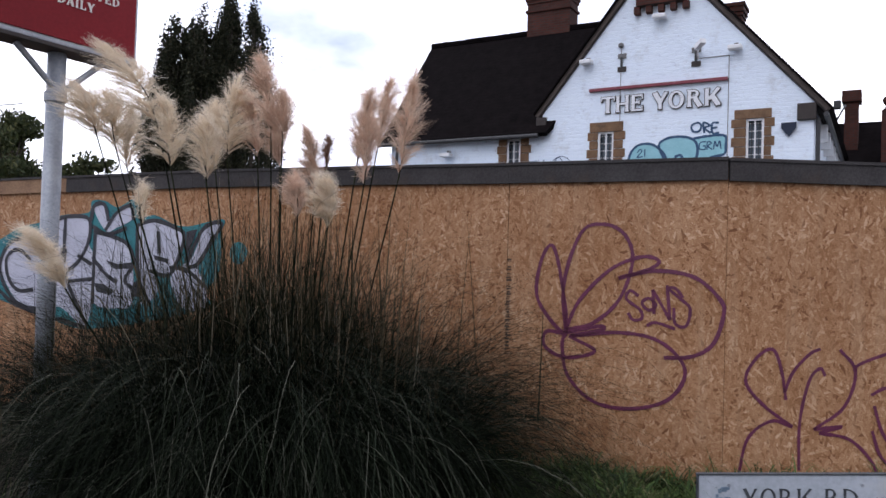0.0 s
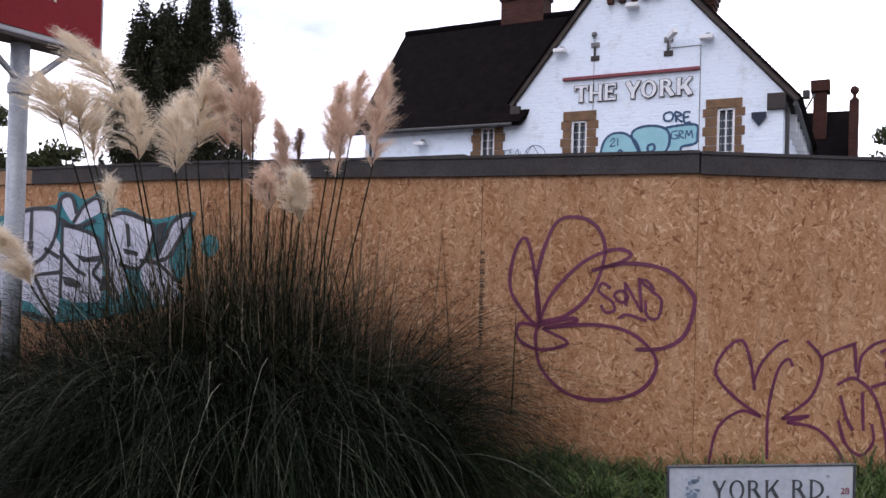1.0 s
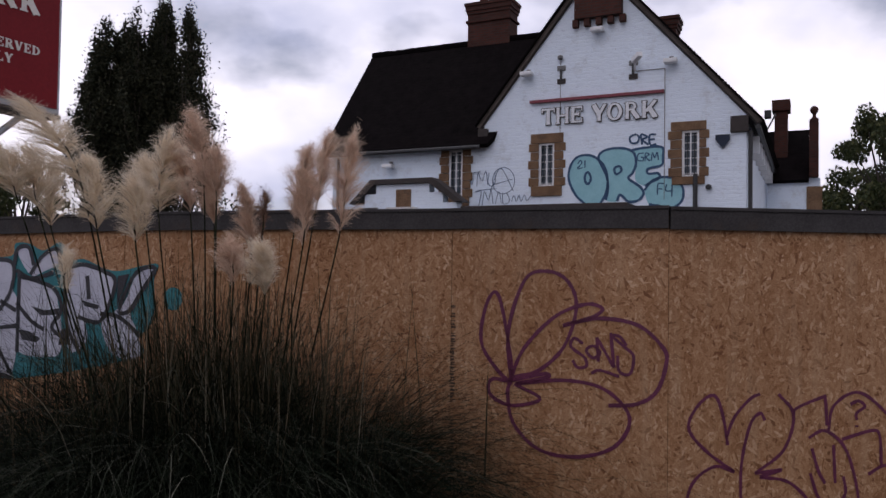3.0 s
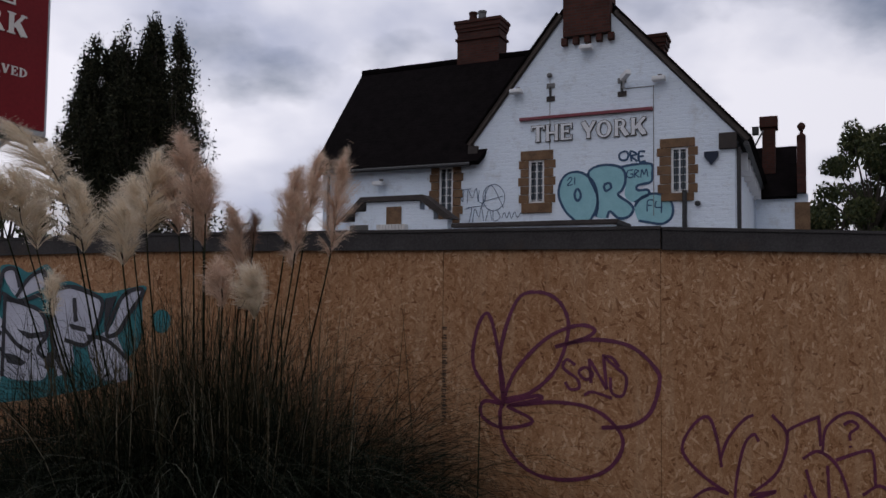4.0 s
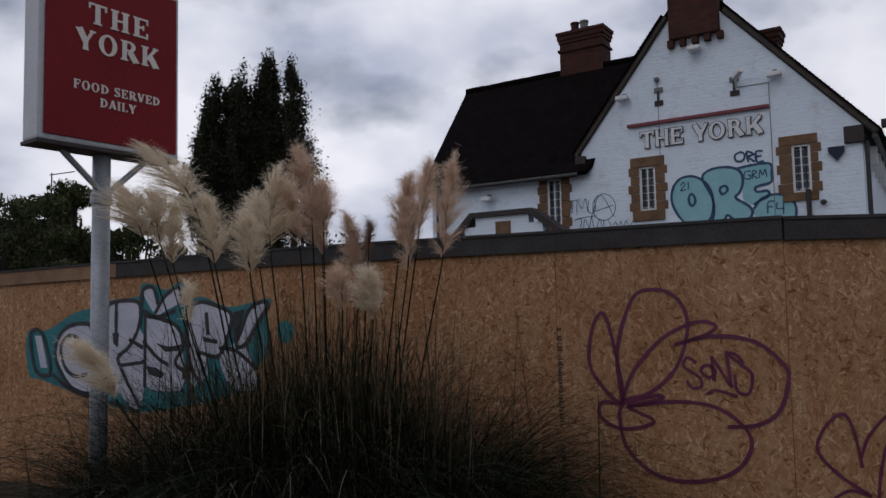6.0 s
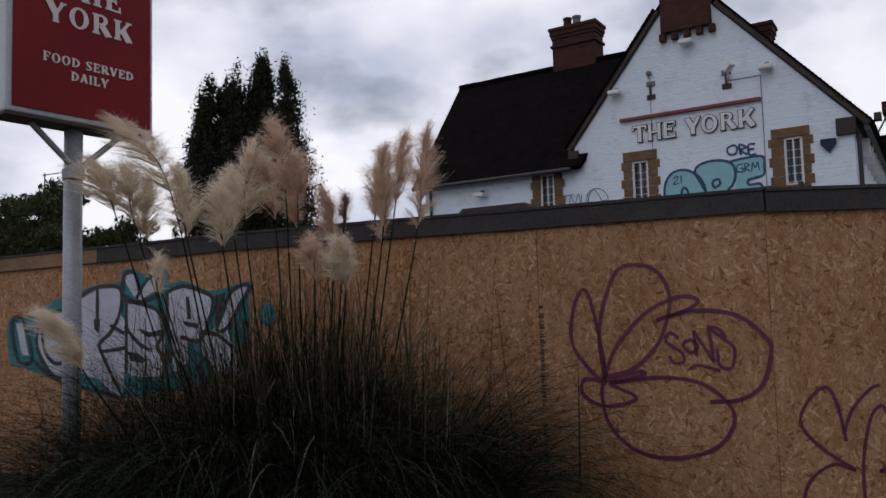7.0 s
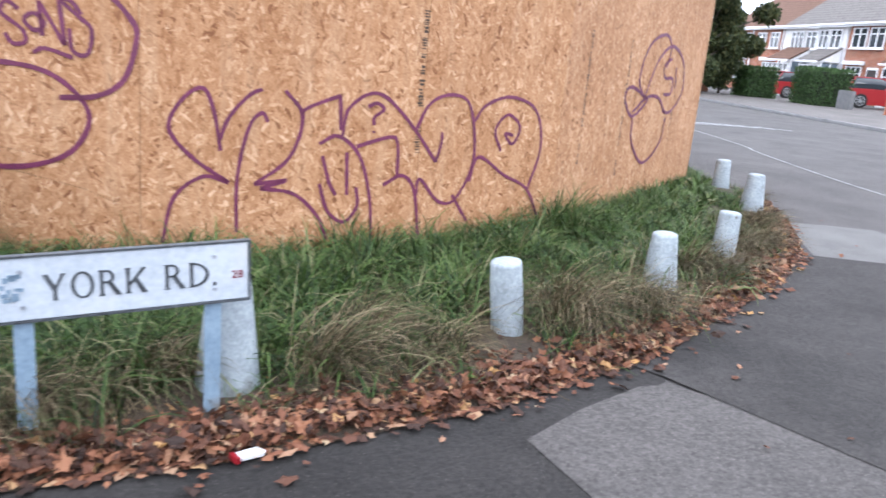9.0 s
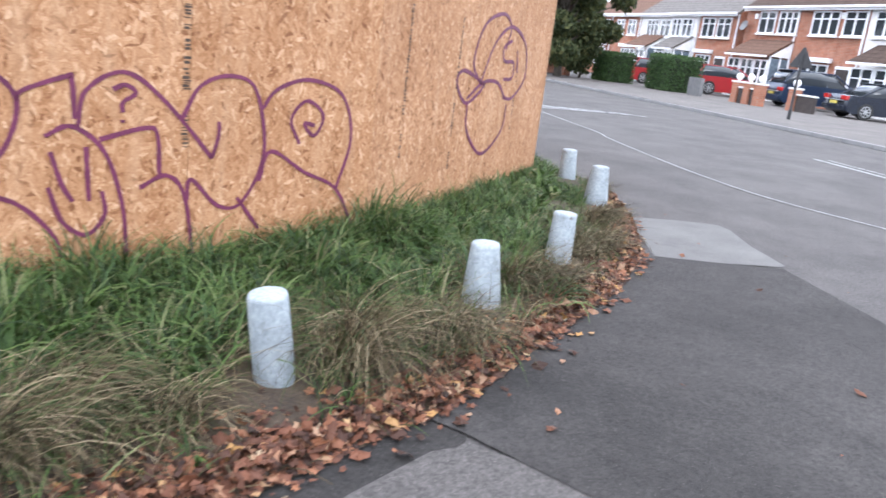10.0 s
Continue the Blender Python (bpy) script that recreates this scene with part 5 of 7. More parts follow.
def ore_piece():
    o = [(1.08, 3.30), (0.79, 3.58), (0.61, 3.99), (0.67, 4.35), (0.87, 4.55), (1.2, 4.55), (1.49, 4.32), (1.61, 3.95), (1.57, 3.59), (1.41, 3.30)]
    r = [(1.57, 3.42), (1.62, 3.68), (1.59, 4.0), (1.38, 4.46), (1.48, 4.64), (1.77, 4.71), (2.09, 4.67), (2.27, 4.54), (2.31, 4.29), (2.23, 4.07), (2.13, 3.94), (2.41, 3.73), (2.5, 3.56), (2.37, 3.39), (2.13, 3.37), (1.93, 3.54), (1.85, 3.38)]
    e = [(2.21, 4.64), (2.53, 4.68), (2.93, 4.67), (2.96, 4.42), (2.92, 4.23), (2.61, 4.16), (2.61, 4.04), (2.84, 4.04), (2.88, 3.93), (2.71, 3.84), (2.53, 3.74)]
    f = [(2.53, 3.64), (2.68, 3.84), (2.95, 3.94), (3.26, 3.88), (3.43, 3.65), (3.41, 3.36), (3.2, 3.2), (2.88, 3.24), (2.63, 3.29)]
    for k, line in enumerate((o, r, [*e, (2.30, 3.90), (2.31, 4.29)], f)):
        bm = bmesh.new()
        blob(bm, line, lambda a, z: on_pub(a, z, 0.006 + 0.0008 * k))
        part("graffiti_fill", bm, AQUA, pub, "pale aqua bubble letter")
    new_tag(0.062, BLUE_PAINT, "dark blue outline lettered ORE", pub)
    for line in (o, r, e, f, [(1.09, 4.14), (1.03, 4.02), (1.05, 3.89), (1.11, 3.84), (1.18, 3.92), (1.17, 4.05), (1.09, 4.14)], [(1.78, 4.2), (1.91, 4.25), (1.95, 4.13), (1.82, 4.06), (1.78, 4.2)]):
        G(line)
    new_tag(0.048, BLUE_PAINT, "small blue tag lettered ORE", pub)
    G([(2.31, 5.02), (2.16, 4.96), (2.19, 4.82), (2.33, 4.81), (2.38, 4.93), (2.31, 5.02)])
    G([(2.46, 4.76), (2.43, 5.01), (2.58, 4.94), (2.46, 4.88), (2.61, 4.75)])
    G([(2.79, 4.99), (2.64, 4.98), (2.65, 4.75), (2.8, 4.75)])
    G([(2.65, 4.87), (2.76, 4.88)])
    new_tag(0.03, BLUE_PAINT, "small blue tags 21, GRM and F4", pub)
    for line in ([(0.84, 4.36), (0.91, 4.44), (0.95, 4.38), (0.84, 4.24), (0.98, 4.26)], [(1.03, 4.44), (1.03, 4.25)], [(2.5, 4.55), (2.37, 4.53), (2.35, 4.39), (2.47, 4.36), (2.49, 4.44), (2.43, 4.45)],
                 [(2.53, 4.35), (2.54, 4.54), (2.63, 4.51), (2.55, 4.44), (2.65, 4.35)], [(2.68, 4.35), (2.71, 4.55), (2.76, 4.42), (2.82, 4.55), (2.85, 4.36)],
                 [(2.83, 3.51), (2.85, 3.77), (3.0, 3.78)], [(2.85, 3.66), (2.95, 3.65)], [(3.05, 3.76), (3.03, 3.61), (3.2, 3.6)], [(3.18, 3.78), (3.17, 3.46)]):
        G(line)
    new_tag(0.017, BLUE_PAINT, "thin dark scrawl beside the window", pub)
    for line in ([(-2.18, 4.23), (-2.08, 3.93), (-2.04, 4.25)], [(-2.19, 4.24), (-1.83, 4.27)], [(-1.94, 3.88), (-1.91, 4.24), (-1.79, 4.02), (-1.68, 4.28), (-1.62, 3.91)],
                 [(-1.59, 4.23), (-1.61, 3.96), (-1.5, 3.87), (-1.41, 3.99), (-1.42, 4.23)], [(-1.21, 4.36), (-1.42, 4.24), (-1.48, 3.98), (-1.37, 3.73), (-1.12, 3.66), (-0.9, 3.82), (-0.87, 4.09), (-1.0, 4.29), (-1.21, 4.36)],
                 [(-1.55, 3.72), (-1.26, 4.34), (-0.89, 3.72)], [(-1.46, 3.91), (-0.91, 4.04)], [(-1.98, 3.74), (-1.81, 3.75), (-1.88, 3.34)], [(-1.78, 3.36), (-1.71, 3.73), (-1.6, 3.5), (-1.52, 3.76), (-1.46, 3.4)],
                 [(-1.4, 3.4), (-1.3, 3.71), (-1.22, 3.41)], [(-1.19, 3.69), (-1.17, 3.39), (-0.99, 3.47), (-1.08, 3.69)], [(-0.94, 3.45), (-0.87, 3.6), (-0.8, 3.45), (-0.73, 3.61), (-0.67, 3.44), (-0.58, 3.61), (-0.51, 3.46), (-0.39, 3.6)], [(-2.01, 3.72), (-1.74, 3.78), (-1.37, 3.8)]):
        G(line)


ore_piece()

# the low entrance front with its stepped parapet
porch = thing("porch", PUB, "low white entrance front with stepped dark coping", "porch")
part("front_wall", prism(bmesh.new(), [(-5.0, 0), (-1.95, 0), (-1.95, 3.35), (-2.35, 3.35), (-2.35, 3.62), (-2.75, 3.62), (-2.75, 3.86), (-4.35, 3.86), (-4.35, 3.62), (-4.7, 3.62), (-4.7, 3.35), (-5.0, 3.35)], -1.25, -0.95), WHITEWASH, porch)
part("coping", prism(bmesh.new(), [(-5.15, 3.36), (-4.95, 3.36), (-4.36, 3.87), (-2.74, 3.87), (-2.0, 3.36), (-1.75, 3.36), (-2.62, 4.0), (-4.48, 4.0)], -1.36, -0.86), DARK_TIMBER, porch)
part("doorway_panel", boxed(-3.72, -3.28, -1.29, -1.20, 2.6, 3.72, 0.01), STONE, porch, "brown boarded opening")
part("side_wall", boxed(-5.0, -4.75, -0.948, 0.0, 0, 3.3), WHITEWASH, porch)
for k in range(9):
    x = -3.92 + 0.095 * k
    part("canopy_tile", prism(bmesh.new(), [(x, 3.05), (x + 0.09, 3.05), (x + 0.08, 3.24), (x + 0.01, 3.24)], -1.46 + 0.004 * (k % 2), -1.26), RENDER_WHITE, porch)
part("bare_patch", boxed(-4.86, -4.28, -1.256, -1.20, 3.0, 3.26, 0.01), CONCRETE, porch, "bare grey patch in the white paint")
part("flat_roof", boxed(-1.7, 2.45, -1.6, 0.0, 3.10, 3.21, 0.02), DARK_TIMBER, porch, "dark felt-edged flat roof")
part("roof_wall", boxed(-1.6, 2.35, -1.5, -1.2, 0, 3.098), WHITEWASH, porch)

# the lower range behind
rear = thing("outbuilding", PUB, "low white rear range with dark roof and ball finial", "outbuilding")
part("wall", boxed(4.90, 6.45, 8.0, 8.3, 0, 4.72), WHITEWASH, rear)
part("side_wall", boxed(6.15, 6.45, 8.302, 12.0, 0, 4.7), WHITEWASH, rear)
slope("roof", [(4.4, 7.8, 4.65), (6.12, 7.8, 4.65), (6.12, 9.6, 6.55), (4.4, 9.6, 6.55)], 0.12, ROOF, rear)
slope("roof", [(4.4, 9.6, 6.55), (6.12, 9.6, 6.55), (6.12, 11.4, 4.65), (4.4, 11.4, 4.65)], 0.12, ROOF, rear)
part("parapet", boxed(6.13, 6.40, 7.75, 8.4, 4.73, 6.55, 0.01), PUB_BRICK, rear)
part("finial", lathe(bmesh.new(), [(0.12, 0), (0.12, 0.06), (0.05, 0.12), (0.05, 0.20), (0.10, 0.26), (0.13, 0.34), (0.10, 0.42), (0.03, 0.47)], 14, (6.27, 8.0, 6.55)), PUB_BRICK, rear, "dark ball finial")
part("shaft", boxed(5.08, 5.48, 8.6, 9.2, 5.5, 7.05, 0.01), PUB_BRICK, rear)
part("cap", boxed(5.00, 5.56, 8.52, 9.28, 7.052, 7.42, 0.02), PUB_BRICK, rear)
part("window_stone", boxed(6.05, 6.50, 7.95, 8.02, 3.2, 4.45, 0.02), STONE, rear)
part("flue_arm", rod(bmesh.new(), (4.9, 7.0, 6.1), (5.15, 7.6, 6.75), 0.03), BLACK_IRON, rear)
part("flue_cowl", boxed(4.85, 5.05, 7.0, 7.25, 6.55, 6.80, 0.02), BLACK_IRON, rear)


# ---- things on the verge ----
def strips(name, strands, material, parent=None, label=""):
    """Many thin blades in one mesh; a strand is its points and its widths."""
    verts, faces = [], []
    for pts, widths, side in strands:
        base = len(verts)
        for p, w in zip(pts, widths):
            verts.append((p[0] - side[0] * w, p[1] - side[1] * w, p[2] - side[2] * w))
            verts.append((p[0] + side[0] * w, p[1] + side[1] * w, p[2] + side[2] * w))
        for k in range(len(pts) - 1):
            a = base + 2 * k
            faces.append((a, a + 1, a + 3, a + 2))
    return raw(name, verts, faces, material, parent, label)


def arching_blade(rng, root, turn, length, lean, droop, width, segs=7, late=False):
    """A blade that rises at an angle and bends over under its own weight."""
    pts, angle = [Vector(root)], lean
    out = Vector((math.cos(turn), math.sin(turn), 0))
    step = length / segs
    wob = rng.uniform(-0.25, 0.25)
    for k in range(segs):
        angle += droop / segs * (3.0 * (k / segs) ** 2 if late else 0.4 + 1.3 * k / segs)
        o = Vector((math.cos(turn + wob * k / segs), math.sin(turn + wob * k / segs), 0))
        p = pts[-1] + (o * math.sin(angle) + Vector((0, 0, math.cos(angle)))) * step
        if p.z < 0.02:
            p.z = 0.02
        pts.append(p)
    widths = [width * (1 - (k / segs) ** 2 * 0.9) * 0.5 for k in range(segs + 1)]
    return pts, widths, Vector((-out.y, out.x, rng.uniform(-0.5, 0.5))).normalized()


PAMPAS_AT = Vector((-0.68, 3.98, 0))


def pampas():
    rng = random.Random(21)
    clump = thing("pampas_grass", Matrix.Identity(4), "large dark green pampas grass clump with feathery cream plumes", "grass plant")
    blades = []
    for k in range(620):
        # a lock of blades that sweeps one way and hangs over
        a, r = rng.uniform(0, 2 * math.pi), math.sqrt(rng.random())
        heart = PAMPAS_AT + Vector((-0.10 + r * math.cos(a) * 0.84, r * math.sin(a) * 0.46, 0))
        pick = rng.random()
        sweep = a + rng.gauss(0, 0.5) if pick < 0.42 else (math.pi + rng.gauss(0.25, 0.5) if pick < 0.70 else rng.gauss(-0.4, 0.6))
        lock_lean = rng.uniform(0.0, 0.30) + 0.5 * r * rng.random()
        lock_droop = rng.uniform(1.5, 3.1)
        lock_length = rng.uniform(0.9, 2.1) * (1.0 - 0.12 * r)
        for q in range(34):
            root = heart + Vector((rng.gauss(0, 0.05), rng.gauss(0, 0.05), rng.uniform(0, 0.10)))
            blades.append(arching_blade(rng, root, sweep + rng.gauss(0, 0.26), lock_length * rng.uniform(0.7, 1.12), lock_lean + rng.gauss(0, 0.07), lock_droop * rng.uniform(0.75, 1.2), rng.uniform(0.0024, 0.0055), 10, rng.random() < 0.12))
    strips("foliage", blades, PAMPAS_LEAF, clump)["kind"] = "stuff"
    pale = []
    for k in range(90):
        way = rng.choice((math.pi + rng.gauss(0.5, 0.4), rng.gauss(-0.7, 0.45), rng.gauss(-1.6, 0.5)))
        heart = PAMPAS_AT + Vector((rng.uniform(-0.8, 0.6), rng.uniform(-0.35, 0.05), 0.15))
        long, lean, hang = rng.uniform(1.0, 1.7), rng.uniform(0.15, 0.6), rng.uniform(1.7, 2.7)
        for q in range(10):
            pale.append(arching_blade(rng, heart + Vector((rng.gauss(0, 0.05), rng.gauss(0, 0.04), 0)), way + rng.gauss(0, 0.2), long * rng.uniform(0.75, 1.1), lean + rng.gauss(0, 0.06), hang * rng.uniform(0.85, 1.15), rng.uniform(0.003, 0.006), 12))
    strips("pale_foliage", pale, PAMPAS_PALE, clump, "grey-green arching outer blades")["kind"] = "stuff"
    upright = []
    for k in range(5000):
        wide = rng.random() < 0.5
        root = PAMPAS_AT + Vector((rng.gauss(-0.32 if wide else 0.06, 0.46 if wide else 0.27), rng.gauss(0, 0.2), 0.45))
        turn = rng.uniform(0, 6.3) if not wide else math.pi + rng.gauss(0, 1.1)
        upright.append(arching_blade(rng, root, turn, (0.40 + 1.0 * rng.random() ** 1.8) * (1.0 - 0.28 * abs(root.x - PAMPAS_AT.x)), abs(rng.gauss(0.08, 0.17)), rng.gauss(0.35, 0.9), rng.uniform(0.0028, 0.0070), 7))
    # stiff dead stalks, snapped short
    for k in range(130):
        root = PAMPAS_AT + Vector((rng.gauss(0.0, 0.36), rng.gauss(-0.05, 0.2), 0.5))
        upright.append(arching_blade(rng, root, rng.uniform(0, 6.3), rng.uniform(0.4, 1.15), abs(rng.gauss(0.05, 0.12)), rng.gauss(0.05, 0.1), rng.uniform(0.008, 0.013), 4))
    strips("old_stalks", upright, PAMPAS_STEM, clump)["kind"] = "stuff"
    # each plume: tip (x, z), foot (x, z), depth, half width, kind
    for tx, tz, bx, bz, y, fat, mat in (
            (-1.74, 2.14, -1.64, 1.90, 3.9, 0.165, 0),
            (-1.64, 2.15, -1.59, 1.86, 4.0, 0.155, 0),
            (-1.60, 2.10, -1.62, 1.78, 4.2, 0.105, 0),
            (-1.56, 2.36, -1.3, 1.97, 3.8, 0.168, 0),
            (-1.26, 2.08, -1.22, 1.75, 3.8, 0.122, 0),
            (-1.02, 2.29, -1.04, 1.85, 4.1, 0.150, 0),
            (-0.97, 2.21, -0.91, 1.86, 4.2, 0.088, 1),
            (-1.04, 1.97, -1.04, 1.68, 3.8, 0.102, 0),
            (-1.14, 2.16, -1.14, 1.82, 4.2, 0.088, 0),
            (-0.83, 2.34, -0.76, 1.97, 3.9, 0.092, 1),
            (-0.71, 2.15, -0.7, 1.84, 3.9, 0.085, 1),
            (-0.81, 2.1, -0.76, 1.79, 4.1, 0.061, 1),
            (-0.59, 1.96, -0.55, 1.66, 4.0, 0.058, 1),
            (-0.5, 1.95, -0.5, 1.7, 4.0, 0.024, 2),
            (-0.27, 2.18, -0.32, 1.81, 3.9, 0.092, 1),
            (-0.2, 2.28, -0.25, 1.9, 4.1, 0.082, 1),
            (-0.04, 2.25, -0.1, 1.74, 3.8, 0.088, 1),
            (-0.26, 2.02, -0.27, 1.68, 3.8, 0.061, 1),
            (-0.56, 1.66, -0.54, 1.48, 3.6, 0.058, 1),
            (-0.39, 1.64, -0.4, 1.46, 3.6, 0.065, 0),
            (-1.28, 1.6, -1.26, 1.45, 3.6, 0.041, 0),
            (-1.53, 1.37, -1.44, 1.15, 3.3, 0.08, 0)):
        tip, foot = Vector((tx, y + rng.uniform(-0.08, 0.08), tz)), Vector((bx, y, bz))
        root = PAMPAS_AT + Vector(((bx - PAMPAS_AT.x) * 0.45, (y - PAMPAS_AT.y) * 0.5, 0.05))
        bm = bmesh.new()
        line = smooth_line([root, root.lerp(foot, 0.5) + Vector((0, 0, 0.10)), foot, foot.lerp(tip, 0.55) + Vector((0, 0, 0.03)), tip], 5)
        for k in range(len(line) - 1):
            r0 = 0.0052 * (1 - 0.7 * k / len(line))
            rod(bm, line[k], line[k + 1], r0, 6)
        plume = part("plume", bm, PAMPAS_STEM, clump)
        hairs = []
        axis = (tip - foot)
        curl = Vector((-1.0 if tx < bx + 0.02 else 0.6, 0, 0))
        fat *= 0.95
        sprays = [(rng.random() ** 0.85, rng.uniform(0, 2 * math.pi), rng.uniform(0.45, 1.3)) for q in range(95 if fat > 0.04 else 40)]
        for k in range(1050 if fat > 0.04 else 380):
            t, a, ln = rng.choice(sprays)
            t = min(1.0, max(0.0, t + rng.gauss(0, 0.02)))
            ln *= rng.uniform(0.6, 1.1)
            p = foot.lerp(tip, 0.78 * t) + Vector((0, 0, 0.03 * math.sin(math.pi * t)))
            a += rng.gauss(0, 0.16)
            spread = fat * 2.15 * (t + 0.05) ** 0.38 * (1.0 - t) ** 1.0
            radial = Vector((math.cos(a), math.sin(a), 0))
            up = axis.normalized()
            mid = p + radial * spread * 0.6 * ln + up * 0.06 * ln
            end = p + radial * spread * rng.uniform(0.7, 1.15) * ln + up * (0.115 + 0.03 * t) * ln + Vector((rng.gauss(0, 0.012), rng.gauss(0, 0.012), -0.03 * ln)) + curl * 0.03 * ln * (1 if mat == 0 else 0.3)
            w = rng.uniform(0.0007, 0.0015)
            side = radial.cross(Vector((rng.uniform(-1, 1), rng.uniform(-1, 1), 0.6))).normalized()
            hairs.append(((p, mid, end), (w, w * 1.2, w * 0.3), side))
            for q in range(3):
                s = rng.uniform(0.3, 0.95)
                c = mid.lerp(end, s)
                e = c + radial * 0.02 + Vector((rng.uniform(-0.025, 0.025), rng.uniform(-0.025, 0.025), rng.uniform(-0.015, 0.03)))
                hairs.append(((c, e), (w * 0.7, w * 0.25), side))
        strips("feathers", hairs, (PLUME_CREAM, PLUME_PINK, PLUME_BROWN)[mat], plume, ("creamy white feathery plume", "pinkish buff plume", "narrow brown closed plume")[mat])
    return clump


pampas()

# soil of the verge, gently humped
bm = bmesh.new()
prev = None
n_along = 90
for i in range(n_along + 1):
    a = -9.5 + i * (7.45 + 9.5) / n_along
    y0 = verge_edge(a)
    yb = None
    for (x0, b0), (x1, b1) in zip(CORNERS, CORNERS[1:]):
        if x0 <= a <= x1:
            yb = b0 + (b1 - b0) * (a - x0) / (x1 - x0)
    yb = (yb or 7.3) + 0.05
    row = []
    for j in range(9):
        t = j / 8
        z = 0.010 if j == 0 else 0.02 + 0.075 * math.sin(math.pi * min(1, t * 1.2) / 2) + 0.02 * noise.noise((a * 2, t * 4, 0))
        row.append(bm.verts.new((a, y0 + (yb - y0) * t, z)))
    if prev:
        for j in range(8):
            bm.faces.new((prev[j], row[j], row[j + 1], prev[j + 1]))
    prev = row
verge = tagged(part("verge", bm, SOIL), "dark soil verge under grass and leaf litter", "verge", kind="structure")


def board_y(x):
    for (x0, b0), (x1, b1) in zip(CORNERS, CORNERS[1:]):
        if x0 <= x <= x1:
            return b0 + (b1 - b0) * (x - x0) / (x1 - x0)
    return 7.3


BOLLARDS = [(0.63, 3.21, 0.112, 0.064, 0.358), (1.83, 3.27, 0.112, 0.064, 0.43), (3.02, 3.45, 0.070, 0.066, 0.368), (4.20, 3.85, 0.098, 0.064, 0.34), (5.11, 4.29, 0.078, 0.066, 0.338), (6.72, 5.52, 0.105, 0.070, 0.362), (7.24, 6.38, 0.085, 0.068, 0.352), (-0.56, 3.18, 0.1, 0.066, 0.345)]


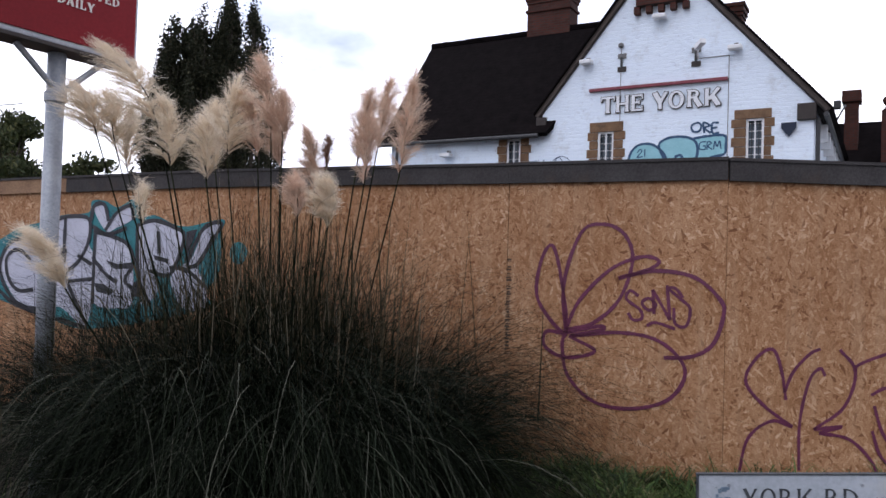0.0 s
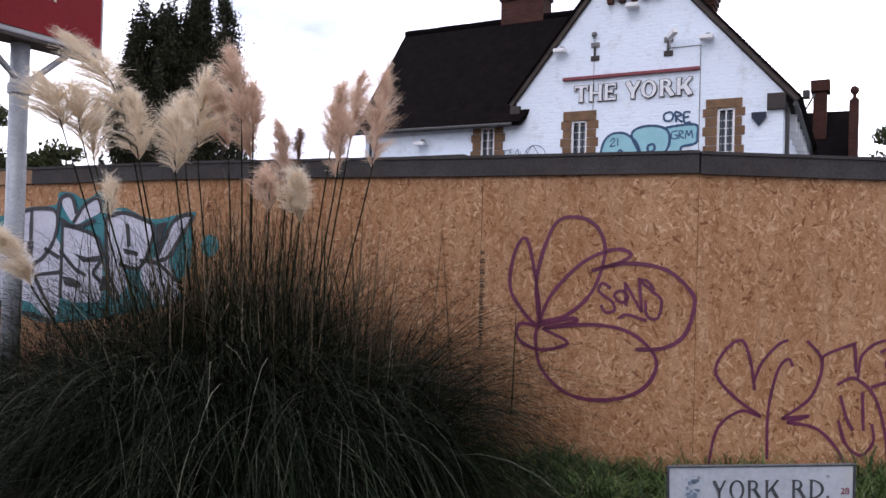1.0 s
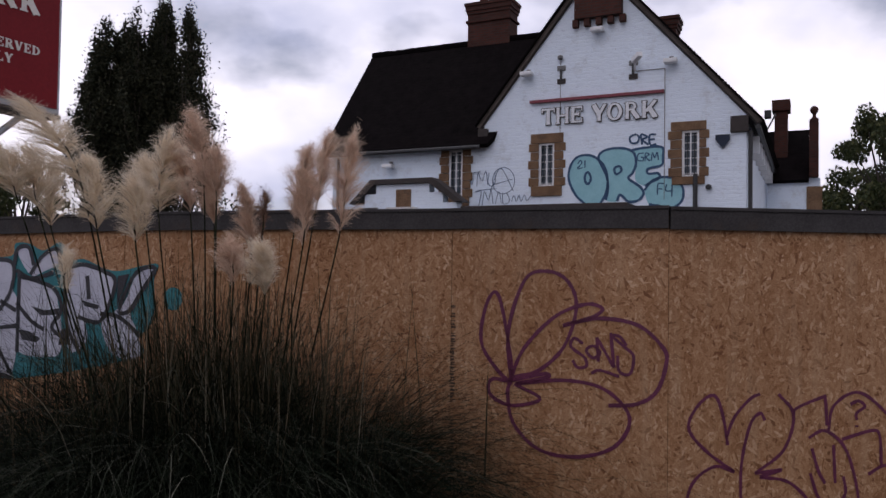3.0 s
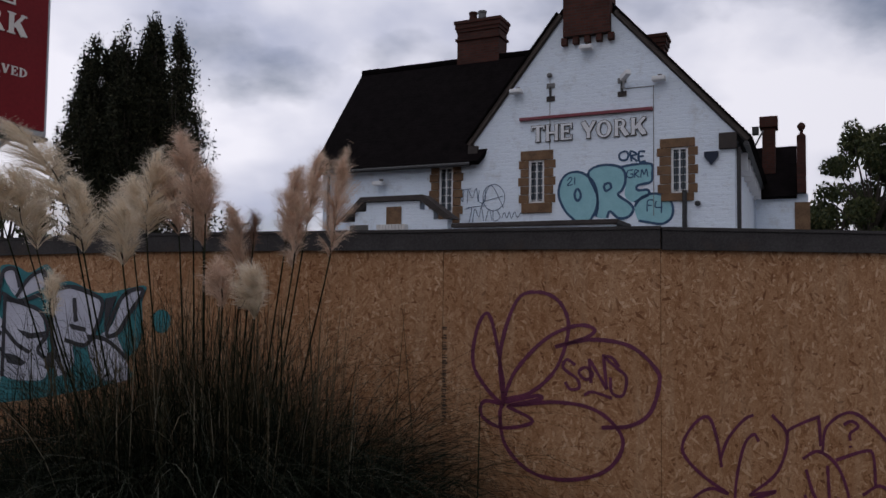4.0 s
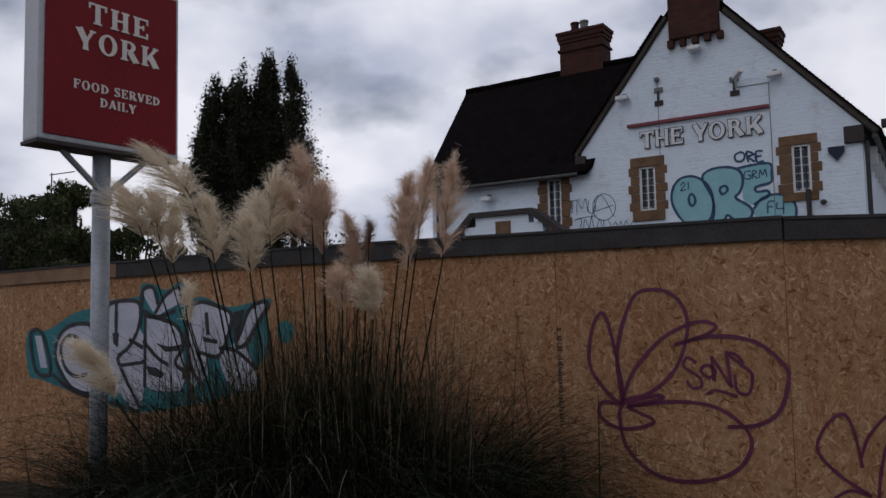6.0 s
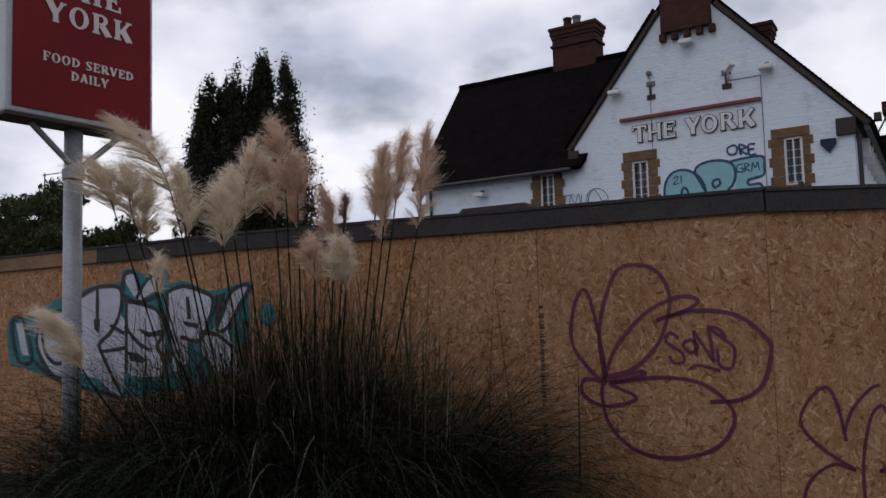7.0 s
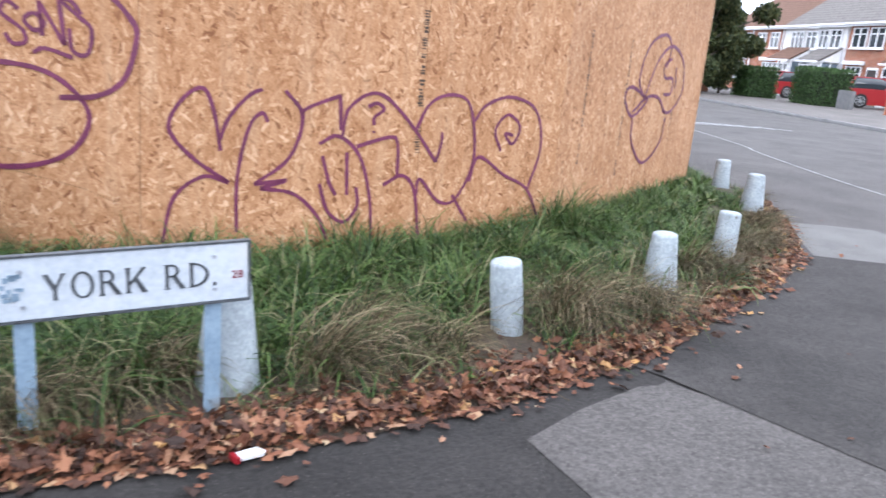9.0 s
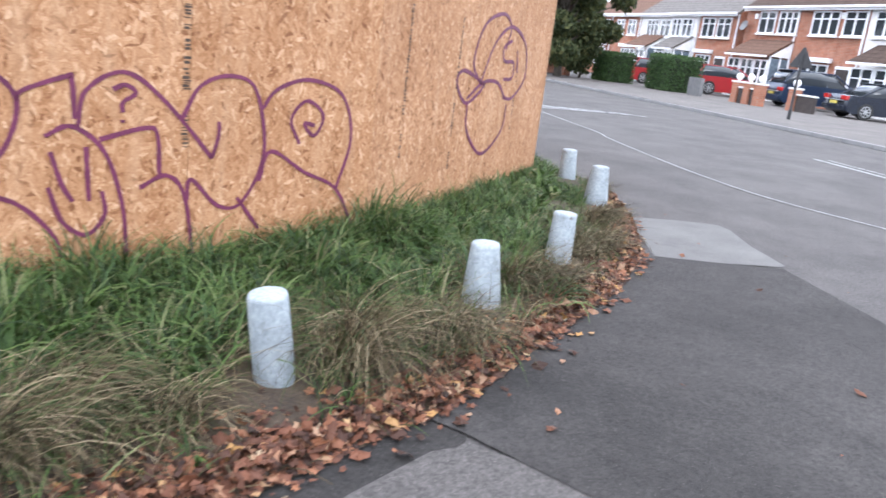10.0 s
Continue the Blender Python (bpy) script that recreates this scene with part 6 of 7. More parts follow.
def verge_grass():
    rng = random.Random(33)
    green, dry = [], []

    def room(x, y):
        """False on the trodden ground round a bollard's foot, on its road side."""
        for bx, by, *_ in BOLLARDS:
            along = max(0.0, min(0.30, (bx - x) * 0.64 + (by - y) * 0.77))
            if math.hypot(x - bx + 0.64 * along, y - by + 0.77 * along) < 0.15:
                return False
        return True

    # tufts: each one a fan of blades from one root, leaning its own way
    for k in range(5200):
        x = rng.uniform(-0.4, 7.6) if rng.random() < 0.92 else rng.uniform(-9, 0)
        y0, y1 = verge_edge(x), board_y(x)
        t = rng.uniform(0.10, 0.99)
        y = y0 + (y1 - y0) * t
        if not room(x, y) or (x < 0.9 and rng.random() < 0.5):
            continue
        patch = noise.noise((x * 1.5, y * 1.5, 3.0))
        edge = 0.34 if x > 2.4 else 0.26
        is_dry = (t < edge + 0.5 * patch and rng.random() < 0.72) or rng.random() < 0.10
        if t < 0.22 and rng.random() < 0.6:
            continue
        short = 1.0 if x < 4.6 else max(0.42, 1.0 - 0.30 * (x - 4.6))
        lush = short * (0.40 + 0.95 * max(0, 0.5 + noise.noise((x * 2.2, y * 2.2, 7.0))))
        way, fan = rng.uniform(0, 6.3), rng.uniform(0.5, 2.4)
        if is_dry:
            way = rng.gauss(-1.2, 0.8)
            for q in range(15):
                p = (x + rng.gauss(0, 0.025), y + rng.gauss(0, 0.025), 0.02 + 0.07 * t)
                dry.append(arching_blade(rng, p, way + rng.gauss(0, 0.6), rng.uniform(0.12, 0.32) * lush, rng.uniform(0.3, 1.1), rng.uniform(0.8, 2.0), rng.uniform(0.0024, 0.0048), 4))
        else:
            broad = rng.uniform(0.004, 0.012)
            for q in range(15):
                p = (x + rng.gauss(0, 0.03), y + rng.gauss(0, 0.03), 0.02 + 0.07 * t)
                green.append(arching_blade(rng, p, way + rng.gauss(0, fan), rng.uniform(0.14, 0.34) * lush, rng.uniform(0.1, 1.0), rng.uniform(0.7, 2.4), broad * rng.uniform(0.7, 1.2), 5))
    # low sparse blades that fill between the tufts
    for k in range(16000):
        x = rng.uniform(-0.4, 7.6)
        t = rng.uniform(0.16, 0.99)
        y = verge_edge(x) + (board_y(x) - verge_edge(x)) * t
        if not room(x, y):
            continue
        lot = dry if t < 0.42 + 0.3 * noise.noise((x * 1.5, y * 1.5, 3.0)) and rng.random() < 0.6 else green
        lot.append(arching_blade(rng, (x, y, 0.02 + 0.07 * t), rng.uniform(0, 6.3), rng.uniform(0.06, 0.16), rng.uniform(0.2, 1.2), rng.uniform(0.5, 1.8), rng.uniform(0.003, 0.006), 4))
    # straw tussocks between the bollards
    for cx, off, big in ((0.25, 0.28, 0.8), (0.9, 0.5, 0.9), (1.25, 0.35, 0.7), (1.6, 0.5, 0.8), (2.15, 0.40, 1.0), (2.4, 0.62, 0.9), (2.7, 0.35, 0.7), (3.28, 0.36, 1.25), (3.45, 0.55, 1.1), (3.75, 0.30, 1.0), (4.0, 0.22, 0.8), (4.5, 0.42, 1.0), (4.75, 0.28, 0.9), (5.35, 0.42, 0.8), (5.6, 0.3, 0.8), (6.1, 0.45, 0.7), (6.4, 0.3, 0.6), (6.95, 0.35, 0.6)):
        lay = rng.gauss(-1.0, 0.5)
        for k in range(360):
            x, y = cx + rng.gauss(0, 0.06), verge_edge(cx) + off + rng.gauss(0, 0.05)
            if not room(x, y):
                continue
            dry.append(arching_blade(rng, (x, y, 0.05), lay + rng.gauss(0, 0.9), rng.uniform(0.22, 0.50) * big, rng.uniform(0.1, 0.7), rng.uniform(1.2, 2.5), rng.uniform(0.0022, 0.0042), 6))
    # broad-leaved weeds among the grass
    for k in range(90):
        cx = rng.uniform(0.2, 7.0)
        cy = verge_edge(cx) + (board_y(cx) - verge_edge(cx)) * rng.uniform(0.5, 0.9)
        for q in range(9):
            green.append(arching_blade(rng, (cx + rng.gauss(0, 0.02), cy + rng.gauss(0, 0.02), 0.07), rng.uniform(0, 6.3), rng.uniform(0.10, 0.22), rng.uniform(0.3, 0.9), rng.uniform(0.5, 1.6), rng.uniform(0.02, 0.04), 5))
    a = strips("grass", green, GRASS_GREEN)
    tagged(a, "rough green grass along the foot of the hoarding", "grass", kind="stuff")
    b = strips("dry_grass", dry, GRASS_DRY)
    tagged(b, "straw-coloured dry grass at the verge edge", "grass", kind="stuff")


verge_grass()


def leaf_litter():
    rng = random.Random(44)
    verts, faces = [], []
    for k in range(12500):
        x = rng.uniform(-0.6, 7.3) if rng.random() < 0.93 else rng.uniform(-6, 0)
        band = rng.gauss(0.10, 0.085) + 0.07 * noise.noise((x * 2.7, 1.0, 5.0))
        if rng.random() < 0.06:
            band = rng.uniform(0.1, 0.6)
        if rng.random() < 0.003:
            band = -abs(rng.gauss(0.3, 0.9))
        if -0.25 < band < 0.0 and rng.random() < 0.8:
            band = abs(band)
        y = verge_edge(x) + band
        r = rng.uniform(0.009, 0.020) if rng.random() < 0.55 else rng.uniform(0.018, 0.036)
        m = pose(x, y, 0.016 + rng.random() * (0.05 if band > 0.02 else 0.004), rng.gauss(0, 34 if band > 0.02 else 10), rng.gauss(0, 34 if band > 0.02 else 10), rng.uniform(0, 360))
        base = len(verts)
        lobes = 10
        verts.append(tuple(m @ Vector((0, 0, 0.25 * r))))
        for q in range(lobes):
            a = 2 * math.pi * q / lobes
            rr = r * (1.0 if q % 2 == 0 else rng.uniform(0.55, 0.8)) * (1.15 if q == 0 else 1)
            verts.append(tuple(m @ Vector((rr * math.cos(a), rr * 0.8 * math.sin(a), rng.uniform(-0.15, 0.25) * r))))
        for q in range(lobes):
            faces.append((base, base + 1 + q, base + 1 + (q + 1) % lobes))
    return tagged(raw("leaf_litter", verts, faces, LEAF_LITTER), "drift of brown and orange fallen leaves", "leaves", kind="stuff")


leaf_litter()


def bollard(x, y, r0, r1, h, lean, seed):
    rng = random.Random(seed)
    b = thing("bollard", pose(x, y, 0, rng.uniform(-1.5, 1.5), -lean, 0) @ pose(0, 0, 0, 0, 0, rng.uniform(0, 360)), "stubby tapered white-painted concrete bollard, chipped, in the grass", "bollard", "bollards along the verge")
    bm = bmesh.new()
    lathe(bm, [(r0, -0.05), (r0 * 0.99, 0.02), (r0 + (r1 - r0) * 0.5, h * 0.5), (r1, h - 0.016), (r1 * 0.95, h - 0.004), (r1 * 0.8, h), (r1 * 0.2, h + 0.002)], 28)
    for v in bm.verts:
        v.co += Vector((noise.noise(v.co * 9 + Vector((seed, 0, 0))), noise.noise(v.co * 9 + Vector((0, seed, 0))), 0)) * 0.006
    p = part("shaft", bm, BOLLARD, b)
    for f in p.data.polygons:
        f.use_smooth = True
    chip = bmesh.new()
    rod(chip, (r1 * 0.5, r1 * 0.55, h - 0.045), (r1 * 0.85, r1 * 0.4, h - 0.012), 0.016, 7, 0.01)
    part("chipped_edge", chip, KERB, b, "bare chipped concrete")
    return b


for k, row in enumerate(BOLLARDS):
    bollard(*row, (1, 0, 9, 3, -1, 0, 2, 0)[k], 60 + k)


# ---- litter at the kerb of leaves ----
packet = thing("litter", pose(1.80, 2.84, 0.022, 4, 6, 22), "crumpled white and red paper packet on the leaves", "litter")
bm = boxed(-0.045, 0.045, -0.018, 0.018, -0.008, 0.010, 0.003)
for v in bm.verts:
    v.co += Vector((0, noise.noise(v.co * 40) * 0.006, noise.noise(v.co * 55 + Vector((3, 1, 0))) * 0.008))
part("wrapper", bm, UPVC, packet)
part("red_end", boxed(-0.049, -0.034, -0.0195, 0.0195, -0.009, 0.0115, 0.003), BOARD_RED, packet, "red end of the packet")
twig_rng = random.Random(8)
twigs = []
for k in range(34):
    x = twig_rng.uniform(0.2, 5.5)
    y = verge_edge(x) + abs(twig_rng.gauss(0.03, 0.06))
    a = twig_rng.gauss(0.3, 0.7)
    d = Vector((math.cos(a), math.sin(a), 0)) * twig_rng.uniform(0.03, 0.10)
    p = Vector((x, y, 0.022))
    twigs.append(((p, p + d + Vector((0, 0, 0.012)), p + d * 2 + Vector((0, twig_rng.uniform(-0.03, 0.03), 0))), (0.0022, 0.002, 0.001), Vector((-math.sin(a), math.cos(a), 0.3))))
tagged(strips("straw_stalks", twigs, GRASS_DRY), "loose dry straw stalks across leaves and asphalt", "straw", kind="stuff")


# ---- street name plate ----
def name_plate():
    tilt = 2.4
    s = thing("street_sign", pose(1.495, 3.085, 0, 0, 0, 0), "white street name plate on two faded blue posts", "street sign")
    top = pose(0, 0, 0.475, 4, -tilt, 0)
    plate = part("plate", boxed(-0.350, 0.350, -0.006, 0.006, -0.088, 0.088, 0.004), PLATE, s)
    plate.matrix_basis = top
    bm = bmesh.new()
    for x0, x1, z0, z1 in ((-0.353, 0.353, 0.0885, 0.0945), (-0.353, 0.353, -0.0945, -0.0885), (-0.3565, -0.3505, -0.0945, 0.0945), (0.3505, 0.3565, -0.0945, 0.0945)):
        box(bm, x0, x1, -0.010, 0.008, z0, z1)
    part("edge", bm, PLATE_BLACK, plate, "thin black edge")
    roman("letter", "YORK RD.", 0.074, PLATE_BLACK, plate, pose(0.035, -0.0075, -0.037, 0, 0, 0), 0.445, (0.135, 0.07, 0.035, 0.05), "black roman capitals YORK RD.")
    lettering("district_number", "28", 0.034, RED_BAR, plate, pose(0.318, -0.0075, -0.02, 90, 0, 0), 0.001)
    crest = bmesh.new()
    rng = random.Random(3)
    for k in range(16):
        x, z = rng.uniform(-0.300, -0.245), rng.uniform(-0.035, 0.035)
        box(crest, x, x + rng.uniform(0.006, 0.018), -0.0085, -0.0065, z, z + rng.uniform(0.006, 0.016))
    part("crest", crest, POST_BLUE, plate, "worn blue crest")
    for x, h in ((-0.238, 0.47), (0.253, 0.49)):
        bm = boxed(x - 0.024, x + 0.024, 0.010, 0.016, -0.03, h)
        box(bm, x + 0.018, x + 0.024, 0.0165, 0.056, -0.03, h)
        part("post", bm, POST_BLUE, s)
    bm = bmesh.new()
    for x in (-0.238, 0.253):
        for z in (-0.05, 0.05):
            rod(bm, (x, -0.0105, z), (x, 0.009, z), 0.006, 8)
    part("bolt", bm, POLE, plate)
    return s


name_plate()


# ---- the hanging pub sign on its pole ----
def pole_sign():
    s = thing("pole_sign", pose(-1.95, 4.05, 0), "tall crimson pub sign case on a grey steel pole", "sign")
    pole = part("pole", lathe(bmesh.new(), [(0.046, -0.05), (0.046, 2.36)], 22), POLE, s)
    for f in pole.data.polygons:
        f.use_smooth = len(f.vertices) == 4
    turn = pose(0.02, 0.0, 2.385, 0, 0, 60)
    case = part("case", boxed(-0.40, 0.40, -0.075, 0.075, 0.0, 0.95, 0.012), BOARD_FRAME, s, "pale grey sign case")
    case.matrix_basis = turn
    part("face", boxed(-0.372, 0.378, -0.085, -0.0765, 0.028, 0.925, 0.003), BOARD_RED, case, "crimson face")
    part("face", boxed(-0.378, 0.372, 0.0765, 0.085, 0.028, 0.925, 0.003), BOARD_RED, case)
    # dark strip added for the shadow along the bottom edge of the case
    part("base_shade", boxed(-0.405, 0.405, -0.082, 0.082, -0.022, -0.001, 0.004), DARK_TIMBER, case)
    part("top_lamp", boxed(0.05, 0.32, -0.10, 0.10, 0.953, 0.99, 0.01), BOARD_FRAME, case)
    for text, z, size, w in (("THE", 0.645, 0.110, 0.345), ("YORK", 0.495, 0.110, 0.475), ("FOOD SERVED", 0.285, 0.047, 0.495), ("DAILY", 0.212, 0.047, 0.205)):
        roman("letter", text, size, LETTER_WHITE, case, pose(0.02, -0.088, z, 0, 0, 0), w, (0.22, 0.10, 0.085, 0.07), "white slab capitals " + text)
    for sx in (-1, 1):
        bm = bmesh.new()
        rod(bm, (0, 0, -0.24), (0.24 * sx, 0, -0.023), 0.017, 8)
        part("strut", bm, POLE, s).matrix_basis = turn
    part("collar", lathe(bmesh.new(), [(0.052, 2.10), (0.055, 2.105), (0.055, 2.15), (0.052, 2.155)], 22), POLE, s)
    return s


pole_sign()


# ---- trees ----
def leafy(name, clumps, count, leaf, material, parent, seed):
    """A crown of small leaves gathered in many uneven clumps."""
    rng = random.Random(seed)
    verts, faces = [], []
    weights = [c[3] ** 2 for c in clumps]
    for k in range(count):
        x, y, z, r, zr = rng.choices(clumps, weights)[0]
        d = Vector((rng.gauss(0, 1), rng.gauss(0, 1), rng.gauss(0, 1))).normalized() * (rng.random() ** 0.4)
        c = Vector((x + d.x * r, y + d.y * r, z + d.z * zr))
        m = Matrix.Translation(c) @ Euler((rng.uniform(0, 6.3), rng.uniform(0, 6.3), rng.uniform(0, 6.3))).to_matrix().to_4x4()
        s = leaf * rng.uniform(0.6, 1.4)
        base = len(verts)
        for px, py, pz in ((-1, 0, 0), (0, -0.45, 0.1), (1, 0, -0.1), (0, 0.45, 0.1)):
            verts.append(tuple(m @ Vector((px * s, py * s, pz * s))))
        faces.append((base, base + 1, base + 2, base + 3))
    p = raw(name, verts, faces, material, parent)
    p["kind"] = "stuff"
    return p


def poplar(x, y, h, wide, seed, foot, leaves):
    """A fastigiate crown: steep limbs that each carry a feathered spire of leaves."""
    rng = random.Random(seed)
    t = thing("poplar", pose(x, y, 0), "tall dark columnar poplar with a feathered outline", "tree", "far poplars")
    part("trunk", rod(bmesh.new(), (0, 0, 0), (0.1, 0, h * 0.93), 0.26, 9, 0.025), BARK, t)
    limbs, spires = bmesh.new(), []
    for k in range(44):
        f = rng.random() ** 0.5
        a = rng.uniform(0, 6.3)
        top = h * (foot + 0.22 + (0.78 - foot) * (f if k else 1.0))
        reach = wide * (1.0 - (top / h) ** 6.5) * rng.uniform(0.35, 1.0) + 0.12
        start = Vector((0, 0, max(0.3, top - rng.uniform(2.6, 4.6))))
        tip = Vector((reach * math.cos(a), reach * math.sin(a), top))
        knee = start.lerp(tip, 0.45) + Vector((tip.x, tip.y, 0)) * 0.28
        for p, q, r0, r1 in ((start, knee, 0.055, 0.03), (knee, tip, 0.03, 0.006)):
            rod(limbs, p, q, r0, 5, r1)
        spires.append((start, knee, tip, rng.uniform(0.42, 0.80), rng.uniform(0.45, 1.2)))
    part("branchwork", limbs, BARK, t)["kind"] = "stuff"
    verts, faces = [], []
    weights = [s[4] for s in spires]
    for k in range(leaves):
        start, knee, tip, girth, _ = rng.choices(spires, weights)[0]
        f = 1.04 * rng.random() ** 0.8
        c = start.lerp(knee, f / 0.45) if f < 0.45 else knee.lerp(tip, (f - 0.45) / 0.55)
        g = girth * (1.06 - f) ** 0.42
        tuft = round(f * 16)
        lean = 0.55 * g * math.sin(tuft * 2.4 + start.z)
        c = c + Vector((rng.gauss(0, 0.52) * g + lean, rng.gauss(0, 0.52) * g, rng.gauss(0, 0.26)))
        if noise.noise((c.x * 1.3 + seed, c.y * 1.3, c.z * 0.8)) < -0.10 and rng.random() < 0.85:
            continue
        d = Vector((rng.gauss(0, 0.6), rng.gauss(0, 0.6), rng.gauss(0.5, 0.5))).normalized()
        w = d.cross(Vector((rng.gauss(0, 1), rng.gauss(0, 1), rng.gauss(0, 1)))).normalized()
        size = rng.uniform(0.05, 0.11)
        base = len(verts)
        for m, n in ((-1, 0), (0.1, -0.55), (1, 0), (0.1, 0.55)):
            verts.append(tuple(c + d * m * size + w * n * size))
        faces.append((base, base + 1, base + 2, base + 3))
    raw("crown", verts, faces, POPLAR_LEAF, t)["kind"] = "stuff"
    return t


for k, (x, y, h, wide, n) in enumerate(((-18.0, 45, 15.5, 2.1, 42000), (-17.1, 46.5, 15.9, 2.0, 42000), (-16.2, 45, 16.2, 2.0, 42000), (-15.4, 46.3, 16.8, 1.7, 38000), (-14.75, 45.3, 17.0, 1.1, 24000), (-13.2, 45, 16.5, 1.25, 19000), (-18.9, 45.6, 13.2, 1.5, 24000), (-12.5, 46, 12.2, 1.1, 9000), (-16.9, 47.5, 13.6, 2.8, 40000), (-15.2, 47.5, 13.4, 2.2, 30000))):
    poplar(x, y, h, wide, 200 + k, 0.05, n)


def broad_tree(name, x, y, h, r, seed, leaves, leaf, label, foot=0.25, mat=None, squash=1.0):
    rng = random.Random(seed)
    t = thing(name, pose(x, y, 0), label, "tree")
    bm = bmesh.new()
    rod(bm, (0, 0, 0), (0.1, 0.1, h * 0.55), 0.05 + 0.02 * h, 10, 0.03 * h * 0.4)
    part("trunk", bm, BARK, t)
    limbs, clumps = bmesh.new(), []
    for k in range(46):
        a, f = rng.uniform(0, 6.3), rng.random()
        up = foot + (1 - foot) * f
        rad = r * math.sqrt(max(0.05, 1 - (2 * (up - foot) / (1 - foot) - 0.9) ** 2 * 0.75)) * rng.uniform(0.3, 0.95)
        c = (rad * math.cos(a), rad * math.sin(a) * squash, up * h, r * rng.uniform(0.16, 0.30), r * rng.uniform(0.13, 0.24))
        clumps.append(c)
        rod(limbs, (0.05, 0.05, h * min(0.5, up * 0.6)), c[:3], 0.03 + 0.006 * h, 6, 0.01)
    part("branchwork", limbs, BARK, t)["kind"] = "stuff"
    leafy("crown", clumps, leaves, leaf, mat or TREE_LEAF, t, seed)
    return t


broad_tree("tree", 23.6, 38, 9.6, 3.4, 301, 26000, 0.115, "broad autumn tree with ragged leafy crown", 0.2)
broad_tree("tree", 29.5, 41, 8.6, 3.4, 302, 18000, 0.115, "broad autumn tree with ragged leafy crown", 0.2)
broad_tree("shrub", -9.2, 40, 5.2, 1.6, 304, 500, 0.12, "thin bare-topped shrub behind the hoarding", 0.35)
broad_tree("shrub", -13.6, 22, 5.3, 2.0, 305, 15000, 0.075, "dark overgrown shrub behind the hoarding", 0.1)
broad_tree("shrub", -11.3, 22.6, 4.2, 1.5, 307, 9000, 0.07, "dark overgrown shrub behind the hoarding", 0.1)
broad_tree("shrub", -16.4, 23, 5.6, 2.2, 306, 12000, 0.08, "dark overgrown shrub behind the hoarding", 0.1)


# ---- bungalow beyond the hoarding ----
def far_bungalow():
    b = thing("bungalow", pose(-22.2, 32.5, -0.3, 0, 0, 10), "low house with dark hipped roof and chimney", "house")
    part("wall", boxed(-5, 5, -3, 3, 0, 3.2), HOUSE_BRICK, b)
    bm = bmesh.new()
    v = [bm.verts.new(c) for c in ((-5.4, -3.4, 3.2), (5.4, -3.4, 3.2), (5.4, 3.4, 3.2), (-5.4, 3.4, 3.2), (-2.2, 0, 6.1), (2.2, 0, 6.1))]
    for q in ((0, 1, 5, 4), (1, 2, 5), (2, 3, 4, 5), (3, 0, 4), (3, 2, 1, 0)):
        bm.faces.new([v[i] for i in q])
    part("roof", bm, ROOF, b)
    c = part("chimney", boxed(1.6, 2.5, -0.4, 0.4, 5.2, 6.7, 0.02), PUB_BRICK, b)
    for x in (1.85, 2.25):
        part("chimney_pot", lathe(bmesh.new(), [(0.13, 6.7), (0.11, 7.05), (0.13, 7.07)], 12, (x, 0, 0)), LEAD, c)
    aerial = bmesh.new()
    rod(aerial, (1.5, 0, 6.0), (1.5, 0, 8.2), 0.03, 6)
    rod(aerial, (1.4, 0, 8.1), (2.5, 0, 8.25), 0.025, 6)
    part("aerial", aerial, BLACK_IRON, b)


far_bungalow()


# ---- the street beyond the corner ----
def boxes(name, rows, material, parent, label="", bevel=0.0):
    bm = bmesh.new()
    for r in rows:
        box(bm, *r, bevel)
    return part(name, bm, material, parent, label)


FRONT = 17.5  # distance of the house fronts behind the far kerb


def house_window(parent, y0, y1, z0, z1, lights=2, x=FRONT):
    w = thing("window", Matrix.Identity(4), "", "")
    w.parent = parent
    part("pane", boxed(x - 0.03, x - 0.015, y0, y1, z0, z1), GLASS, w)
    t = 0.075
    rows = [(x - 0.10, x - 0.032, y0 - t, y1 + t, z1, z1 + t), (x - 0.10, x - 0.032, y0 - t, y1 + t, z0 - t, z0), (x - 0.10, x - 0.032, y0 - t, y0, z0, z1), (x - 0.10, x - 0.032, y1, y1 + t, z0, z1)]
    for k in range(1, lights):
        c = y0 + (y1 - y0) * k / lights
        rows.append((x - 0.10, x - 0.032, c - 0.045, c + 0.045, z0, z1))
    rows.append((x - 0.095, x - 0.033, y0, y1, z0 + (z1 - z0) * 0.68, z0 + (z1 - z0) * 0.68 + 0.06))
    boxes("window_frame", rows, UPVC, w)
    part("sill", boxed(x - 0.18, x - 0.002, y0 - 0.12, y1 + 0.12, z0 - 0.16, z0 - t - 0.001, 0.01), UPVC, w)
    return w


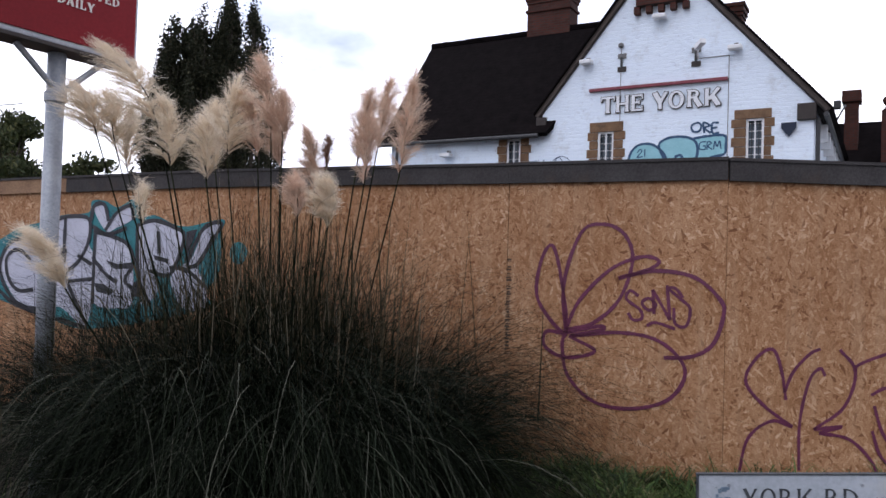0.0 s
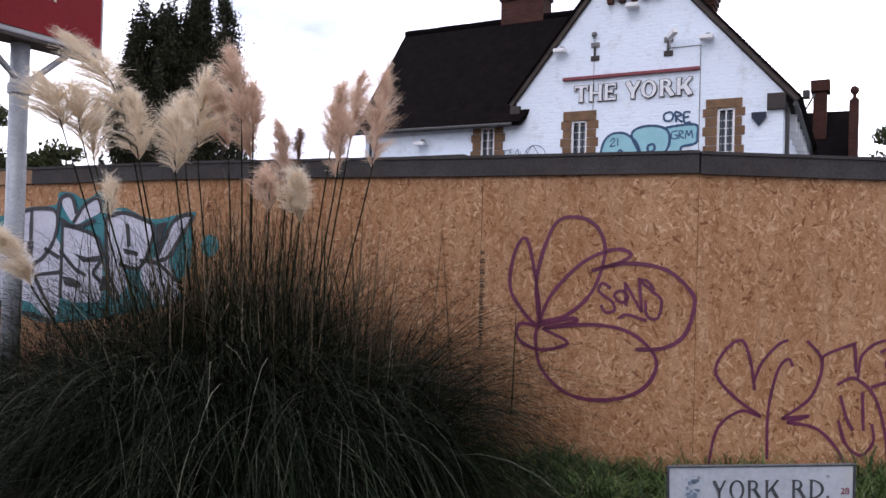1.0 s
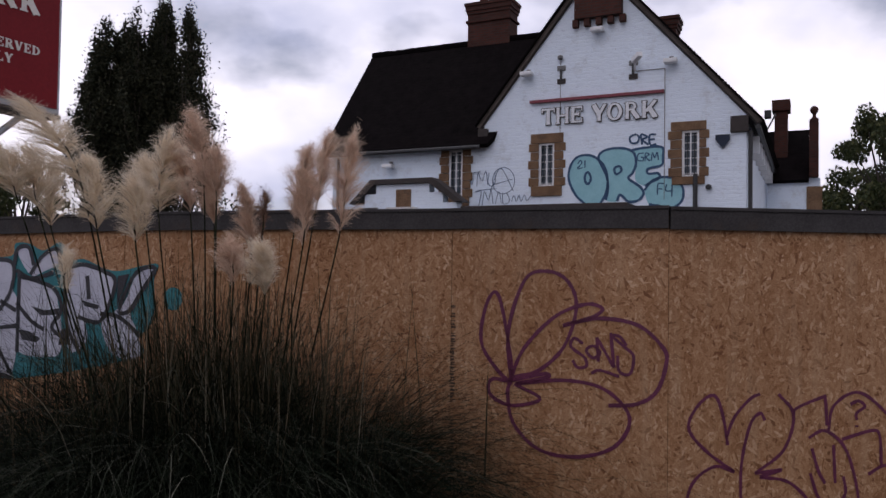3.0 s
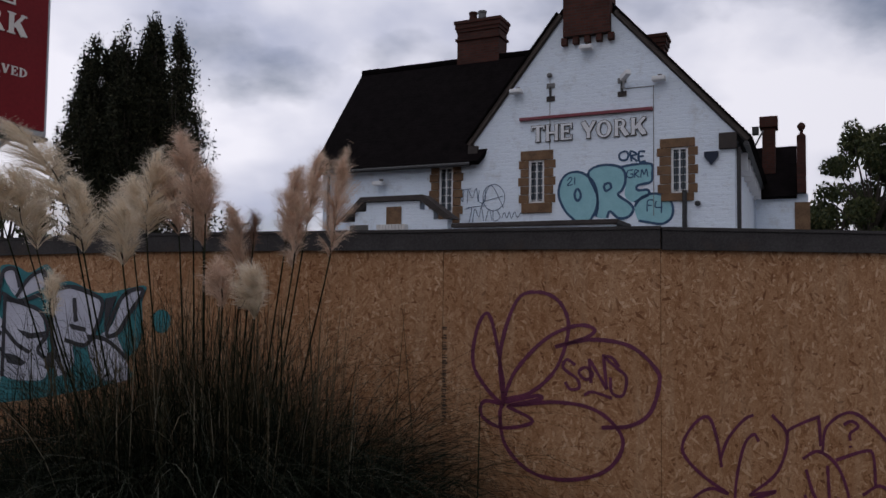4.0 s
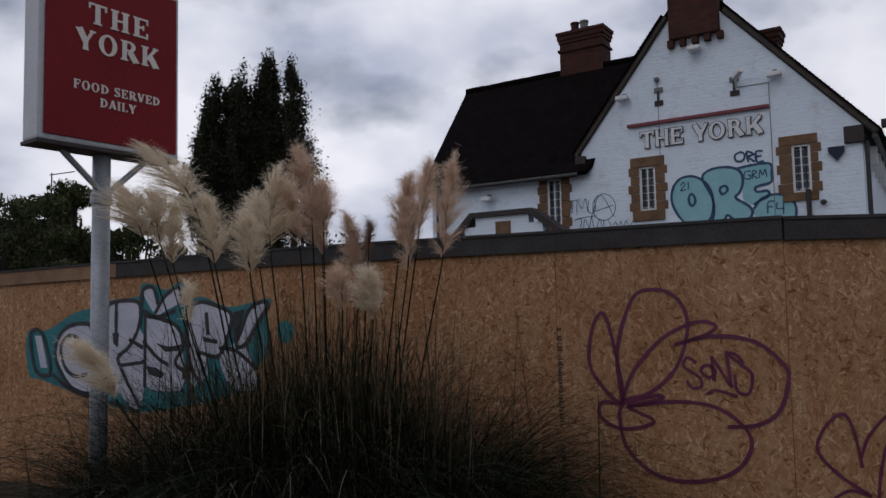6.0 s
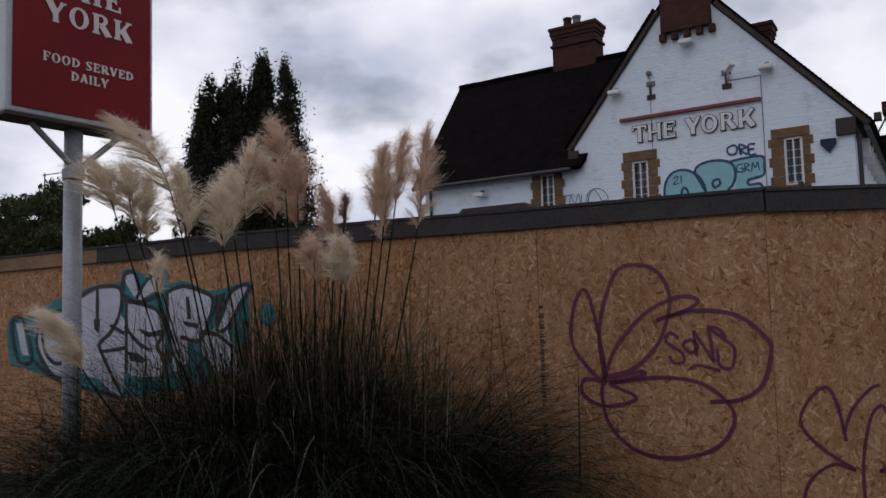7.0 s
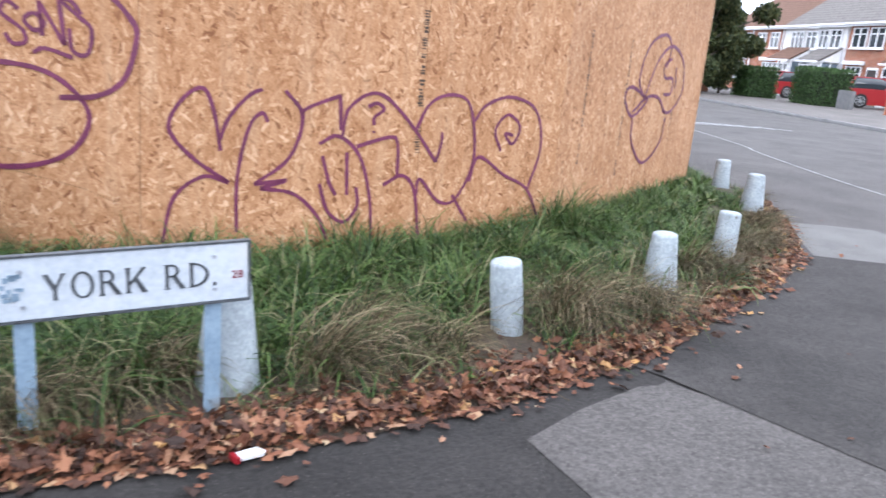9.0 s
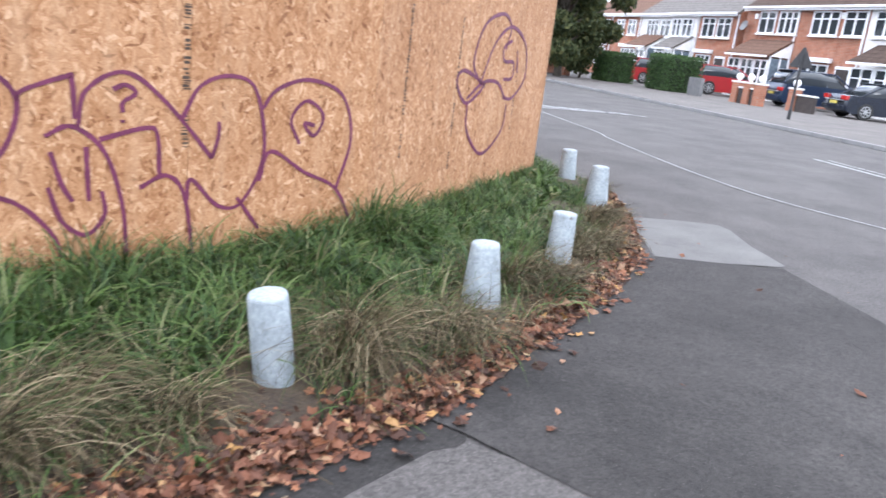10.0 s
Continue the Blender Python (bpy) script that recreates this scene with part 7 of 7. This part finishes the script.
def terrace_house(y0, y1, wall, roof, label, uppers, eave=5.5, sill=3.92, head=5.06, lean=None, lean_roof=None, ground=(), door=None, white_upper=False, chimney_at=None):
    """A two-storey house, y0 to y1 along the street, with its windows, and a glazed lean-to where it has one."""
    h = thing("terraced_house", STREET, label, "house", "houses along the far side")
    ridge, deep = eave + 2.9, 8.0
    skin = 0.03 if white_upper else 0.0
    part("wall", boxed(FRONT, FRONT + 0.3, y0 + 0.005, y1 - 0.005, 0, eave), wall, h)
    part("party_wall", prism(bmesh.new(), [(FRONT + 0.302, 0), (FRONT + deep, 0), (FRONT + deep, eave), (FRONT + deep / 2, ridge - 0.2), (FRONT + 0.302, eave)], -y0 - 0.25, -y0 - 0.01), wall, h).matrix_basis = Matrix.Diagonal((1, -1, 1, 1))
    if white_upper:
        part("rendered_front", boxed(FRONT - 0.03, FRONT - 0.004, y0 + 0.02, y1 - 0.02, 2.75, eave), RENDER_WHITE, h)
    slope("roof", [(FRONT - 0.35, y0, eave - 0.15), (FRONT - 0.35, y1, eave - 0.15), (FRONT + deep / 2, y1, ridge), (FRONT + deep / 2, y0, ridge)][::-1], 0.12, roof, h)
    slope("roof", [(FRONT + deep / 2, y0, ridge), (FRONT + deep / 2, y1, ridge), (FRONT + deep + 0.3, y1, eave - 0.15), (FRONT + deep + 0.3, y0, eave - 0.15)][::-1], 0.12, roof, h)
    part("gutter", boxed(FRONT - 0.46, FRONT - 0.33, y0, y1, eave - 0.22, eave - 0.10, 0.02), UPVC, h)
    part("fascia", boxed(FRONT - 0.32, FRONT - 0.30, y0, y1, eave - 0.34, eave - 0.16), UPVC, h)
    part("downpipe", rod(bmesh.new(), (FRONT - 0.08, y0 + 0.10, 0), (FRONT - 0.08, y0 + 0.10, eave - 0.2), 0.055, 8), UPVC, h)
    for a, b in uppers:
        house_window(h, a, b, sill, head, 3 if b - a > 1.5 else 2, FRONT - skin)
    for a, b in ground:
        house_window(h, a, b, 1.0, 2.25, 3, FRONT)
        part("head_board", boxed(FRONT - 0.30, FRONT - 0.035, a - 0.25, b + 0.25, 2.42, 2.66, 0.01), UPVC, h, "white boxed window head")
    if door:
        part("door_surround", boxed(FRONT - 0.06, FRONT - 0.003, door[0] - 0.1, door[1] + 0.1, 0.05, 2.3, 0.01), UPVC, h)
        part("door", boxed(FRONT - 0.08, FRONT - 0.062, door[0], door[1], 0.07, 2.15, 0.006), DARK_TIMBER, h, "dark front door")
    if lean:
        bay = thing("lean_to", Matrix.Identity(4), "", "")
        bay.parent = h
        a, b = lean
        low = FRONT - 1.4
        part("bay_wall", boxed(low, FRONT - 0.002, a, b, 0, 0.65), RENDER_WHITE, bay)
        count = max(2, int((b - a) / 1.1))
        for k in range(count):
            c0, c1 = a + (b - a) * k / count, a + (b - a) * (k + 1) / count
            house_window(bay, c0 + 0.12, c1 - 0.12, 0.75, 2.2, 2, low + 0.02)
        part("lean_to_end", boxed(low + 0.05, FRONT - 0.1, a + 0.02, a + 0.06, 0.66, 2.4), LEADED, bay)
        for x in (low + 0.02, (low + FRONT) / 2, FRONT - 0.12):
            part("bay_post", boxed(x, x + 0.1, a, a + 0.085, 0.652, 2.5), UPVC, bay)
        part("lean_to_gable", prism(bmesh.new(), [(low, 2.48), (FRONT - 0.03, 2.48), (FRONT - 0.03, 3.36)], a - 0.03, a + 0.02), UPVC, bay, "white gable end of the lean-to")
        slope("lean_to_roof", [(low - 0.25, a - 0.05, 2.54), (low - 0.25, b + 0.1, 2.54), (FRONT - 0.03, b + 0.1, 3.5), (FRONT - 0.03, a - 0.05, 3.5)][::-1], 0.09, lean_roof, bay)
        part("lean_to_gutter", boxed(low - 0.34, low - 0.25, a - 0.05, b + 0.1, 2.40, 2.52, 0.02), UPVC, bay)
    if chimney_at:
        c = part("chimney", boxed(FRONT + deep / 2 - 0.4, FRONT + deep / 2 + 0.4, chimney_at - 0.5, chimney_at + 0.5, ridge - 0.4, ridge + 1.2, 0.02), HOUSE_BRICK, h)
        for k in (-0.22, 0.22):
            part("chimney_pot", lathe(bmesh.new(), [(0.13, ridge + 1.2), (0.11, ridge + 1.5), (0.13, ridge + 1.52)], 10, (FRONT + deep / 2, chimney_at + k, 0)), HOUSE_BRICK, c)
    return h


BRICK_LABEL = "orange-red brick terraced house with white windows"
WHITE_LABEL = "white-rendered terraced house with dark porch roof"
terrace_house(10.9, 15.6, RENDER_WHITE, ROOF_BROWN, WHITE_LABEL, ((11.4, 13.0), (13.8, 15.1)), lean=(12.0, 15.4), lean_roof=ROOF_BROWN, chimney_at=11.2)
terrace_house(15.6, 20.35, RENDER_WHITE, ROOF_DARK, WHITE_LABEL, ((16.2, 17.6), (18.6, 19.85)), lean=(16.2, 19.3), lean_roof=ROOF_DARK)
terrace_house(20.35, 25.5, HOUSE_BRICK, ROOF_DARK, BRICK_LABEL, ((20.55, 21.95), (22.45, 24.35)), ground=((22.5, 24.6),), door=(20.9, 21.8), chimney_at=20.7)
terrace_house(25.5, 30.35, HOUSE_BRICK, ROOF_DARK, "orange-red brick terraced house with tiled glazed lean-to", ((25.6, 27.15), (27.6, 28.95)), lean=(25.6, 29.4), lean_roof=ROOF_BROWN)
terrace_house(31.0, 35.5, HOUSE_BRICK, ROOF_GREY, BRICK_LABEL, ((31.85, 33.2), (33.6, 34.95)), 5.16, 3.55, 4.68, ground=((33.5, 35.0),), door=(31.9, 32.8))
terrace_house(35.5, 38.85, RENDER_WHITE, ROOF_GREY, "white-fronted terraced house under a grey roof", ((36.25, 37.4), (37.75, 38.7)), 5.14, 3.5, 4.6, (35.9, 38.4), ROOF_GREY, white_upper=True)
terrace_house(38.85, 43.5, RENDER_WHITE, ROOF_GREY, "white-fronted terraced house under a grey roof", ((39.1, 40.3), (40.75, 42.3)), 5.1, 3.44, 4.52, (39.6, 42.6), ROOF_BROWN, white_upper=True, chimney_at=38.9)
terrace_house(43.5, 48.2, HOUSE_BRICK, ROOF_BROWN, BRICK_LABEL, ((44.2, 45.4), (46.2, 47.4)), 5.1, 3.45, 4.5, ground=((44.4, 46.0),), chimney_at=45.0)
terrace_house(48.2, 53.0, HOUSE_BRICK, ROOF_BROWN, BRICK_LABEL, ((48.8, 50.0), (51.0, 52.2)), 5.1, 3.45, 4.5, ground=((49.0, 50.6),))
for y, z in ((21.98, 4.9), (29.2, 4.85)):
    box_alarm = thing("alarm_box", STREET @ pose(FRONT - 0.02, y + 0.15, z), "small white alarm box on a brick house wall", "alarm box")
    part("housing", boxed(-0.1, 0.02, -0.13, 0.13, -0.16, 0.16, 0.02), UPVC, box_alarm)
dish = thing("satellite_dish", STREET @ pose(FRONT - 0.25, 30.1, 4.25, 0, -70, 0), "grey satellite dish on a house wall", "satellite dish")
part("dish", lathe(bmesh.new(), [(0.02, 0), (0.2, 0.03), (0.32, 0.09), (0.33, 0.10), (0.2, 0.045), (0.02, 0.015)], 18), LEAD, dish)
part("dish_arm", rod(bmesh.new(), (0, 0, -0.25), (0, 0, 0.01), 0.02, 6), LEAD, dish)


def car(y, x, paint, label, length=4.4, width=1.78, height=1.45, suv=False, turn=0.0):
    """A parked car, nose towards the houses: x and y give its tail."""
    c = thing("car", STREET @ pose(x, y, 0.09, 0, 0, turn), label, "car", "cars on the far drives")
    L, H, hw = length, height, width / 2
    belt = 0.62 * H
    low = 0.20
    lower = [(0.0, 0.42), (0.04, 0.72), (0.12, belt), (0.30 * L, belt + 0.03), (0.66 * L, belt + 0.01), (0.74 * L, belt - 0.03), (0.95 * L, belt - 0.17), (L, 0.55), (L - 0.03, 0.30), (L - 0.2, low), (0.2, low), (0.03, 0.30)]
    if suv:
        roof = [(0.10, belt), (0.05 * L, H - 0.18), (0.12 * L, H - 0.02), (0.35 * L, H), (0.55 * L, H - 0.05), (0.74 * L, belt)]
    else:
        roof = [(0.14 * L, belt), (0.27 * L, H - 0.07), (0.36 * L, H), (0.50 * L, H), (0.58 * L, H - 0.05), (0.75 * L, belt)]

    def loft(name, outline, sections, material, label=""):
        bm = bmesh.new()
        rings = []
        for yy, squeeze, drop in sections:
            mx = sum(p[0] for p in outline) / len(outline)
            rings.append([bm.verts.new((mx + (px - mx) * squeeze, yy, pz - drop)) for px, pz in outline])
        for a, b in zip(rings, rings[1:]):
            for k in range(len(a)):
                bm.faces.new((a[k], a[(k + 1) % len(a)], b[(k + 1) % len(a)], b[k]))
        bm.faces.new(rings[0])
        bm.faces.new(rings[-1][::-1])
        bmesh.ops.recalc_face_normals(bm, faces=bm.faces)
        p = part(name, bm, material, c, label)
        for f in p.data.polygons:
            f.use_smooth = len(f.vertices) == 4
        return p

    body = loft("body", lower, [(-hw, 0.955, 0.0), (-hw + 0.05, 0.985, 0), (-hw + 0.3, 1.0, 0), (hw - 0.3, 1.0, 0), (hw - 0.05, 0.985, 0), (hw, 0.955, 0)], paint)
    cabin = loft("cabin_glass", roof, [(-hw + 0.07, 0.97, 0.30), (-hw + 0.22, 0.93, 0.03), (-hw + 0.4, 0.93, 0.0), (hw - 0.4, 0.93, 0.0), (hw - 0.22, 0.93, 0.03), (hw - 0.07, 0.97, 0.30)], GLASS, "dark car windows")
    for v in cabin.data.vertices:
        if v.co.z < belt - 0.01:
            v.co.z = belt - 0.01
    top = [p for p in roof if p[1] > H - 0.2]
    bm = bmesh.new()
    xs = [p[0] for p in top]
    box(bm, min(xs) + 0.1, max(xs) - 0.05, -hw + 0.24, hw - 0.24, H - 0.045, H + 0.012, 0.02)
    part("roof_panel", bm, paint, c)
    for s in (-1, 1):
        for a, b in ((roof[0], roof[2]), (roof[-1], roof[-2]), ((0.46 * L, belt), (0.45 * L, H - 0.02))):
            bm = bmesh.new()
            rod(bm, (a[0], s * (hw - 0.07), a[1] + 0.01), (b[0], s * (hw - 0.24), b[1]), 0.035, 6)
            part("pillar", bm, paint, c)
    r = 0.35 if suv else 0.32
    for wx in (0.19 * L, 0.81 * L):
        for s in (-1, 1):
            bm = bmesh.new()
            rod(bm, (wx, s * (hw - 0.2), r), (wx, s * (hw + 0.012), r), r, 22)
            wheel = part("wheel", bm, TYRE, c)
            bm = bmesh.new()
            rod(bm, (wx, s * (hw - 0.05), r), (wx, s * (hw + 0.02), r), r * 0.66, 18)
            rim = part("rim", bm, TYRE, wheel)
            bm = bmesh.new()
            for q in range(7):
                t = 2 * math.pi * q / 7
                rod(bm, (wx, s * (hw + 0.022), r), (wx + r * 0.62 * math.cos(t), s * (hw + 0.022), r + r * 0.62 * math.sin(t)), 0.028, 6, 0.018)
            for q in range(16):
                t, u = 2 * math.pi * q / 16, 2 * math.pi * (q + 1) / 16
                rod(bm, (wx + r * 0.64 * math.cos(t), s * (hw + 0.02), r + r * 0.64 * math.sin(t)), (wx + r * 0.64 * math.cos(u), s * (hw + 0.02), r + r * 0.64 * math.sin(u)), 0.016, 5)
            part("spokes", bm, ALLOY, wheel, "silver alloy spokes")
    for s in (-1, 1):
        part("tail_lamp", boxed(-0.015, 0.12, s * (hw - 0.22) - 0.20, s * (hw - 0.22) + 0.19, 0.70, 0.86, 0.02), LAMP_RED, c, "red tail lamp")
        part("door_mirror", boxed(0.66 * L, 0.66 * L + 0.12, s * (hw + 0.09) - 0.08, s * (hw + 0.09) + 0.08, belt - 0.02, belt + 0.12, 0.02), paint, c)
    part("number_plate", boxed(-0.02, 0.03, -0.26, 0.26, 0.52, 0.63, 0.004), NUMBER_PLATE, c, "plain yellow number plate")
    part("bumper", boxed(-0.05, 0.10, -hw + 0.08, hw - 0.08, 0.28, 0.50, 0.03), paint, c)
    part("rear_trim", boxed(-0.035, 0.05, -hw + 0.2, hw - 0.2, 0.655, 0.69, 0.005), ALLOY, c)
    return c


car(12.7, 9.6, CAR_BLACK, "dark saloon car parked nose-in on a drive", 4.6, 1.8, 1.42, turn=-14)
car(17.3, 10.2, CAR_NAVY, "navy sport utility car parked on a drive", 4.5, 1.88, 1.66, True, turn=-14)
car(23.2, 9.6, CAR_RED, "red hatchback parked on a drive", 4.2, 1.76, 1.5, True, turn=-12)
car(29.8, 9.4, CAR_RED, "red hatchback behind a hedge", 4.1, 1.74, 1.48, True)
car(27.0, 12.3, CAR_RED, "red hatchback parked close to a house", 4.1, 1.74, 1.48, True)


def hedge(y0, y1, x0, x1, h, seed, label):
    g = thing("hedge", STREET, label, "hedge")
    # near-black box stands in for the shade deep among the leaves
    part("shade_core", boxed(x0 + 0.1, x1 - 0.1, y0 + 0.1, y1 - 0.1, 0, h - 0.1, 0.08), HEDGE_CORE, g)
    rng = random.Random(seed)
    verts, faces = [], []
    for k in range(9000):
        f = rng.randrange(4)
        p = [rng.uniform(x0, x1), rng.uniform(y0, y1), rng.uniform(0.05, h)]
        if f == 0:
            p[0] = x0
        elif f == 1:
            p[1] = y0
        elif f == 2:
            p[2] = h
        else:
            p[1] = y1
        c = Vector(p) + Vector((rng.gauss(0, 0.05), rng.gauss(0, 0.05), rng.gauss(0, 0.04)))
        m = Matrix.Translation(c) @ Euler((rng.uniform(0, 6.3), rng.uniform(0, 6.3), rng.uniform(0, 6.3))).to_matrix().to_4x4()
        s = rng.uniform(0.025, 0.06)
        b = len(verts)
        for px, py in ((-1, 0), (0, -0.5), (1, 0), (0, 0.5)):
            verts.append(tuple(m @ Vector((px * s, py * s, 0))))
        faces.append((b, b + 1, b + 2, b + 3))
    raw("leaves", verts, faces, HEDGE_LEAF, g)["kind"] = "stuff"
    return g


hedge(20.3, 22.3, 6.6, 8.5, 1.75, 71, "square-clipped bright green hedge")
hedge(25.4, 27.2, 6.0, 7.6, 1.62, 72, "square-clipped dark green hedge")


def pier(x, y, h, width=0.36):
    p = thing("gate_pier", STREET @ pose(x, y, 0.09), "brick gate pier with white ball cap", "gate pier", "gate piers")
    part("shaft", boxed(-width / 2, width / 2, -width / 2, width / 2, -0.05, h, 0.01), HOUSE_BRICK, p)
    part("slab", boxed(-width / 2 - 0.04, width / 2 + 0.04, -width / 2 - 0.04, width / 2 + 0.04, h + 0.001, h + 0.07, 0.01), RENDER_WHITE, p, "white cap stone")
    part("ball", lathe(bmesh.new(), [(0.05, 0), (0.06, 0.03), (0.13, 0.10), (0.155, 0.18), (0.13, 0.26), (0.06, 0.32), (0.01, 0.335)], 16, (0, 0, h + 0.071)), RENDER_WHITE, p, "white stone ball")
    return p


for y in (15.9, 15.1, 14.4):
    pier(7.4, y, 0.85)
pier(8.3, 13.4, 0.85)
garden_wall = thing("garden_wall", STREET, "low brick garden wall with dark panels", "wall")
for a, b, x in ((12.2, 13.15, 8.3), (14.6, 14.9, 7.4), (15.3, 15.7, 7.4)):
    part("wall_panel", boxed(x - 0.09, x + 0.09, a, b, 0.04, 0.72, 0.01), DARK_TIMBER, garden_wall)
    part("wall_coping", boxed(x - 0.13, x + 0.13, a, b, 0.721, 0.78, 0.01), RENDER_WHITE, garden_wall)
part("grey_panel", boxed(7.2, 7.4, 18.4, 19.4, 0.04, 0.9, 0.01), LEAD, garden_wall)
far_wall = thing("garden_wall", STREET, "low orange brick garden wall under trees", "wall")
part("brickwork", boxed(4.8, 5.05, 28.2, 48.0, 0.04, 0.85, 0.01), HOUSE_BRICK, far_wall)
for k in range(5):
    part("pier", boxed(4.73, 5.12, 28.2 + 4.2 * k, 28.6 + 4.2 * k, 0.04, 1.1, 0.01), HOUSE_BRICK, far_wall)

post = thing("road_sign", STREET @ pose(2.9, 6.9, 0.09), "black post with the back of a triangular road sign", "road sign")
part("pole", lathe(bmesh.new(), [(0.055, -0.05), (0.055, 0.3), (0.04, 0.32), (0.04, 2.0)], 12), BLACK_IRON, post)
bm = bmesh.new()
prism(bm, [(-0.33, 1.62), (0.33, 1.62), (0.30, 1.56), (-0.30, 1.56)], 0.043, 0.055)
prism(bm, [(-0.33, 1.621), (0.33, 1.621), (0.03, 2.16), (-0.03, 2.16)], 0.043, 0.055)
part("plate", bm, BLACK_IRON, post).matrix_basis = pose(0, 0, 0, 0, 0, -50)

for k, (x, y, h, r) in enumerate(((31.3, 31.6, 9.0, 3.9), (36.0, 38.5, 9.0, 3.4), (28.5, 37.0, 9.5, 3.6))):
    broad_tree("tree", x, y, h, r, 320 + k, 30000, 0.15, "dense dark green street tree over the garden wall", 0.12)
broad_tree("shrub", 33.6, 32.2, 1.9, 0.6, 330, 700, 0.10, "spiky pale shrub in a front garden", 0.2)
# tall hedge line closing the far end of the street
for k in range(5):
    broad_tree("tree", 24 + 4.5 * k, 58 + 2 * (k % 2), 9.5, 3.6, 340 + k, 6000, 0.2, "distant dark green tree", 0.1)
